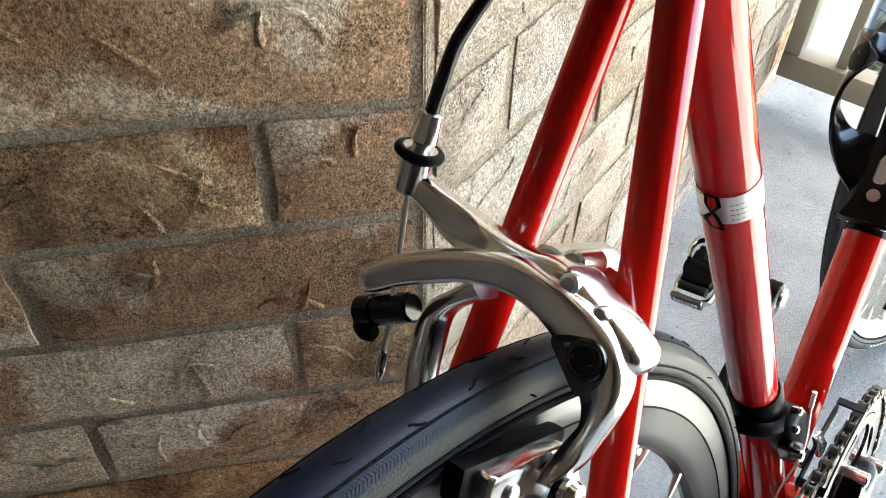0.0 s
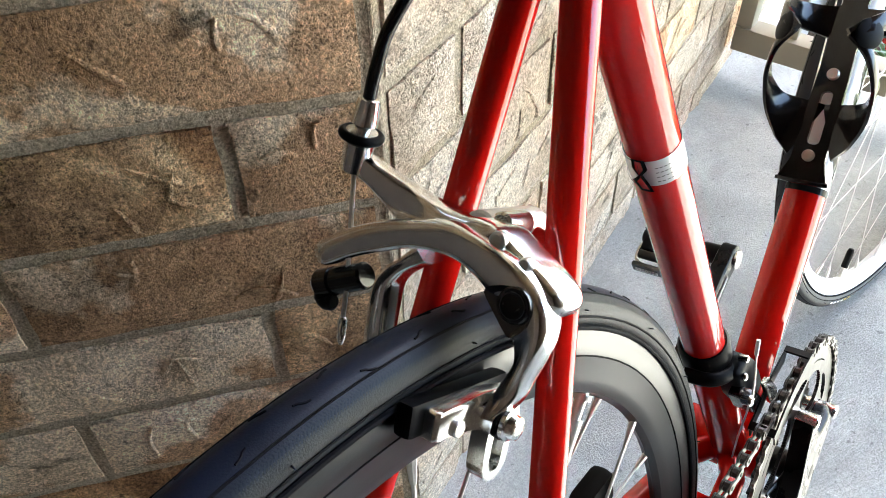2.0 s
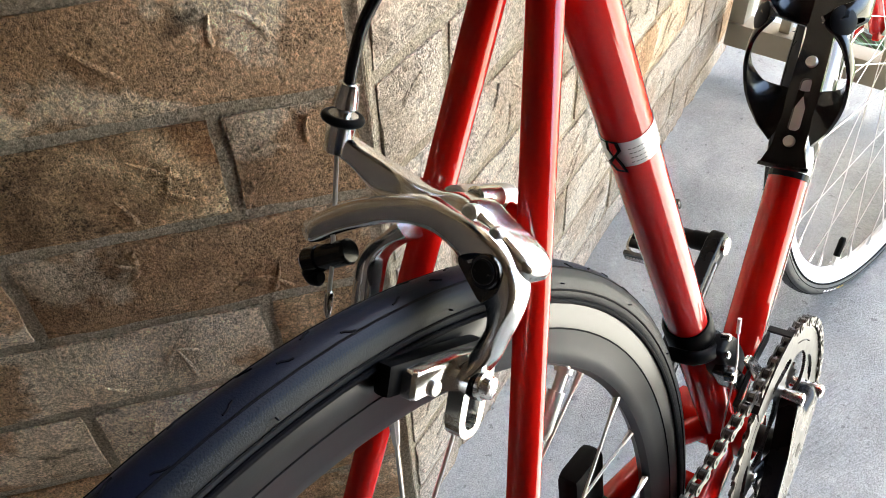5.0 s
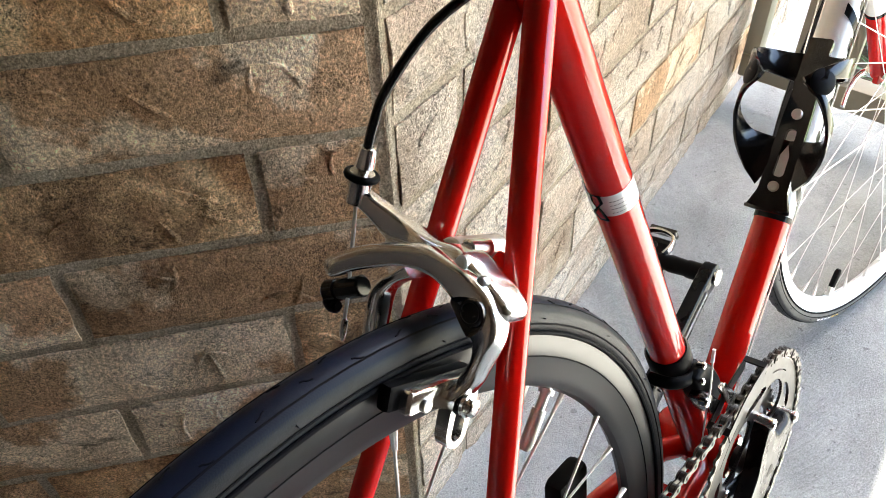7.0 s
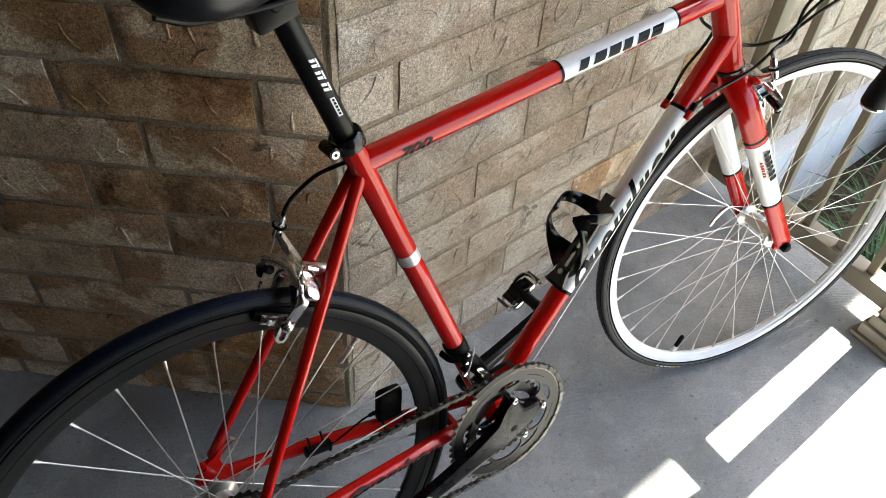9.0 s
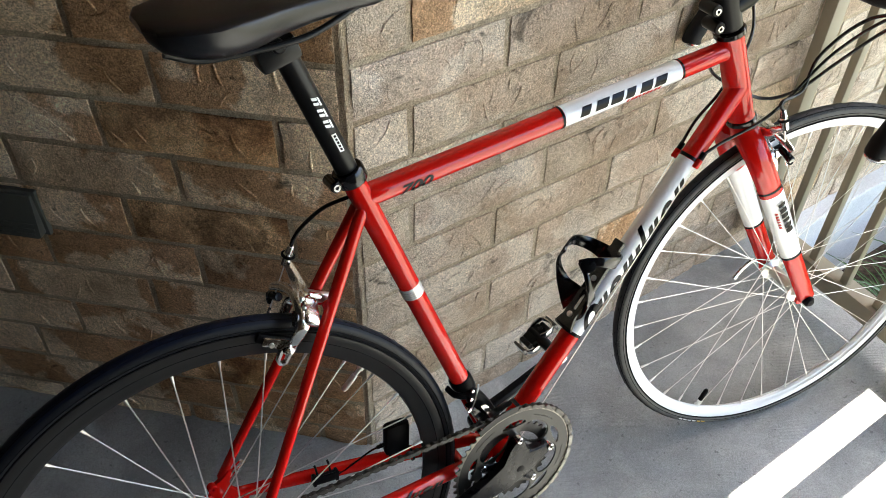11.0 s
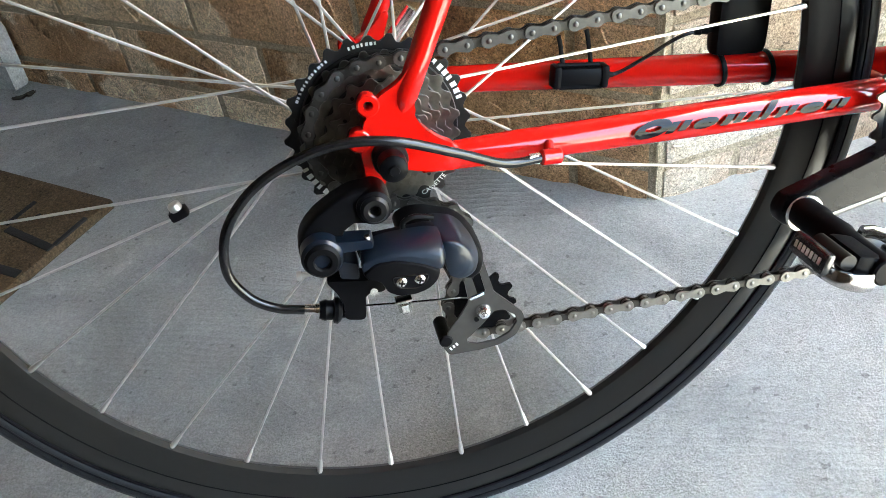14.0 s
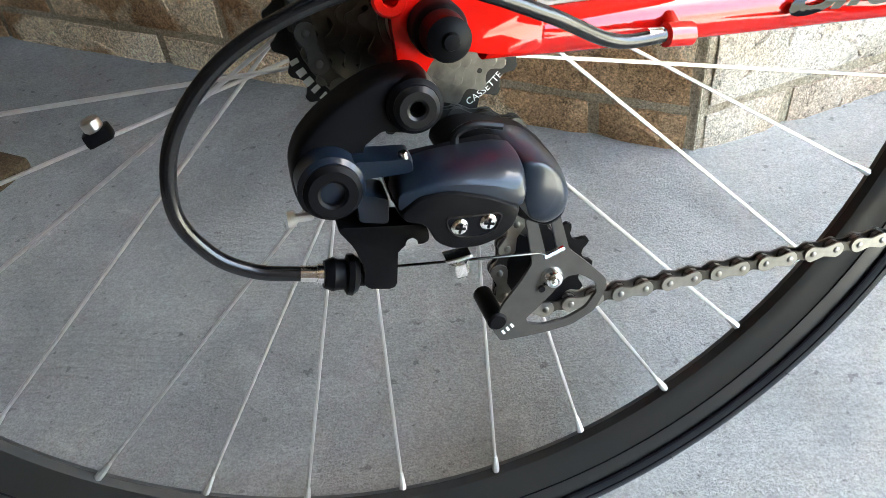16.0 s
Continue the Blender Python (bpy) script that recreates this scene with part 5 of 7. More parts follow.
    lo, hi = [bm.verts.new(C(*q, 0.0425)) for q in seat], [bm.verts.new(C(*q, 0.0453)) for q in seat]
    cy, cu = sum(q[0] for q in seat) / len(seat), sum(q[1] for q in seat) / len(seat)
    dish = [bm.verts.new(C(cy + (q[0] - cy) * 0.72, cu + (q[1] - cu) * 0.72, 0.0445)) for q in seat]
    for r, q in ((lo, hi), (hi, dish)):
        for k in range(len(seat)):
            bm.faces.new((r[k], r[(k + 1) % len(seat)], q[(k + 1) % len(seat)], q[k]))
    bm.faces.new(dish)
    part("pivot_seat", bm, CHROME_DARK, body, "dished pivot seat with its shade in the dark colour")
    pv = C(-0.0290, -0.0212, 0.0438)
    bm = B()
    tube(bm, [pv, pv + Wv * 0.0018, pv + Wv * 0.0024, pv + Wv * 0.0024, pv + Wv * 0.0012], [0.0064, 0.0064, 0.0058, 0.0050, 0.0048], 32)
    part("pivot_washer", bm, CHROME_DARK, body)
    bm = B()
    tube(bm, [pv + Wv * 0.0008, pv + Wv * 0.0030, pv + Wv * 0.0036, pv + Wv * 0.0036, pv + Wv * 0.0015], [0.0047, 0.0047, 0.0041, 0.0024, 0.0022], 24)
    part("pivot_bolt", bm, BLACK_ALLOY, body, "black hex socket bolt")
    for y, u, w, r in ((-0.0147, -0.0035, 0.0365, 0.0034), (-0.0270, -0.0085, 0.0365, 0.0026)):
        bm = B()
        q = C(y, u, w)
        tube(bm, [q, q + Wv * 0.003, q + Wv * 0.004], [r, r, r * 0.7], 16)
        part("small_screw", bm, SATIN, body)
    bm = B()
    rod(bm, C(0, -0.004, -0.008), C(0, -0.004, 0.030), 0.0075, seg=20, chamfer=0.001)
    part("mounting_bolt", bm, SATIN, body)
    # barrel adjuster with a rubber ring
    b0 = (0.0548, 0.0125, 0.0385)
    bd = (C(0.0490, 0.0360, 0.0420) - C(*b0)).normalized()
    p = C(*b0)
    bm = B()
    tube(bm, [p - bd * 0.0065, p - bd * 0.0055, p + bd * 0.0060, p + bd * 0.0070], [0.0044, 0.0056, 0.0060, 0.0052], 24)
    part("cable_boss", bm, ALLOY, body)
    bm = B()
    q = p + bd * 0.0088
    ring = [q + 0.0072 * (bd.orthogonal().normalized() * math.cos(a) + bd.cross(bd.orthogonal().normalized()) * math.sin(a)) for a in [2 * math.pi * k / 28 for k in range(29)]]
    tube(bm, ring, 0.0019, 10, cap=False)
    part("rubber_ring", bm, BLACK_PLASTIC, body, "black rubber ring")
    bm = B()
    tube(bm, [p + bd * 0.0065, p + bd * 0.0105, p + bd * 0.0110, p + bd * 0.0135, p + bd * 0.0138, p + bd * 0.0235, p + bd * 0.0240], [0.0056, 0.0062, 0.0032, 0.0034, 0.0054, 0.0042, 0.0034], 24)
    part("barrel_adjuster", bm, ALLOY, body, "polished barrel adjuster")
    # anchor, inner cable and its crimp
    an, ae = C(0.0680, -0.0430, 0.0360), C(0.0435, -0.0325, 0.0360)
    ax_ = (ae - an).normalized()
    bm = B()
    tube(bm, [an, an + ax_ * 0.0012, an + ax_ * 0.0085, an + ax_ * 0.0088, an + ax_ * 0.0100, an + ax_ * 0.0103, ae - ax_ * 0.0012, ae], [0.0050, 0.0060, 0.0060, 0.0050, 0.0050, 0.0058, 0.0056, 0.0046], 24)
    part("cable_anchor", bm, BLACK_GLOSS, body, "black cable anchor lever")
    bm = B()
    tube(bm, smooth_line([an + ax_ * 0.004 - U * 0.002, an + ax_ * 0.0045 - U * 0.0075, an + ax_ * 0.0100 - U * 0.0090], 4), [0.0045] * 4 + [0.0038] * 4 + [0.0026], 12)
    part("release_lever", bm, BLACK_PLASTIC, body)
    bm = B()
    tube(bm, [an + ax_ * 0.0005, an - ax_ * 0.0012, an - ax_ * 0.0014, an - ax_ * 0.0014, an + ax_ * 0.0005], [0.0042, 0.0042, 0.0036, 0.0022, 0.0020], 20)
    part("anchor_bolt", bm, SATIN, body)
    bm = B()
    tube(bm, [p - bd * 0.005, C(0.0535, -0.0152, 0.0380), C(0.0508, -0.0408, 0.0385), C(0.0508, -0.0540, 0.0385)], 0.0010, 8)
    part("inner_cable", bm, STEEL, body)
    bm = B()
    tube(bm, [C(0.0509, -0.0515, 0.0385), C(0.0508, -0.0530, 0.0385), C(0.0504, -0.0600, 0.0385), C(0.0500, -0.0630, 0.0385)], [0.0014, 0.0021, 0.0019, 0.0010], 10)
    part("cable_crimp", bm, ALLOY, body)
    # pads in their holders along the rim, each held by a domed bolt
    R3 = Matrix([[Wv.x, 0, U.x], [0, 1, 0], [Wv.z, 0, U.z]])
    for s in (-1, 1):
        w0 = 0.0475 if s < 0 else 0.0400
        bm = B()
        box(bm, C(s * 0.0142, -0.0600, w0 + 0.001), (0.056, 0.0074, 0.0125), rot=R3, bevel=0.0022)
        part("brake_pad", bm, BLACK_PLASTIC, body, "black rubber brake pad")
        bm = B()
        prof = rounded([(-0.0555, w0 - 0.020), (-0.0545, w0 - 0.004), (-0.0552, w0 + 0.010), (-0.0562, w0 + 0.0222), (-0.0672, w0 + 0.0222), (-0.0664, w0 + 0.014), (-0.0685, w0 - 0.002), (-0.0672, w0 - 0.020)], 0.0022, 4)
        rows = [[bm.verts.new(C(s * yy, cu_ * f + (1 - f) * -0.0615, (cw_ - w0) * f + w0)) for cu_, cw_ in prof] for yy, f in ((0.0176, 1.0), (0.0218, 1.0), (0.0230, 0.93))]
        for r, q in zip(rows, rows[1:]):
            for k in range(len(prof)):
                bm.faces.new((r[k], r[(k + 1) % len(prof)], q[(k + 1) % len(prof)], q[k]))
        bm.faces.new(rows[0])
        bm.faces.new(rows[-1])
        part("pad_holder", bm, ALLOY, body, "polished pad holder")
        bm = B()
        q = C(s * 0.0222, -0.0638, w0 + 0.0106)
        tube(bm, [q, q + Y * (s * 0.0022), q + Y * (s * 0.0027), q + Y * (s * 0.0027), q + Y * (s * 0.0010)], [0.0032, 0.0032, 0.0027, 0.0016, 0.0014], 16)
        part("pad_screw", bm, SATIN, body)
        q = C(s * 0.0220, -0.0645, 0.0392 if s < 0 else 0.024)
        bm = B()
        tube(bm, [q, q + Y * (s * 0.0088), q + Y * (s * 0.0095)], [0.0060, 0.0060, 0.0054], 22)
        part("bolt_washer", bm, BLACK_GLOSS, body)
        bm = B()
        tube(bm, [q + Y * (s * 0.0092), q + Y * (s * 0.0108), q + Y * (s * 0.0112), q + Y * (s * 0.0138), q + Y * (s * 0.0142), q + Y * (s * 0.0142), q + Y * (s * 0.0110)], [0.0058, 0.0058, 0.0047, 0.0042, 0.0036, 0.0023, 0.0021], 22)
        part("pad_bolt", bm, ALLOY, body, "polished domed hex socket bolt")
    return C(*b0) + bd * 0.024, bd


STAY_U = Vector((0.521, 0, 0.854))
rear_barrel, rear_dir = caliper("rear_brake", (0.188, 0.0, 0.6485), STAY_U, (-0.854, 0, 0.521), 1, Matrix.Identity(4), "polished silver dual-pivot rear brake caliper")
bm = B()
tube(bm, smooth_line([rear_barrel - rear_dir * 0.004, rear_barrel + rear_dir * 0.012, (0.188, 0.0450, 0.7240), (0.213, 0.0360, 0.7430), (0.238, 0.0240, 0.7535), (0.268, 0.0190, 0.7560), (0.300, 0.0180, 0.7580)], 8), 0.0026, 12)
part("rear_brake_cable", bm, CABLE, bike, "black brake cable housing")
front_barrel, front_dir = caliper("front_brake", HEAD_LO - HEAD * 0.022 - FWD * 0.0045, HEAD, FWD, -1, TURN, "polished silver dual-pivot front brake caliper")

# ---- cassette ----
def gear_outline(n, r, cx, cz, a0=0.0, sharp=0.62):
    out = []
    for k in range(n):
        for f, h in ((0.0, -0.0028), (0.20, -0.0033), (0.40, -0.0020), (0.50, 0.0006), (0.58, 0.0020), (0.74, 0.0020), (0.82, 0.0006), (0.92, -0.0018)):
            a = a0 + (k + f) * 2 * math.pi / n
            out.append((cx + (r + h) * math.cos(a), cz + (r + h) * math.sin(a)))
    return out


COGS = (28, 24, 21, 18, 16, 14, 12)
PITCH = 0.0127
bm = B()
lathe(bm, [(0.013, -0.0535), (0.0175, -0.0535), (0.0175, -0.0200), (0.013, -0.0200)], REAR, 32, closed=True)
cassette = part("cassette", bm, COG_STEEL, bike, "seven-speed steel cassette with dark oiled cogs")
COG_Y = {}


def cog_outline(n, r, a0):
    """Low scalloped teeth, every third one cut lower."""
    out = []
    for k in range(n):
        top = 0.0008 if k % 3 else -0.0004
        for f, h in ((0.0, -0.0034), (0.12, -0.0040), (0.26, -0.0038), (0.40, -0.0022), (0.50, top - 0.0004), (0.57, top), (0.70, top), (0.78, top - 0.0006), (0.89, -0.0020)):
            a = a0 + (k + f) * 2 * math.pi / n
            out.append((REAR.x + (r + h) * math.cos(a), REAR.z + (r + h) * math.sin(a)))
    return out


for k, n in enumerate(COGS):
    y = -0.0210 - 0.0048 * k
    COG_Y[n] = y
    r = PITCH * n / (2 * math.pi) - 0.0010
    bm = B()
    plate(bm, cog_outline(n, r, 0.1 * k), y + 0.0009, y - 0.0009, 0.0003)
    part("cog", bm, COG_BLACK if k < 1 else COG_STEEL, cassette, smooth=False)
    bm = B()
    lathe(bm, [(r - 0.0090, y - 0.0036), (r - 0.0082, y - 0.0010)], REAR, 40)
    part("cog_spacer", bm, COG_BLACK, cassette)
    for q in range(3):
        # recessed rivets in the cog's face
        a = radians(40 + 120 * q + 25 * k)
        c = REAR + Vector((math.cos(a) * (r - 0.0066), y - 0.0009, math.sin(a) * (r - 0.0066)))
        bm = B()
        lathe(bm, [(0.0, -0.0004), (0.0011, -0.0003), (0.0013, 0.0003)], c, 10)
        part("cog_rivet", bm, COG_BLACK, cassette)


def round_print(strokes, r, y, mat, label):
    """Small strokes laid round the cog's face: (degrees clockwise from where it starts, inner and outer height)."""
    bm = B()
    for a0, a1, h0, h1 in strokes:
        vs = [bm.verts.new(REAR + Vector(((r + h) * math.cos(radians(a)), y, (r + h) * math.sin(radians(a))))) for a, h in ((a0, h0), (a1, h0), (a1, h1), (a0, h1))]
        bm.faces.new(vs)
    return tagged(part("cog_print", bm, mat, cassette, label, smooth=False), kind="stuff")


# small printing round the largest cog: one plain bar for each character
strokes = []
for start, end, n, h in ((149, 113, 12, 0.0017), (99, 79, 7, 0.0020), (41, 6, 7, 0.0036), (196, 232, 7, 0.0036)):
    pitch_ = (end - start) / n
    strokes += [(start + pitch_ * k, start + pitch_ * (k + (0.74, 0.46, 0.66)[(k * k + n) % 3]), -h / 2, h / 2) for k in range(n)]
round_print(strokes, 0.0508, COG_Y[28] - 0.0011, WHITE_INK, "small white printed marks")
cu = bpy.data.curves.new("lettering", "FONT")
cu.body, cu.size = "CASSETTE", 0.0042
tmp = bpy.data.objects.new("lettering", cu)
scene.collection.objects.link(tmp)
me = bpy.data.meshes.new_from_object(tmp.evaluated_get(bpy.context.evaluated_depsgraph_get()))
bpy.data.objects.remove(tmp)
bm = B()
vs = []
for v in me.vertices:
    a, r_ = radians(290) + v.co.x / 0.0508, 0.0490 + (0.0030 - v.co.y)
    vs.append(bm.verts.new(REAR + Vector((r_ * math.cos(a), COG_Y[28] - 0.0011, r_ * math.sin(a)))))
for p in me.polygons:
    bm.faces.new([vs[i] for i in p.vertices])
part("cog_lettering", bm, WHITE_INK, cassette, "small white word CASSETTE", smooth=False)
bm = B()
lathe(bm, [(0.007, -0.0550), (0.0120, -0.0552), (0.0150, -0.0542), (0.0150, -0.0520), (0.007, -0.0520)], REAR, 32, closed=True)
part("lock_ring", bm, SATIN, cassette)

# ---- crankset ----
RING_Y = -0.0485
N_BIG, N_SMALL = 51, 34
R_BIG, R_SMALL = PITCH * N_BIG / (2 * math.pi), PITCH * N_SMALL / (2 * math.pi)
BOLT_R, BOLT_A = 0.0577, [radians(a) for a in (87, 15, -57, -129, 159)]


def ring_plate(c, r_in, r_out, y0, y1, holes, na, nr):
    """A flat ring of cells with openings left out, given thickness."""
    bm = B()
    keep = {}
    for i in range(na):
        for j in range(nr):
            a = (i + 0.5) * 2 * math.pi / na
            r = r_in + (r_out - r_in) * (j + 0.5) / nr
            keep[i, j] = not any(h(a, r) for h in holes)
    vs = {}

    def V(i, j, y):
        key = (i % na, j, y)
        if key not in vs:
            a = (i % na) * 2 * math.pi / na
            r = r_in + (r_out - r_in) * j / nr
            vs[key] = bm.verts.new((c.x + r * math.cos(a), y, c.z + r * math.sin(a)))
        return vs[key]

    for (i, j), ok in keep.items():
        if not ok:
            continue
        bm.faces.new((V(i, j, y0), V(i + 1, j, y0), V(i + 1, j + 1, y0), V(i, j + 1, y0)))
        bm.faces.new((V(i, j, y1), V(i, j + 1, y1), V(i + 1, j + 1, y1), V(i + 1, j, y1)))
        for di, dj, p, q in ((-1, 0, (i, j), (i, j + 1)), (1, 0, (i + 1, j), (i + 1, j + 1)), (0, -1, (i, j), (i + 1, j)), (0, 1, (i, j + 1), (i + 1, j + 1))):
            nb = ((i + di) % na, j + dj)
            if not keep.get(nb, False):
                bm.faces.new((V(*p, y0), V(*q, y0), V(*q, y1), V(*p, y1)))
    return bm


def petal(a_mid, half, r_mid, rh):
    def f(a, r):
        d = (a - a_mid + math.pi) % (2 * math.pi) - math.pi
        return (d / half) ** 2 + ((r - r_mid) / rh) ** 2 < 1
    return f


def slot(a_mid, half, r0, r1):
    def f(a, r):
        d = (a - a_mid + math.pi) % (2 * math.pi) - math.pi
        return abs(d) < half and r0 < r < r1
    return f


holes = [petal(a + radians(36), radians(27), 0.0605, 0.0180) for a in BOLT_A] + [petal(a, radians(15), 0.0775, 0.0052) for a in BOLT_A] + [slot(a + radians(36), radians(13), 0.0872, 0.0882) for a in BOLT_A]
big = ring_plate(BB, 0.0400, 0.0975, RING_Y - 0.0012, RING_Y + 0.0012, holes, 360, 54)
chainset = part("chainset", big, RING_STEEL, bike, "grey double chainset with black crank arms", smooth=False)
bm = B()
gear = gear_outline(N_BIG, R_BIG, BB.x, BB.z)
inner = [(BB.x + 0.0973 * math.cos(2 * math.pi * k / len(gear)), BB.z + 0.0973 * math.sin(2 * math.pi * k / len(gear))) for k in range(len(gear))]
v = [[bm.verts.new((x, y, z)) for x, z in o] for o in (gear, inner) for y in (RING_Y - 0.0011, RING_Y + 0.0011)]
n = len(gear)
for a_, b_ in ((0, 2), (1, 3), (0, 1), (2, 3)):
    for k in range(n):
        bm.faces.new((v[a_][k], v[a_][(k + 1) % n], v[b_][(k + 1) % n], v[b_][k]))
part("toothed_rim", bm, COG_STEEL, chainset, smooth=False)
bm = B()
gear = gear_outline(N_SMALL, R_SMALL, BB.x, BB.z, 0.3)
inner = [(BB.x + 0.052 * math.cos(2 * math.pi * k / len(gear)), BB.z + 0.052 * math.sin(2 * math.pi * k / len(gear))) for k in range(len(gear))]
n = len(gear)
v = [[bm.verts.new((x, y, z)) for x, z in o] for o in (gear, inner) for y in (-0.0415, -0.0392)]
for a_, b_ in ((0, 2), (1, 3), (0, 1), (2, 3)):
    for k in range(n):
        bm.faces.new((v[a_][k], v[a_][(k + 1) % n], v[b_][(k + 1) % n], v[b_][k]))
part("inner_chainring", bm, COG_BLACK, chainset, smooth=False)
for a in BOLT_A:
    p = BB + Vector((BOLT_R * math.cos(a), 0, BOLT_R * math.sin(a)))
    bm = B()
    top = -0.0660 if a > 0 and a < 2 else -0.0525
    lathe(bm, [(0.0024, top), (0.0044, top - 0.0006), (0.0054, top + 0.0004), (0.0054, -0.040), (0.0024, -0.040)], p, 20, closed=True)
    part("chainring_bolt", bm, ALLOY, chainset, "small silver chainring bolt")
CR_A = radians(188.5)
CR_D = Vector((math.cos(CR_A), 0, math.sin(CR_A)))
CR_END = BB + CR_D * 0.170
bm = B()
c0 = BB + Vector((0, -0.058, 0))
CN = Vector((-CR_D.z, 0, CR_D.x))
CN = CN if CN.z > 0 else -CN


def crank_point(d, n):
    q = BB + CR_D * d + CN * n
    return (q.x, q.z)


def bolt_point(deg, r):
    return (BB.x + r * math.cos(radians(deg)), BB.z + r * math.sin(radians(deg)))


outline = [crank_point(0.184, 0.004), crank_point(0.178, 0.0115), crank_point(0.120, 0.0150), crank_point(0.060, 0.0205), crank_point(0.020, 0.0300), bolt_point(101, 0.052), bolt_point(89, 0.0625), bolt_point(77, 0.056), bolt_point(51, 0.034), bolt_point(25, 0.056), bolt_point(13, 0.0625), bolt_point(1, 0.052), bolt_point(-40, 0.027), crank_point(0.020, -0.0240), crank_point(0.060, -0.0185), crank_point(0.120, -0.0140), crank_point(0.178, -0.0115), crank_point(0.184, -0.004)]
pillow(bm, rounded(outline, 0.006), -0.0515, -0.0650, 0.12, 5)
for v in bm.verts:
    d = (v.co - BB).dot(CR_D)
    v.co.y -= 0.0140 * max(0.0, min(1.0, d / 0.150))
crank = part("crank_arm", bm, CRANK_BLACK, chainset, "gloss black crank arm")
bm = B()
lo = -CN
tube(bm, [c0 + CR_D * 0.004 + lo * 0.0225 + Vector((0, 0.0010, 0)), c0 + CR_D * 0.07 + lo * 0.0165 + Vector((0, -0.009, 0)), CR_END + Vector((0, -0.075, 0)) + lo * 0.0105 - CR_D * 0.016], [0.0052, 0.0048, 0.0038], 14, squash=(1.0, 1.0))
part("crank_edge", bm, CRANK_GREY, chainset, "satin silver lower edge of the crank")
for a in BOLT_A[2:]:
    p = BB + Vector((BOLT_R * math.cos(a), -0.0500, BOLT_R * math.sin(a)))
    bm = B()
    tube(bm, [c0 + (p - c0) * 0.1, c0.lerp(p, 0.5) + Vector((0, 0.001, 0)), p], [0.019, 0.0100, 0.0066], 18, squash=(1.0, 0.30))
    part("spider_arm", bm, CRANK_BLACK, chainset)
bm = B()
lathe(bm, [(0.0, -0.0662), (0.007, -0.0662), (0.0085, -0.0655), (0.0085, -0.062)], BB, 24)
part("crank_cap", bm, BLACK_PLASTIC, chainset)
LC_D = Vector((-math.cos(radians(15.5)), 0, -math.sin(radians(15.5))))
L_END = BB - LC_D * 0.173
bm = B()
c1 = BB + Vector((0, 0.054, 0))
LN = Vector((LC_D.z, 0, -LC_D.x))
side_ = [(-0.016, 0.006), (-0.012, 0.015), (0.000, 0.019), (0.016, 0.0165), (0.060, 0.0125), (0.150, 0.0105), (0.173, 0.0125), (0.183, 0.0100), (0.187, 0.0)]
side_ = rounded(side_ + [(d, -n) for d, n in side_[-2::-1]], 0.004)
rows = []
for yy, f in ((0.0500, 0.80), (0.0515, 0.97), (0.0540, 1.0), (0.0620, 1.0), (0.0645, 0.96), (0.0655, 0.78)):
    rows.append([bm.verts.new(BB - LC_D * (d if 0 < d < 0.17 else d * f + (0.17 * (1 - f) if d > 0.1 else 0)) + LN * (n * f) + Vector((0, yy + 0.010 * max(0.0, min(1.0, d / 0.15)), 0))) for d, n in side_])
for r, q in zip(rows, rows[1:]):
    for k in range(len(r)):
        bm.faces.new((r[k], r[(k + 1) % len(r)], q[(k + 1) % len(r)], q[k]))
bm.faces.new(rows[0])
bm.faces.new(rows[-1])
part("left_crank_arm", bm, CRANK_BLACK, chainset, "gloss black crank arm")
bm = B()
tube(bm, [BB - LC_D * 0.030 + Vector((0, 0.0515, 0)) + LN * 0.004, BB - LC_D * 0.150 + Vector((0, 0.0595, 0)) + LN * 0.002], [0.0022, 0.0018], 10)
part("crank_groove", bm, CRANK_GREY, chainset, "pale line along the inner side of the crank")
bm = B()
tube(bm, [L_END + Vector((0, yy, 0)) for yy in (0.0600, 0.0575, 0.0570, 0.0570, 0.0600)], [0.0086, 0.0086, 0.0080, 0.0034, 0.0030], 24)
part("pedal_washer", bm, ALLOY, chainset, "bright alloy washer at the crank's end")
bm = B()
tube(bm, [L_END + Vector((0, yy, 0)) for yy in (0.0740, 0.0800, 0.0810, 0.0840)], [0.0095, 0.0095, 0.0080, 0.0080], 6)
part("pedal_flats", bm, CRANK_BLACK, chainset)
bm = B()
rod(bm, BB + Vector((0, -0.060, 0)), BB + Vector((0, 0.056, 0)), 0.0115, seg=24)
part("axle", bm, BLACK_ALLOY, chainset)


bm = B()
lathe(bm, [(0.0, -0.0772), (0.0115, -0.0772), (0.0122, -0.0784), (0.0118, -0.0800), (0.0, -0.0802)], CR_END - CR_D * 0.001 + CN * -0.002, 26)
part("pedal_washer", bm, SATIN, chainset, "satin alloy washer at the crank's end")


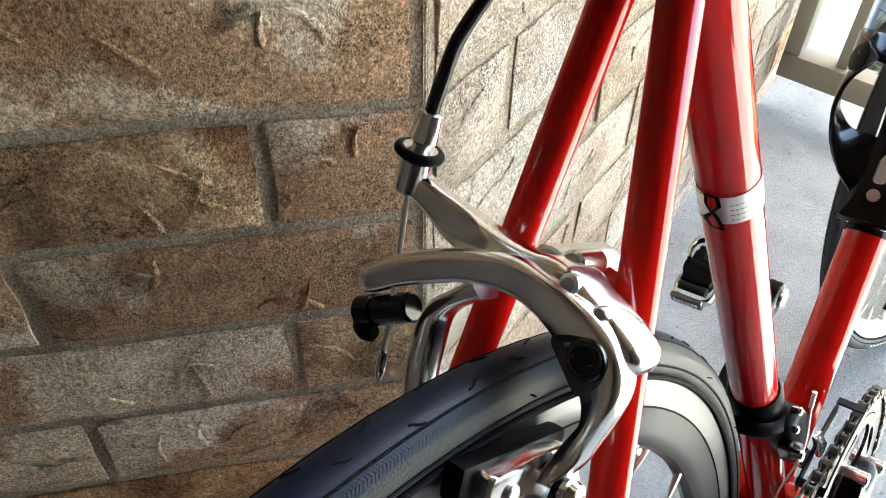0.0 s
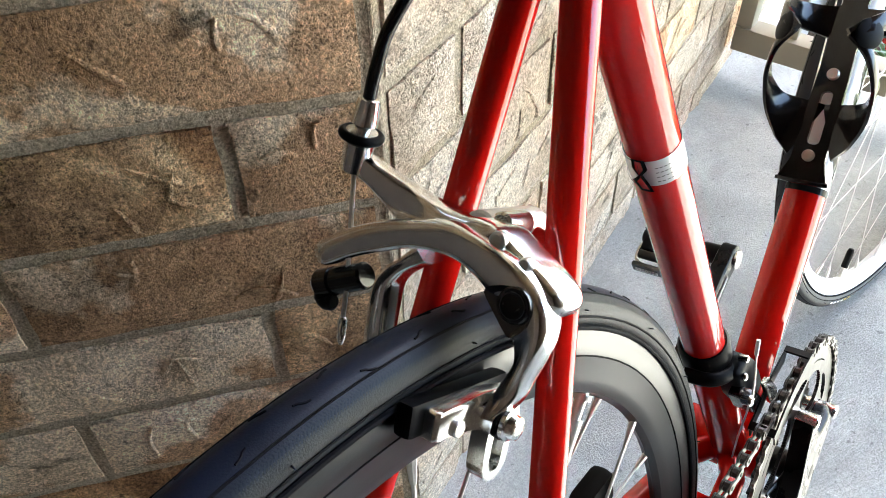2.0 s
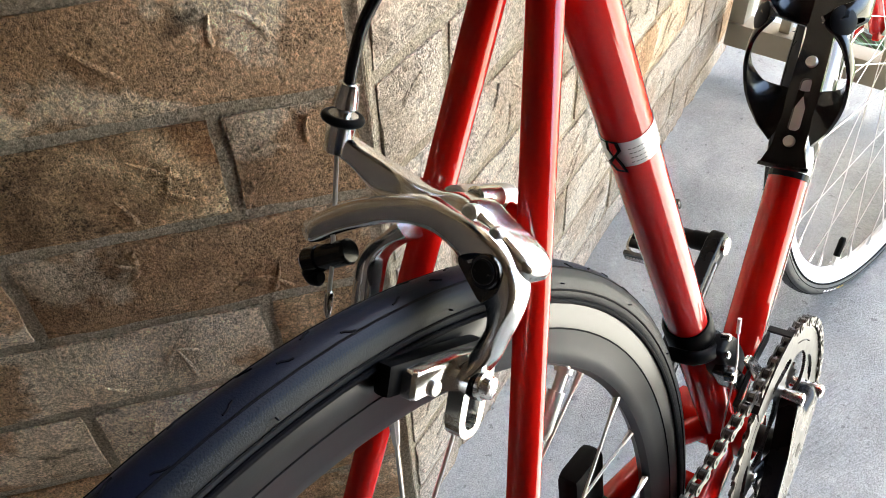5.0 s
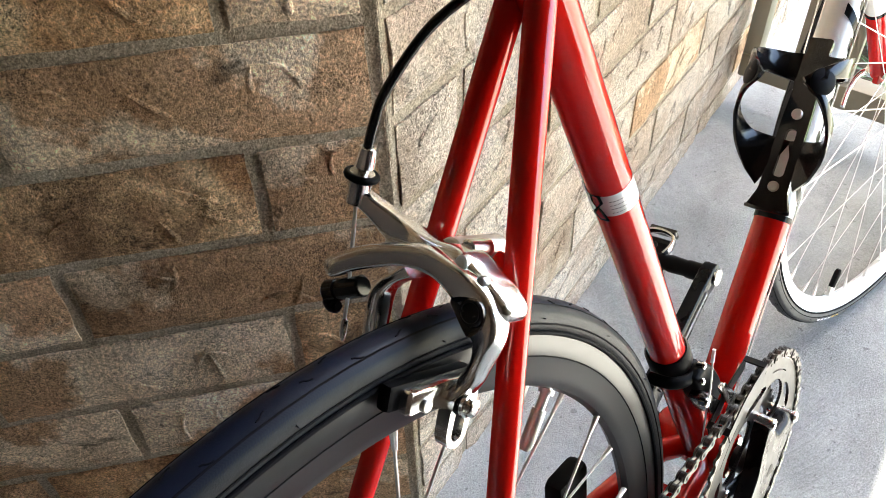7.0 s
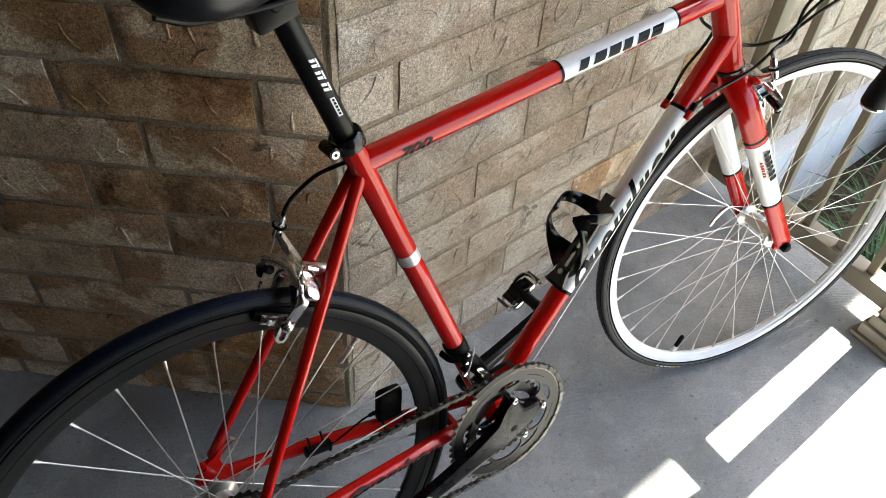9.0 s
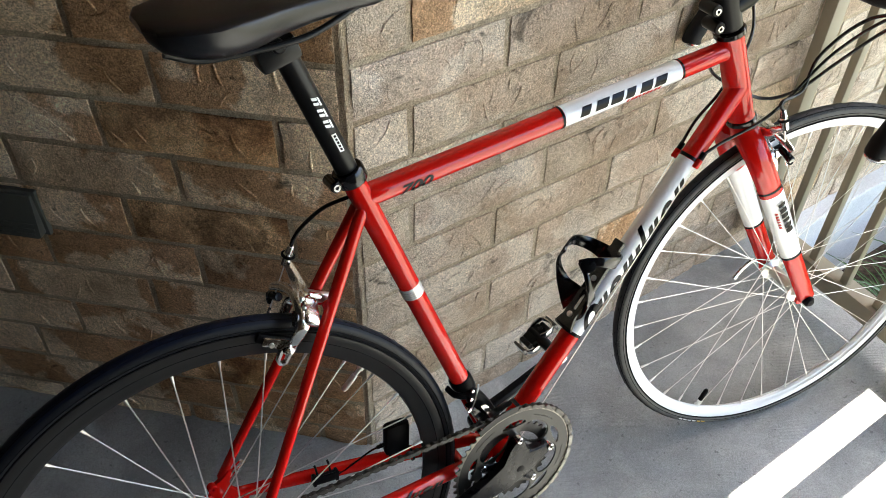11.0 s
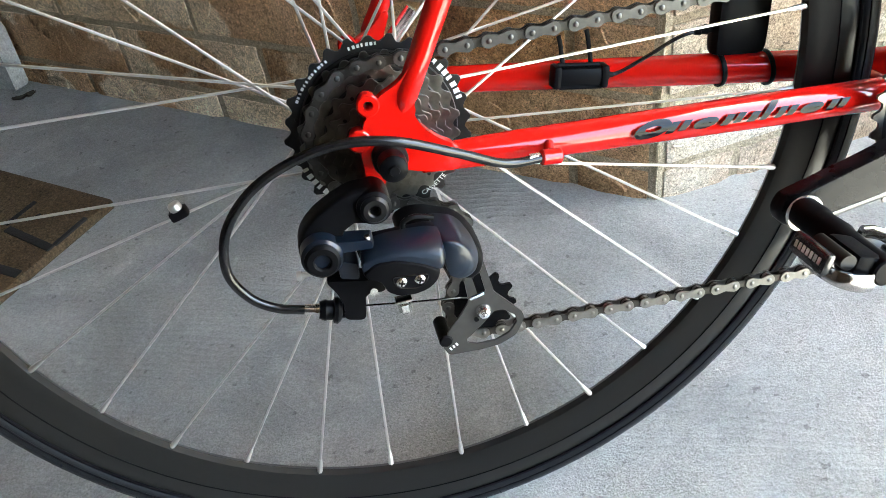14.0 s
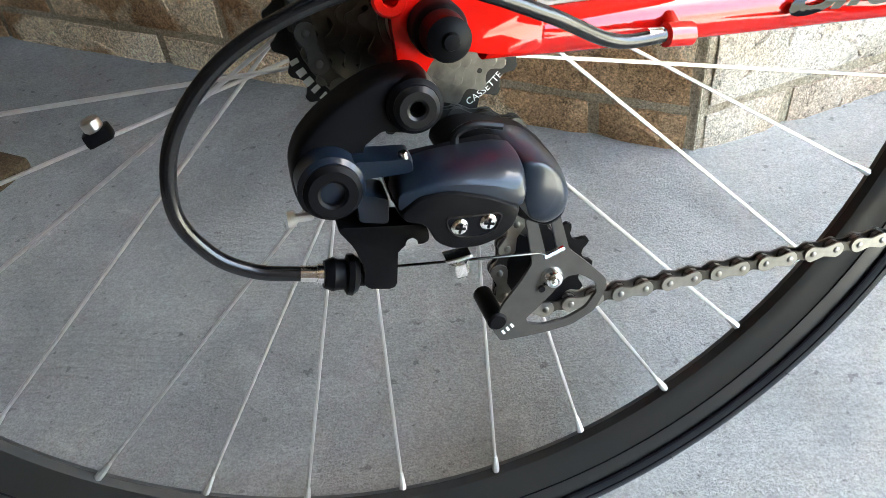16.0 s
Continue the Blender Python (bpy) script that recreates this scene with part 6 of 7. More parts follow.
def pedal(at, s, tilt):
    """A small clipless pedal: black body, two chrome clip frames, spindle."""
    bm = B()
    at = Vector(at)
    tube(bm, [at + Vector((0, s * yy, 0)) for yy in (-0.030, -0.029, -0.012, -0.010, 0.008, 0.012, 0.049, 0.050)], [0.0085, 0.0098, 0.0098, 0.0088, 0.0096, 0.0086, 0.0080, 0.0068], 24)
    ob = part("pedal_right" if s < 0 else "pedal_left", bm, BLACK_PLASTIC, bike, "black and chrome clipless pedal")
    ob.name = "pedal"
    rot = Matrix.Rotation(radians(tilt), 3, "Y")
    c = at + Vector((0, s * 0.032, 0))

    def P(x, y, z):
        return c + rot @ Vector((x, s * y, z))
    bm = B()
    box(bm, c, (0.036, 0.030, 0.014), rot=rot, bevel=0.004)
    part("pedal_body", bm, BLACK_PLASTIC, ob)
    for e in (-1, 1):
        zz = 0.0070 * e
        mid = P(e * 0.012, 0, zz)
        bm = B()
        strap(bm, [P(e * 0.003, -0.0150, zz), P(e * 0.015, -0.0185, zz), P(e * 0.027, -0.0155, zz), P(e * 0.0315, 0, zz), P(e * 0.027, 0.0155, zz), P(e * 0.015, 0.0185, zz), P(e * 0.003, 0.0150, zz)], [0.011, 0.0105, 0.0085, 0.0070, 0.0085, 0.0105, 0.011], 0.0032, lambda p, mid=mid: p - mid)
        part("clip_frame", bm, CHROME, ob, "chrome clip frame")
        bm = B()
        box(bm, P(e * 0.0350, 0.0, zz * 0.1), (0.0050, 0.031, 0.0125), rot=rot, bevel=0.0018)
        jaw = part("clip_jaw", bm, CHROME_DARK, ob, "grey steel sprung jaw with white print")
        bm = B()
        for k in range(7):
            box(bm, P(e * 0.0377, -0.0105 + 0.0035 * k, zz * 0.1), (0.0004, 0.0022, 0.0040), rot=rot)
        part("jaw_print", bm, WHITE_INK, jaw, "row of small white bars", smooth=False)
        bm = B()
        tube(bm, [P(e * 0.022, -0.0135, -zz * 0.2), P(e * 0.022, 0.0135, -zz * 0.2)], 0.0046, 14)
        part("clip_spring", bm, BLACK_ALLOY, ob)
        bm = B()
        rod(bm, P(e * 0.012, 0, zz * 0.4), P(e * 0.012, 0, zz * 1.25), 0.0042, seg=14, chamfer=0.0006)
        part("tread_boss", bm, BLACK_ALLOY, ob)
    return ob


pedal(CR_END + Vector((0, -0.108, 0)), -1, 22)
pedal(L_END + Vector((0, 0.102, 0)), 1, -20)

# ---- chain ----
P_LOW, R_LOW = Vector((0.0400, 0, 0.2058)), PITCH * 11 / (2 * math.pi)
P_UP, R_UP = Vector((0.0185, 0, 0.2620)), PITCH * 11 / (2 * math.pi)
N_ON = 21
R_COG = PITCH * N_ON / (2 * math.pi)
Y_COG, Y_PUL = COG_Y[N_ON], -0.0335


def arc(c, r, a0, a1, y, n=40):
    return [Vector((c.x + r * math.cos(a0 + (a1 - a0) * k / n), y, c.z + r * math.sin(a0 + (a1 - a0) * k / n))) for k in range(n + 1)]


def touch(c0, r0, s0, c1, r1, s1):
    """Points where a line going from circle 0 to circle 1 leaves and arrives; s = +1 keeps the circle on the right hand."""
    d = Vector((c1.x - c0.x, c1.z - c0.z))
    L, base = d.length, math.atan2(d.y, d.x)
    th = base + math.pi / 2 - math.asin(max(-1, min(1, (s0 * r0 - s1 * r1) / L)))
    n = Vector((math.cos(th), math.sin(th)))
    return math.atan2(n.y * s0, n.x * s0), math.atan2(n.y * s1, n.x * s1)


def sweep(a0, a1, cw):
    d = (a1 - a0) % (2 * math.pi)
    return (d - 2 * math.pi) if cw else d


# the way round: ring (clockwise), low pulley (clockwise), upper pulley (anticlockwise), cog (clockwise)
wheels = [(BB, R_BIG, 1, RING_Y), (P_LOW, R_LOW, 1, Y_PUL), (P_UP, R_UP, -1, Y_PUL), (REAR, R_COG, 1, Y_COG)]
leave, arrive = [], []
for k in range(4):
    (c0, r0, s0, _), (c1, r1, s1, _) = wheels[k], wheels[(k + 1) % 4]
    a, b = touch(c0, r0, s0, c1, r1, s1)
    leave.append(a)
    arrive.append(b)
way = []
for k in range(4):
    c, r, s, y = wheels[k]
    a0, a1 = arrive[k - 1], leave[k]
    way += arc(c, r, a0, a0 + sweep(a0, a1, s > 0), y, 48)
way.append(way[0])
length = [0.0]
for p, q in zip(way, way[1:]):
    length.append(length[-1] + (q - p).length)
n_links = 2 * round(length[-1] / PITCH / 2)
step = length[-1] / n_links


def on_way(s):
    s %= length[-1]
    i = int(np.searchsorted(length, s, side="right")) - 1
    i = max(0, min(i, len(way) - 2))
    f = (s - length[i]) / max(1e-9, length[i + 1] - length[i])
    return way[i].lerp(way[i + 1], f)


def link_mesh(name, ys, w, mat):
    bm = B()
    out = []
    for k in range(9):
        a = math.pi / 2 + math.pi * k / 8
        out.append((-PITCH / 2 + w * math.cos(a), w * math.sin(a)))
    out.append((0.0, -w * 0.58))
    for k in range(9):
        a = -math.pi / 2 + math.pi * k / 8
        out.append((PITCH / 2 + w * math.cos(a), w * math.sin(a)))
    out.append((0.0, w * 0.58))
    for y in ys:
        plate(bm, out, y - 0.0005, y + 0.0005)
    me = bpy.data.meshes.new(name)
    bmesh.ops.recalc_face_normals(bm, faces=bm.faces)
    bm.to_mesh(me)
    bm.free()
    me.materials.append(mat)
    return me


INNER = link_mesh("inner_link", (-0.0018, 0.0018), 0.0040, CHAIN_DARK)
OUTER = link_mesh("outer_link", (-0.0030, 0.0030), 0.0041, CHAIN_STEEL)
OUTER_UPPER = link_mesh("outer_link", (-0.0030, 0.0030), 0.0041, CHAIN_UPPER)
pins = [on_way(k * step) for k in range(n_links)]
bm = B()
for p in pins:
    tube(bm, [p + Vector((0, -0.0042, 0)), p + Vector((0, -0.0038, 0)), p + Vector((0, 0.0038, 0)), p + Vector((0, 0.0042, 0))], [0.0011, 0.0017, 0.0017, 0.0011], 8)
    tube(bm, [p + Vector((0, -0.0014, 0)), p + Vector((0, 0.0014, 0))], 0.0038, 8)
chain = part("chain", bm, CHAIN_STEEL, bike, "grey bicycle chain, darker along its upper run")
chain.data.materials.append(CHAIN_UPPER)


# darker material above a set height and round the guide wheel
def darker_run(p):
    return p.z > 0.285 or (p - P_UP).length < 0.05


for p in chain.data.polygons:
    p.material_index = 1 if darker_run(p.center) else 0
for k in range(n_links):
    p, q = pins[k], pins[(k + 1) % n_links]
    d = (q - p).normalized()
    ob = new("chain_link", INNER if k % 2 == 0 else OUTER_UPPER if darker_run(p) else OUTER)
    ob.parent = chain
    yv = (Vector((0, 1, 0)) - d * d.y).normalized()
    m = Matrix.Identity(4)
    m.col[0][:3], m.col[1][:3], m.col[2][:3], m.col[3][:3] = d, yv, d.cross(yv), (p + q) / 2
    ob.matrix_local = m

# ---- rear derailleur ----
def loft(bm, rings):
    """Joins outlines of (x, z), each at its own y, into one closed shell."""
    rows = [[bm.verts.new((x, y, z)) for x, z in ring] for y, ring in rings]
    n = len(rows[0])
    for r, q in zip(rows, rows[1:]):
        for k in range(n):
            bm.faces.new((r[k], r[(k + 1) % n], q[(k + 1) % n], q[k]))
    bm.faces.new(rows[0])
    bm.faces.new(rows[-1])
    return bm


def shrunk(outline, f):
    cx, cz = sum(p[0] for p in outline) / len(outline), sum(p[1] for p in outline) / len(outline)
    return [(cx + (x - cx) * f, cz + (z - cz) * f) for x, z in outline]


def swelling(bm, back, front, y0, y1, y2, steps=7, corner=0.004):
    """A moulded cover: straight from y0 to y1, then rounding over from the back outline to the smaller front one at y2."""
    back, front = rounded(back, corner, 4), rounded(front, corner, 4)
    rings = [(y0, back)]
    for k in range(steps + 1):
        a = k / steps * math.pi / 2
        f, y = 1 - math.cos(a), y1 + (y2 - y1) * math.sin(a)
        rings.append((y, [(p[0] + (q[0] - p[0]) * f, p[1] + (q[1] - p[1]) * f) for p, q in zip(back, front)]))
    rings.append((y2 - 0.0004, shrunk(front, 0.9)))
    return loft(bm, rings)


bm = B()
arm_line = [(-0.0060, 0.3235), (-0.0151, 0.3275), (-0.0249, 0.3282), (-0.0357, 0.3246), (-0.0472, 0.3186), (-0.0554, 0.3118), (-0.0598, 0.3040), (-0.0608, 0.2942), (-0.0590, 0.2850), (-0.0483, 0.2800), (-0.0404, 0.2860), (-0.0355, 0.2980), (-0.0345, 0.3062), (-0.0291, 0.3092), (-0.0251, 0.3112), (-0.0213, 0.3098), (-0.0126, 0.3072), (-0.0060, 0.3110)]
swelling(bm, arm_line, shrunk(arm_line, 0.90), -0.0690, -0.0790, -0.0850, 6, 0.004)
mech = part("rear_derailleur", bm, BLACK_PLASTIC, bike, "black plastic rear derailleur, partly tinted with the sky's reflection")


def knob(name, c, y0, y1, r, mat, hole=0.004):
    bm = B()
    lathe(bm, [(hole, y0 + 0.006), (hole, y0 + 0.0008), (hole + 0.0010, y0), (r - 0.0016, y0), (r, y0 + 0.0018), (r, y1), (hole, y1)], c, 40, closed=True)
    return part(name, bm, mat, mech)


knob("hanger_bolt", Vector((-0.0148, 0, 0.3172)), -0.0918, -0.066, 0.0078, BLACK_ALLOY, 0.0027)
knob("bolt_collar", Vector((-0.0148, 0, 0.3172)), -0.0893, -0.066, 0.0096, BLACK_PLASTIC, 0.0070)
knob("body_pivot", Vector((-0.0481, 0, 0.2981)), -0.0988, -0.0700, 0.0098, BLACK_PLASTIC, 0.0041)
bm = B()
tube(bm, [(-0.0481, y, 0.2985) for y in (-0.0700, -0.0720, -0.0945, -0.0962)], [0.0115, 0.0118, 0.0113, 0.0098], 40)
part("pivot_housing", bm, SKY_TINTED_BLACK, mech)
# the two ears, the inner link and the swelling outer side of the parallelogram
bm = B()
pillow(bm, rounded([(-0.0400, 0.3056), (-0.0191, 0.3015), (-0.0193, 0.2963), (-0.0400, 0.2983)], 0.0018), -0.080, -0.0930, 0.10, 3)
part("upper_ear", bm, SKY_TINTED_BLACK, mech)
bm = B()
pillow(bm, rounded([(-0.0410, 0.2948), (-0.0296, 0.2892), (-0.0314, 0.2792), (-0.0420, 0.2827)], 0.0018), -0.078, -0.0930, 0.10, 3)
part("lower_ear", bm, SKY_TINTED_BLACK, mech)
bm = B()
rod(bm, (-0.0222, -0.0905, 0.3000), (-0.0222, -0.0905, 0.3040), 0.0018, seg=12, chamfer=0.0004)
part("stop_screw", bm, ALLOY, mech)
bm = B()
plate(bm, rounded([(-0.0300, 0.2960), (0.0150, 0.2950), (0.0240, 0.2860), (0.0100, 0.2720), (-0.0280, 0.2800)], 0.004), -0.0840, -0.0720, 0.002)
part("inner_link", bm, BLACK_PLASTIC, mech)
bm = B()
swelling(bm, [(-0.0270, 0.2955), (-0.0185, 0.2972), (-0.0110, 0.2978), (0.0006, 0.2972), (0.0110, 0.2960), (0.0180, 0.2935), (0.0184, 0.2850), (0.0156, 0.2775), (0.0034, 0.2820), (-0.0097, 0.2860), (-0.0211, 0.2885), (-0.0290, 0.2880)],
         [(-0.0278, 0.2945), (-0.0205, 0.2950), (-0.0140, 0.2950), (-0.0060, 0.2935), (0.0060, 0.2895), (0.0132, 0.2860), (0.0142, 0.2830), (0.0128, 0.2800), (0.0034, 0.2840), (-0.0097, 0.2880), (-0.0211, 0.2900), (-0.0288, 0.2885)], -0.0800, -0.0855, -0.1030, 9, 0.0022)
part("outer_body", bm, SKY_TINTED_BLACK, mech, "glossy black derailleur body with sky reflection in its colour")
# lower cover with a recess and two screws
bm = B()
cover = rounded([(-0.0291, 0.2890), (-0.0216, 0.2932), (-0.0101, 0.2924), (0.0029, 0.2868), (0.0134, 0.2802), (0.0107, 0.2739), (0.0049, 0.2698), (-0.0034, 0.2684), (-0.0134, 0.2702), (-0.0188, 0.2744), (-0.0200, 0.2793), (-0.0223, 0.2830), (-0.0286, 0.2858)], 0.0025)
recess = rounded([(-0.0138, 0.2832), (0.0056, 0.2800), (0.0026, 0.2744), (-0.0034, 0.2734), (-0.0114, 0.2755), (-0.0138, 0.2795)], 0.002)
pillow(bm, cover, -0.0920, -0.1050, 0.09, 5)
part("cover_plate", bm, BLACK_PLASTIC, mech)
bm = B()
plate(bm, recess, -0.1053, -0.1040)
part("screw_recess", bm, SIPE, mech)
bm = B()
tube(bm, [(x, -0.1052, z) for x, z in recess + recess[:1]], 0.0005, 6, cap=False)
part("recess_rim", bm, BLACK_GLOSS, mech)
for sx, sz in ((-0.0098, 0.2788), (0.0002, 0.2780)):
    bm = B()
    lathe(bm, [(0.0, -0.1066), (0.0022, -0.1064), (0.0030, -0.1056), (0.0030, -0.100)], (sx, 0, sz), 20)
    s_ = part("limit_screw", bm, ALLOY, mech, "small silver cross-head screw")
    bm = B()
    for r_ in (0, 90):
        box(bm, (sx, -0.1066, sz), (0.0036, 0.0006, 0.0008), rot=Matrix.Rotation(radians(r_ + 20), 3, "Y"))
    part("screw_cross", bm, BLACK_PLASTIC, mech, smooth=False)
# cage pivot housing: a rounded cap beside the body on a black knuckle
bm = B()
swelling(bm, [(0.0140, 0.2950), (0.0280, 0.2900), (0.0360, 0.2800), (0.0385, 0.2690), (0.0350, 0.2600), (0.0270, 0.2585), (0.0190, 0.2650), (0.0140, 0.2800)],
         [(0.0178, 0.2920), (0.0246, 0.2900), (0.0282, 0.2850), (0.0288, 0.2785), (0.0262, 0.2732), (0.0210, 0.2700), (0.0170, 0.2710), (0.0160, 0.2820)], -0.0620, -0.0700, -0.0968, 9, 0.004)
part("cage_pivot", bm, SKY_TINTED_BLACK, mech)
bm = B()
knuckle = [(-0.0060, 0.2880), (-0.0040, 0.2925), (0.0028, 0.2955), (0.0127, 0.2945), (0.0301, 0.2870), (0.0370, 0.2797), (0.0418, 0.2698), (0.0427, 0.2593), (0.0395, 0.2510), (0.0323, 0.2480), (0.0200, 0.2560), (0.0050, 0.2750)]
swelling(bm, knuckle, shrunk(knuckle, 0.85), -0.0480, -0.0600, -0.0740, 5, 0.004)
part("cage_knuckle", bm, BLACK_PLASTIC, mech)
bm = B()
tube(bm, smooth_line([(-0.0020, -0.0790, 0.2950), (-0.0010, -0.0790, 0.3005), (0.0060, -0.0790, 0.3025), (0.0160, -0.0790, 0.2995)], 5), 0.0016, 8)
part("pivot_spring", bm, BLACK_ALLOY, mech)
# cage plates round the pulleys
out_cage = rounded([(0.0296, 0.2480), (0.0338, 0.2480), (0.0374, 0.2205), (0.0427, 0.2226), (0.0398, 0.2480), (0.0440, 0.2480), (0.0481, 0.2215), (0.0554, 0.2129), (0.0644, 0.2012), (0.0648, 0.1962), (0.0580, 0.1852), (0.0464, 0.1806), (0.0324, 0.1803), (0.0160, 0.1817), (0.0117, 0.1823), (0.0085, 0.1900), (0.0150, 0.2015), (0.0240, 0.2105), (0.0308, 0.2190)], 0.0022, 4)
opening = rounded([(0.0266, 0.1915), (0.0309, 0.1941), (0.0382, 0.1997), (0.0455, 0.2062), (0.0509, 0.2058), (0.0574, 0.2000), (0.0580, 0.1951), (0.0526, 0.1888), (0.0440, 0.1858), (0.0329, 0.1860), (0.0271, 0.1888)], 0.0015, 3)
bm = B()
holed(bm, out_cage, [shrunk(opening, 1.12)], -0.0470, -0.0488)
part("outer_cage", bm, CAGE_GREY, mech, "grey pressed cage plate", smooth=False)
bm = B()
plate(bm, rounded([(0.0200, 0.2680), (0.0350, 0.2640), (0.0420, 0.2450), (0.0480, 0.2200), (0.0560, 0.2060), (0.0540, 0.1900), (0.0380, 0.1850), (0.0240, 0.1920), (0.0260, 0.2150), (0.0180, 0.2450)], 0.005), -0.0245, -0.0230)
part("inner_cage", bm, CAGE_GREY, mech, smooth=False)
for nm, c in (("jockey_wheel", P_LOW), ("guide_wheel", P_UP)):
    bm = B()
    plate(bm, gear_outline(11, R_LOW, c.x, c.z), Y_PUL - 0.0011, Y_PUL + 0.0011)
    lathe(bm, [(0.0, Y_PUL - 0.005), (0.006, Y_PUL - 0.005), (0.0085, Y_PUL - 0.002), (0.0085, Y_PUL + 0.002), (0.006, Y_PUL + 0.005), (0.0, Y_PUL + 0.005)], c, 24)
    part(nm, bm, BLACK_PLASTIC, mech, smooth=False)
bm = B()
lathe(bm, [(0.0014, -0.0505), (0.0020, -0.0530), (0.0036, -0.0525), (0.0046, -0.0505), (0.0052, -0.0488)], (0.0390, 0, 0.2095), 20)
part("pulley_bolt", bm, ALLOY, mech)
bm = B()
lathe(bm, [(0.0, -0.0500), (0.0016, -0.0500), (0.0016, -0.0488)], (0.0335, 0, 0.2050), 12)
part("cage_rivet", bm, BLACK_PLASTIC, mech)
bm = B()
rod(bm, (0.0115, -0.050, 0.1935), (0.0115, -0.024, 0.1935), 0.0046, seg=16, chamfer=0.001)
part("cage_stop", bm, BLACK_PLASTIC, mech)
bm = B()
for k in range(3):
    box(bm, (0.0135 + 0.0022 * k, -0.0491, 0.1870 + 0.0012 * k), (0.0012, 0.0004, 0.0022), rot=Matrix.Rotation(radians(-25), 3, "Y"))
part("cage_print", bm, WHITE_INK, mech, smooth=False)
# clamp bolt, bare cable, barrel and the cable loop
bm = B()
rod(bm, (-0.0108, -0.0980, 0.2620), (-0.0108, -0.0980, 0.2555), 0.0038, seg=6, chamfer=0.0008)
box(bm, (-0.0108, -0.0970, 0.2632), (0.0095, 0.007, 0.0018), bevel=0.0006)
part("cable_clamp_bolt", bm, ALLOY, mech)
bm = B()
tube(bm, [(-0.0340, -0.0890, 0.2605), (-0.0108, -0.0965, 0.2605), (0.0216, -0.0900, 0.2505), (0.0300, -0.0720, 0.2365)], 0.0005, 8)
part("inner_cable", bm, CHROME_DARK, mech)
bm = B()
rod(bm, (0.0290, -0.0720, 0.2360), (0.0380, -0.0700, 0.2368), 0.0013, seg=8)
part("cable_crimp", bm, CHROME, mech)
bm = B()
plate(bm, rounded([(-0.0500, 0.2830), (-0.0187, 0.2760), (-0.0188, 0.2684), (-0.0302, 0.2702), (-0.0337, 0.2532), (-0.0450, 0.2566), (-0.0433, 0.2657), (-0.0455, 0.2745)], 0.0025), -0.0930, -0.0780, 0.0014)
part("cable_bracket", bm, BLACK_PLASTIC, mech)
bm = B()
rod(bm, (-0.0255, -0.0945, 0.2708), (-0.0255, -0.0925, 0.2708), 0.0022, seg=12)
part("bracket_screw", bm, ALLOY, mech)
bm = B()
bx, bv = Vector((-0.0442, -0.0880, 0.2598)), Vector((-0.958, 0, 0.287))
tube(bm, [bx - bv * 0.004, bx + bv * 0.0015, bx + bv * 0.0020, bx + bv * 0.0040, bx + bv * 0.0060, bx + bv * 0.0066, bx + bv * 0.0092, bx + bv * 0.0108, bx + bv * 0.0142], [0.0040, 0.0044, 0.0062, 0.0078, 0.0074, 0.0056, 0.0056, 0.0062, 0.0050], 10)
part("barrel_adjuster", bm, BLACK_PLASTIC, mech)
bm = B()
tube(bm, [bx + bv * 0.0138, bx + bv * 0.0165, bx + bv * 0.0168, bx + bv * 0.0225], [0.0036, 0.0036, 0.0031, 0.0031], 16)
part("ferrule", bm, ALLOY, mech)
bm = B()
rod(bm, (-0.0560, -0.0850, 0.2858), (-0.0640, -0.0850, 0.2866), 0.0016, seg=8)
rod(bm, (-0.0622, -0.0850, 0.2864), (-0.0650, -0.0850, 0.2867), 0.0028, seg=10)
part("tension_screw", bm, STEEL, mech)
bm = B()
tube(bm, smooth_line([(0.0860, -0.0690, 0.3150), (0.0620, -0.0740, 0.3190), (0.0340, -0.0860, 0.3370), (0.0000, -0.0940, 0.3550), (-0.0330, -0.0940, 0.3590), (-0.0680, -0.0920, 0.3480), (-0.0910, -0.0900, 0.3270), (-0.0990, -0.0890, 0.3020), (-0.0925, -0.0885, 0.2830), (-0.0803, -0.0880, 0.2718), (-0.0650, -0.0880, 0.2661)], 8), 0.0027, 14)
part("gear_cable", bm, CABLE, bike, "black gear cable housing in a loop")
bm = B()
rod(bm, (0.0830, -0.0690, 0.3153), (0.0960, -0.0670, 0.3128), 0.0046, seg=18, chamfer=0.0012)
rod(bm, (0.0900, -0.066, 0.3140), (0.0920, -0.056, 0.3170), 0.003)
part("cable_stop", bm, RED, bike, "red cable stop on the chain stay")
bm = B()
rod(bm, (0.0760, -0.0700, 0.3166), (0.0825, -0.0690, 0.3154), 0.0031, seg=14)
part("cable_ferrule", bm, ALLOY, bike)

# ---- front derailleur ----
fa, fb = seat_line(0.409), seat_line(0.436)
bm = B()
tube(bm, [fa, fa.lerp(fb, 0.1), fa.lerp(fb, 0.9), fb], [0.0152, 0.0168, 0.0168, 0.0152], 28)
tube(bm, smooth_line([(0.366, -0.018, 0.416), (0.352, -0.022, 0.414), (0.338, -0.014, 0.417), (0.334, 0.002, 0.419)], 4), [0.0044] * 13, 12, squash=(1.2, 0.8))
fd = part("front_derailleur", bm, BLACK_PLASTIC, bike, "black front derailleur with a clamp round the seat tube")
bm = B()
pillow(bm, rounded([(0.3480, 0.4180), (0.3640, 0.4210), (0.3780, 0.4080), (0.3900, 0.3850), (0.3980, 0.3640), (0.3860, 0.3560), (0.3700, 0.3660), (0.3560, 0.3900)], 0.004), -0.0150, -0.0290, 0.18, 3)
part("linkage", bm, BLACK_PLASTIC, fd)
bm = B()
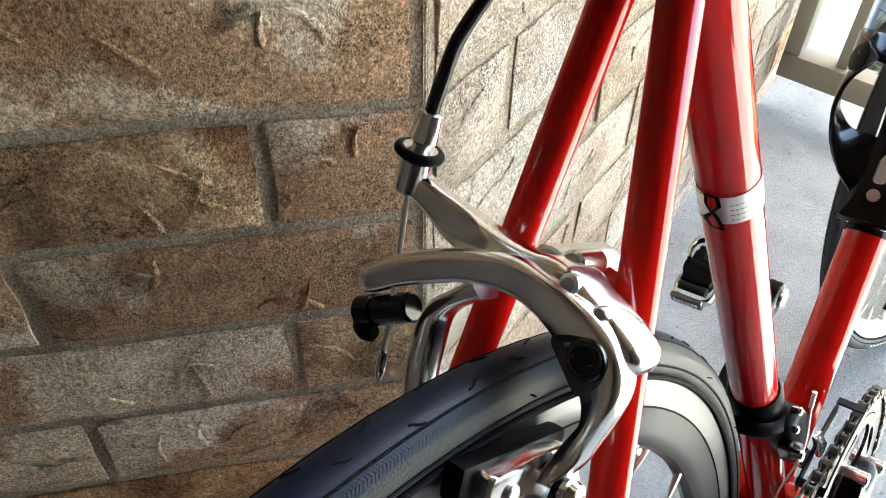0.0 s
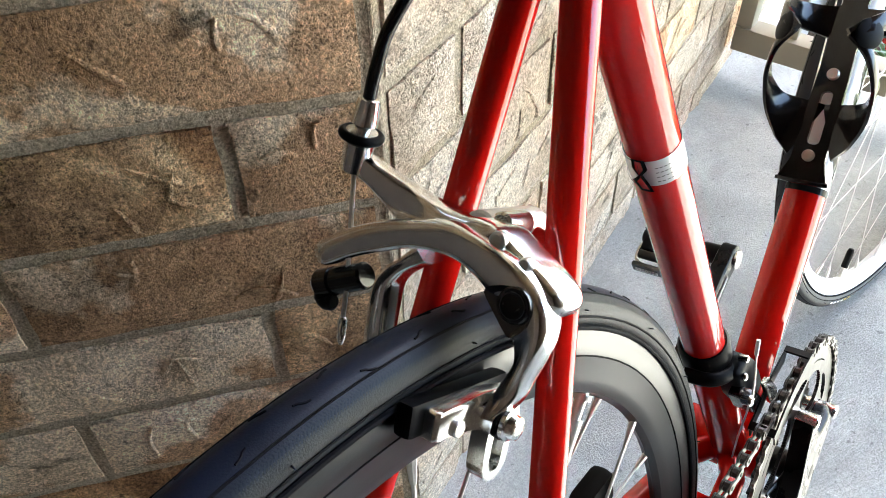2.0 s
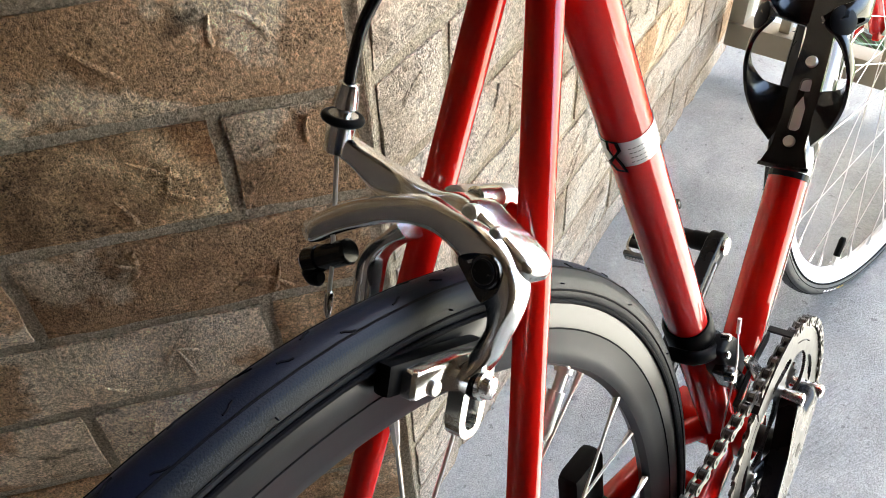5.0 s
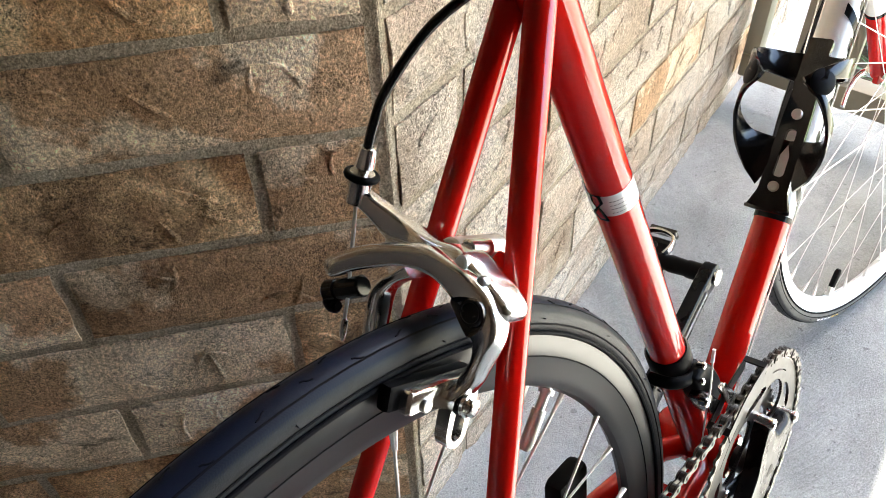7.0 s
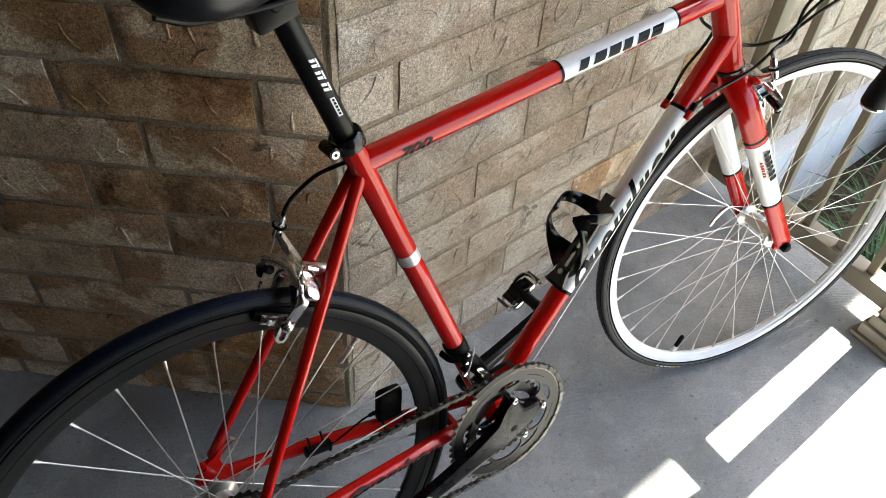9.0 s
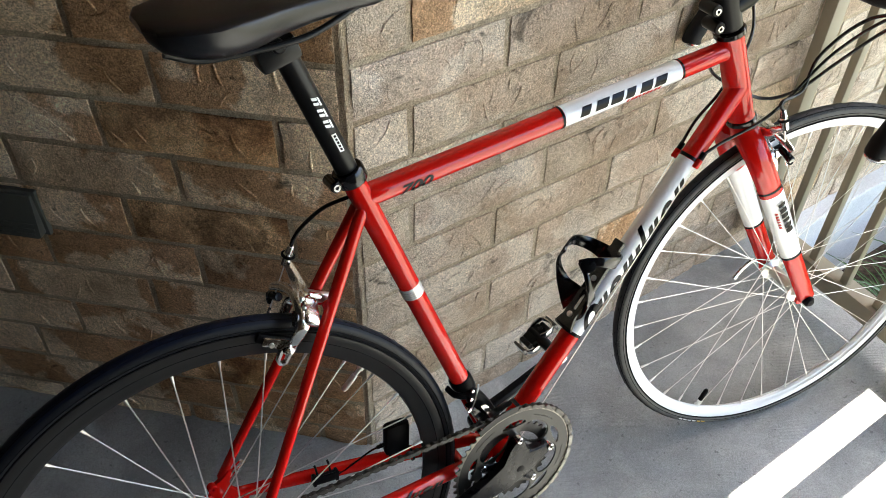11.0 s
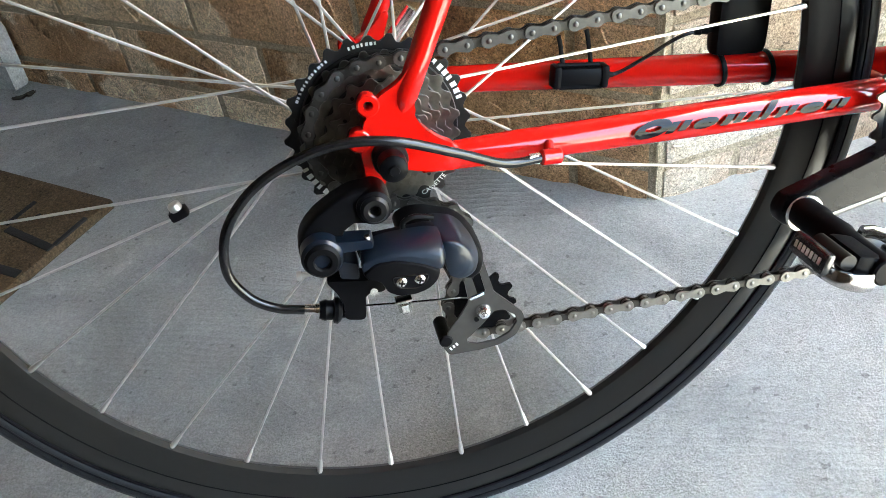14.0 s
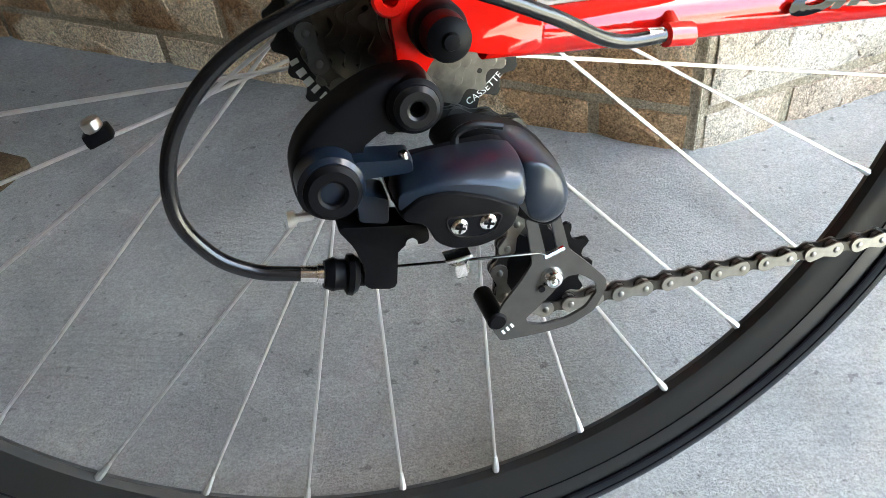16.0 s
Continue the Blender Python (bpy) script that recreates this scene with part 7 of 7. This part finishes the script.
pillow(bm, rounded([(0.3460, 0.4010), (0.3560, 0.4020), (0.3700, 0.3820), (0.3820, 0.3640), (0.3720, 0.3580), (0.3580, 0.3760)], 0.003), -0.0230, -0.0370, 0.15, 3)
part("outer_link", bm, BLACK_GLOSS, fd)
bm = B()
plate(bm, rounded([(0.3640, 0.4010), (0.3730, 0.3995), (0.3960, 0.3650), (0.3930, 0.3600), (0.3830, 0.3620), (0.3740, 0.3800)], 0.002), -0.0400, -0.0375, 0.0006)
part("lever_plate", bm, ALLOY, fd, "bright steel lever plate")
bm = B()
cage = [(BB.x + r * math.cos(radians(a)), BB.z + r * math.sin(radians(a))) for r, a in [(0.1150, a) for a in range(84, 126, 6)] + [(0.1045, a) for a in range(122, 80, -6)]]
plate(bm, cage, -0.0540, -0.0528, 0.0004)
plate(bm, cage, -0.0375, -0.0362, 0.0004)
for a in (85, 119):
    box(bm, BB + Vector((0.1145 * math.cos(radians(a)), -0.045, 0.1145 * math.sin(radians(a)))), (0.006, 0.018, 0.0016), rot=Matrix.Rotation(radians(90 - a), 3, "Y"))
part("chain_cage", bm, BLACK_ALLOY, fd, "dark chain guide cage", smooth=False)
for p, r in (((0.3600, -0.0250, 0.4225), 0.0026), ((0.3560, -0.0260, 0.4100), 0.0026), ((0.3480, -0.0330, 0.3985), 0.0036)):
    bm = B()
    p = Vector(p)
    tube(bm, [p, p + Vector((-0.001, -0.0050, 0.002)), p + Vector((-0.001, -0.0056, 0.002))], [r, r, r * 0.7], 14)
    part("adjust_screw", bm, ALLOY, fd)
bm = B()
tube(bm, smooth_line([(0.3480, -0.0375, 0.3990), (0.3545, -0.0370, 0.4080), (0.3610, -0.0350, 0.4200), (0.3640, -0.0340, 0.4270)], 4), 0.0007, 8)
tube(bm, [(0.3480, -0.0370, 0.3980), (0.3560, -0.0330, 0.3780), (0.3780, -0.0200, 0.3200), (0.3900, -0.0080, 0.2480)], 0.0007, 8)
part("shift_cable", bm, STEEL, fd)
bm = B()
rod(bm, (0.3636, -0.0340, 0.4262), (0.3664, -0.0340, 0.4370), 0.0015, seg=8)
part("cable_crimp", bm, WHITE_INK, fd)

# ---- bottle cage on the down tube ----
DD = (DT1 - DT0).normalized()
DN = Vector((-DD.z, 0, DD.x))


def K(s, y, h):
    """Along the down tube from the lower bolt, across, and out from the tube's surface."""
    return DT0 + DD * (0.2470 + s) + DN * (0.0172 + h) + Vector((0, y, 0))


bm = B()
outline = rounded([(-0.0215, -0.019), (-0.016, -0.017), (-0.004, -0.0125), (0.060, -0.0115), (0.084, -0.0105), (0.096, -0.012), (0.112, -0.012), (0.118, -0.009), (0.131, -0.010), (0.131, 0.010), (0.118, 0.009), (0.112, 0.012), (0.096, 0.012), (0.084, 0.0105), (0.060, 0.0115), (-0.004, 0.0125), (-0.016, 0.017), (-0.0215, 0.019)], 0.003)
slotp = rounded([(0.009, -0.0048), (0.051, -0.0042), (0.051, 0.0042), (0.009, 0.0048)], 0.0042, 5)
lay = []
for h in (0.0035, 0.0085):
    vs, hs = [bm.verts.new(K(a, b, h)) for a, b in outline], [bm.verts.new(K(a, b, h)) for a, b in slotp]
    es = [bm.edges.new((vs[k], vs[(k + 1) % len(vs)])) for k in range(len(vs))] + [bm.edges.new((hs[k], hs[(k + 1) % len(hs)])) for k in range(len(hs))]
    bmesh.ops.triangle_fill(bm, edges=es, use_beauty=True)
    lay.append((vs, hs))
for g in (0, 1):
    m_ = len(lay[0][g])
    for k in range(m_):
        bm.faces.new((lay[0][g][k], lay[0][g][(k + 1) % m_], lay[1][g][(k + 1) % m_], lay[1][g][k]))
bottle_cage = part("bottle_cage", bm, BLACK_GLOSS, bike, "black plastic bottle cage", smooth=False)
axis_h = 0.042


def round_bottle(s, a, r=0.0375):
    """A point on the bottle's surface: s along, a degrees round from the tube's side."""
    return K(s, r * math.sin(radians(a)), axis_h - r * math.cos(radians(a)))


for s in (-1, 1):
    def face(p, s=s):
        c = K(0, 0, axis_h)
        d = p - c
        d -= DD * d.dot(DD)
        return d.normalized()
    # broad foot that narrows into a slim loop up to the front corner
    bm = B()
    strap(bm, [round_bottle(0.020, s * 12), round_bottle(0.026, s * 34), round_bottle(0.034, s * 60), round_bottle(0.046, s * 86), round_bottle(0.056, s * 106), round_bottle(0.067, s * 126), round_bottle(0.0770, s * 150)], [0.046, 0.036, 0.021, 0.0115, 0.0078, 0.0072, 0.0072], 0.0036, face)
    part("cage_arm", bm, BLACK_GLOSS, bottle_cage)
    # band from the front corner back to the top of the plate
    bm = B()
    strap(bm, [round_bottle(0.0755, s * 152), round_bottle(0.0820, s * 140), round_bottle(0.0900, s * 120), round_bottle(0.0975, s * 96), round_bottle(0.1025, s * 62), round_bottle(0.1040, s * 34), round_bottle(0.1040, s * 10)], [0.0075, 0.009, 0.012, 0.016, 0.019, 0.022, 0.026], 0.0038, face)
    part("cage_band", bm, BLACK_GLOSS, bottle_cage)
    bm = B()
    pc = round_bottle(0.0790, s * 132)
    pn = face(pc)
    tube(bm, [pc - pn * 0.0015, pc - pn * 0.0005, pc + pn * 0.0012, pc + pn * 0.0018], [0.0098, 0.0108, 0.0108, 0.0098], 28)
    part("cage_pad", bm, BLACK_PLASTIC, bottle_cage, "round black rubber pad")
bm = B()
strap(bm, [K(-0.0200, -0.0185, 0.0060), K(-0.0210, -0.008, 0.0100), K(-0.0210, 0.008, 0.0100), K(-0.0200, 0.0185, 0.0060)], [0.005, 0.006, 0.006, 0.005], 0.003, lambda p: DD)
part("cage_foot", bm, BLACK_GLOSS, bottle_cage)
for s in (0.0, 0.064):
    bm = B()
    p = K(s, 0, 0.0085)
    tube(bm, [p, p + DN * 0.002, p + DN * 0.003, p + DN * 0.003, p + DN * 0.001], [0.0046, 0.0046, 0.0038, 0.0022, 0.0020], 18)
    part("cage_bolt", bm, SATIN, bottle_cage, "steel cage bolt")

# ---- speed sensor on the left chain stay ----
bm = B()
SR = Matrix.Rotation(radians(11), 3, "Y")
box(bm, (0.1435, 0.0385, 0.3190), (0.038, 0.011, 0.0130), rot=SR, bevel=0.004)
for dx in (-0.0165, 0.0165):
    box(bm, (0.1435 + dx, 0.0385, 0.3190 - 0.19 * dx), (0.0055, 0.0130, 0.0155), rot=SR, bevel=0.002)
for dz in (-0.0078, 0.0078):
    rod(bm, Vector((0.1435, 0.0375, 0.3190 + dz)) - SR @ Vector((0.015, 0, 0)), Vector((0.1435, 0.0375, 0.3190 + dz)) + SR @ Vector((0.015, 0, 0)), 0.0017, seg=8)
tube(bm, [Vector((0.1435, 0.0385, 0.3190)) + SR @ Vector((x, 0, 0)) for x in (0.016, 0.021, 0.0212, 0.0245)], [0.0048, 0.0034, 0.0022, 0.0018], 10)
sensor = part("cadence_sensor", bm, BLACK_PLASTIC, bike, "black sensor strapped to the chain stay")
for dx in (-0.0100, 0.0095):
    bm = B()
    tube(bm, smooth_line([(0.1435 + dx, 0.0400, 0.3250 - 0.19 * dx), (0.1435 + dx, 0.0410, 0.3340), (0.1430 + dx, 0.0400, 0.3420), (0.1420 + dx, 0.0390, 0.3490)], 4), 0.0010, 6, squash=(1.6, 0.6))
    part("cable_tie", bm, BLACK_PLASTIC, sensor)
bm = B()
tube(bm, smooth_line([(0.162, 0.0385, 0.3155), (0.172, 0.0385, 0.3150), (0.192, 0.0380, 0.3215), (0.214, 0.0370, 0.3300), (0.232, 0.0365, 0.3325)], 6), 0.0014, 8)
part("sensor_wire", bm, CABLE, sensor)
bm = B()
box(bm, (0.2590, 0.0360, 0.3370), (0.039, 0.018, 0.054), rot=Matrix.Rotation(radians(8), 3, "Y"), bevel=0.007)
tube(bm, [(0.226, 0.0365, 0.3322), (0.230, 0.0365, 0.3320), (0.2305, 0.0365, 0.3320), (0.235, 0.0365, 0.3318), (0.2355, 0.0365, 0.3318), (0.243, 0.0365, 0.3315)], [0.0024, 0.0034, 0.0026, 0.0038, 0.0028, 0.0036], 10)
part("sensor_pod", bm, BLACK_PLASTIC, sensor, "black plastic sensor pod")
for dx in (-0.0165, 0.0165):
    bm = B()
    cy, cz = 0.0338 - 0.146 * dx, 0.2999 - 0.142 * dx
    tube(bm, [(0.2590 + dx, cy + 0.0118 * math.cos(2 * math.pi * k / 24), cz + 0.0122 * math.sin(2 * math.pi * k / 24)) for k in range(25)], 0.0008, 6, cap=False, squash=(1.0, 2.4), up=(1, 0, 0))
    part("strap", bm, BLACK_PLASTIC, sensor)

# ---- cables at the front ----
bm = B()
fb0 = TURN @ front_barrel
tube(bm, smooth_line([fb0, fb0 + TURN.to_3x3() @ front_dir * 0.012, (0.9191, -0.052, 0.7295), (0.9423, -0.054, 0.7765), (0.965, -0.105, 0.835), (0.950, -0.200, 0.862)], 8), 0.0026, 12)
part("front_brake_cable", bm, CABLE, bike, "black brake cable housing")
bm = B()
tube(bm, smooth_line([(0.768, -0.023, 0.664), (0.800, -0.028, 0.676), (0.8585, -0.038, 0.6933), (0.9067, -0.045, 0.7231), (0.9533, -0.065, 0.7777), (0.965, -0.130, 0.840), (0.950, -0.200, 0.866)], 8), 0.0024, 12)
part("shift_cable_right", bm, CABLE, bike, "black gear cable housing").name = "shift_cable_housing"
bm = B()
tube(bm, smooth_line([(0.768, 0.023, 0.664), (0.800, 0.030, 0.690), (0.855, 0.034, 0.728), (0.930, 0.060, 0.790), (0.985, 0.140, 0.860), (0.985, 0.180, 0.880)], 8), 0.0024, 12)
part("shift_cable_housing", bm, CABLE, bike, "black gear cable housing")
for s in (-1, 1):
    bm = B()
    a = Vector((0.752, s * 0.022, 0.646))
    rod(bm, a, a + DD * 0.014, 0.0048, seg=16, chamfer=0.001)
    rod(bm, a + DD * 0.006, a + DD * 0.006 - Vector((0, s * 0.008, 0)), 0.0035)
    part("cable_stop", bm, RED, bike)
    bm = B()
    rod(bm, a + DD * 0.013, a + DD * 0.026, 0.0042, seg=16, chamfer=0.001)
    part("cable_barrel", bm, BLACK_PLASTIC, bike)
    bm = B()
    rod(bm, a, Vector((0.445, s * 0.012, 0.272)), 0.0007, seg=6)
    part("shift_wire", bm, STEEL, bike)
bm = B()
tube(bm, smooth_line([(0.800, 0.020, 0.783), (0.850, 0.044, 0.738), (0.918, 0.022, 0.694), (0.955, -0.012, 0.706), (0.985, -0.050, 0.752), (0.985, -0.120, 0.820), (0.955, -0.200, 0.866)], 8), 0.0026, 12)
part("rear_brake_cable", bm, CABLE, bike, "black brake cable housing")
# small lamp clip and badge on the head tube
bm = B()
c = HEAD_LO.lerp(HEAD_HI, 0.5) + FWD * 0.0198
tube(bm, [c, c + FWD * 0.0008], 0.010, 24, squash=(1.3, 0.8))
part("head_badge", bm, WHITE_PAINT, bike, "oval white badge").matrix_local = Matrix.Identity(4)
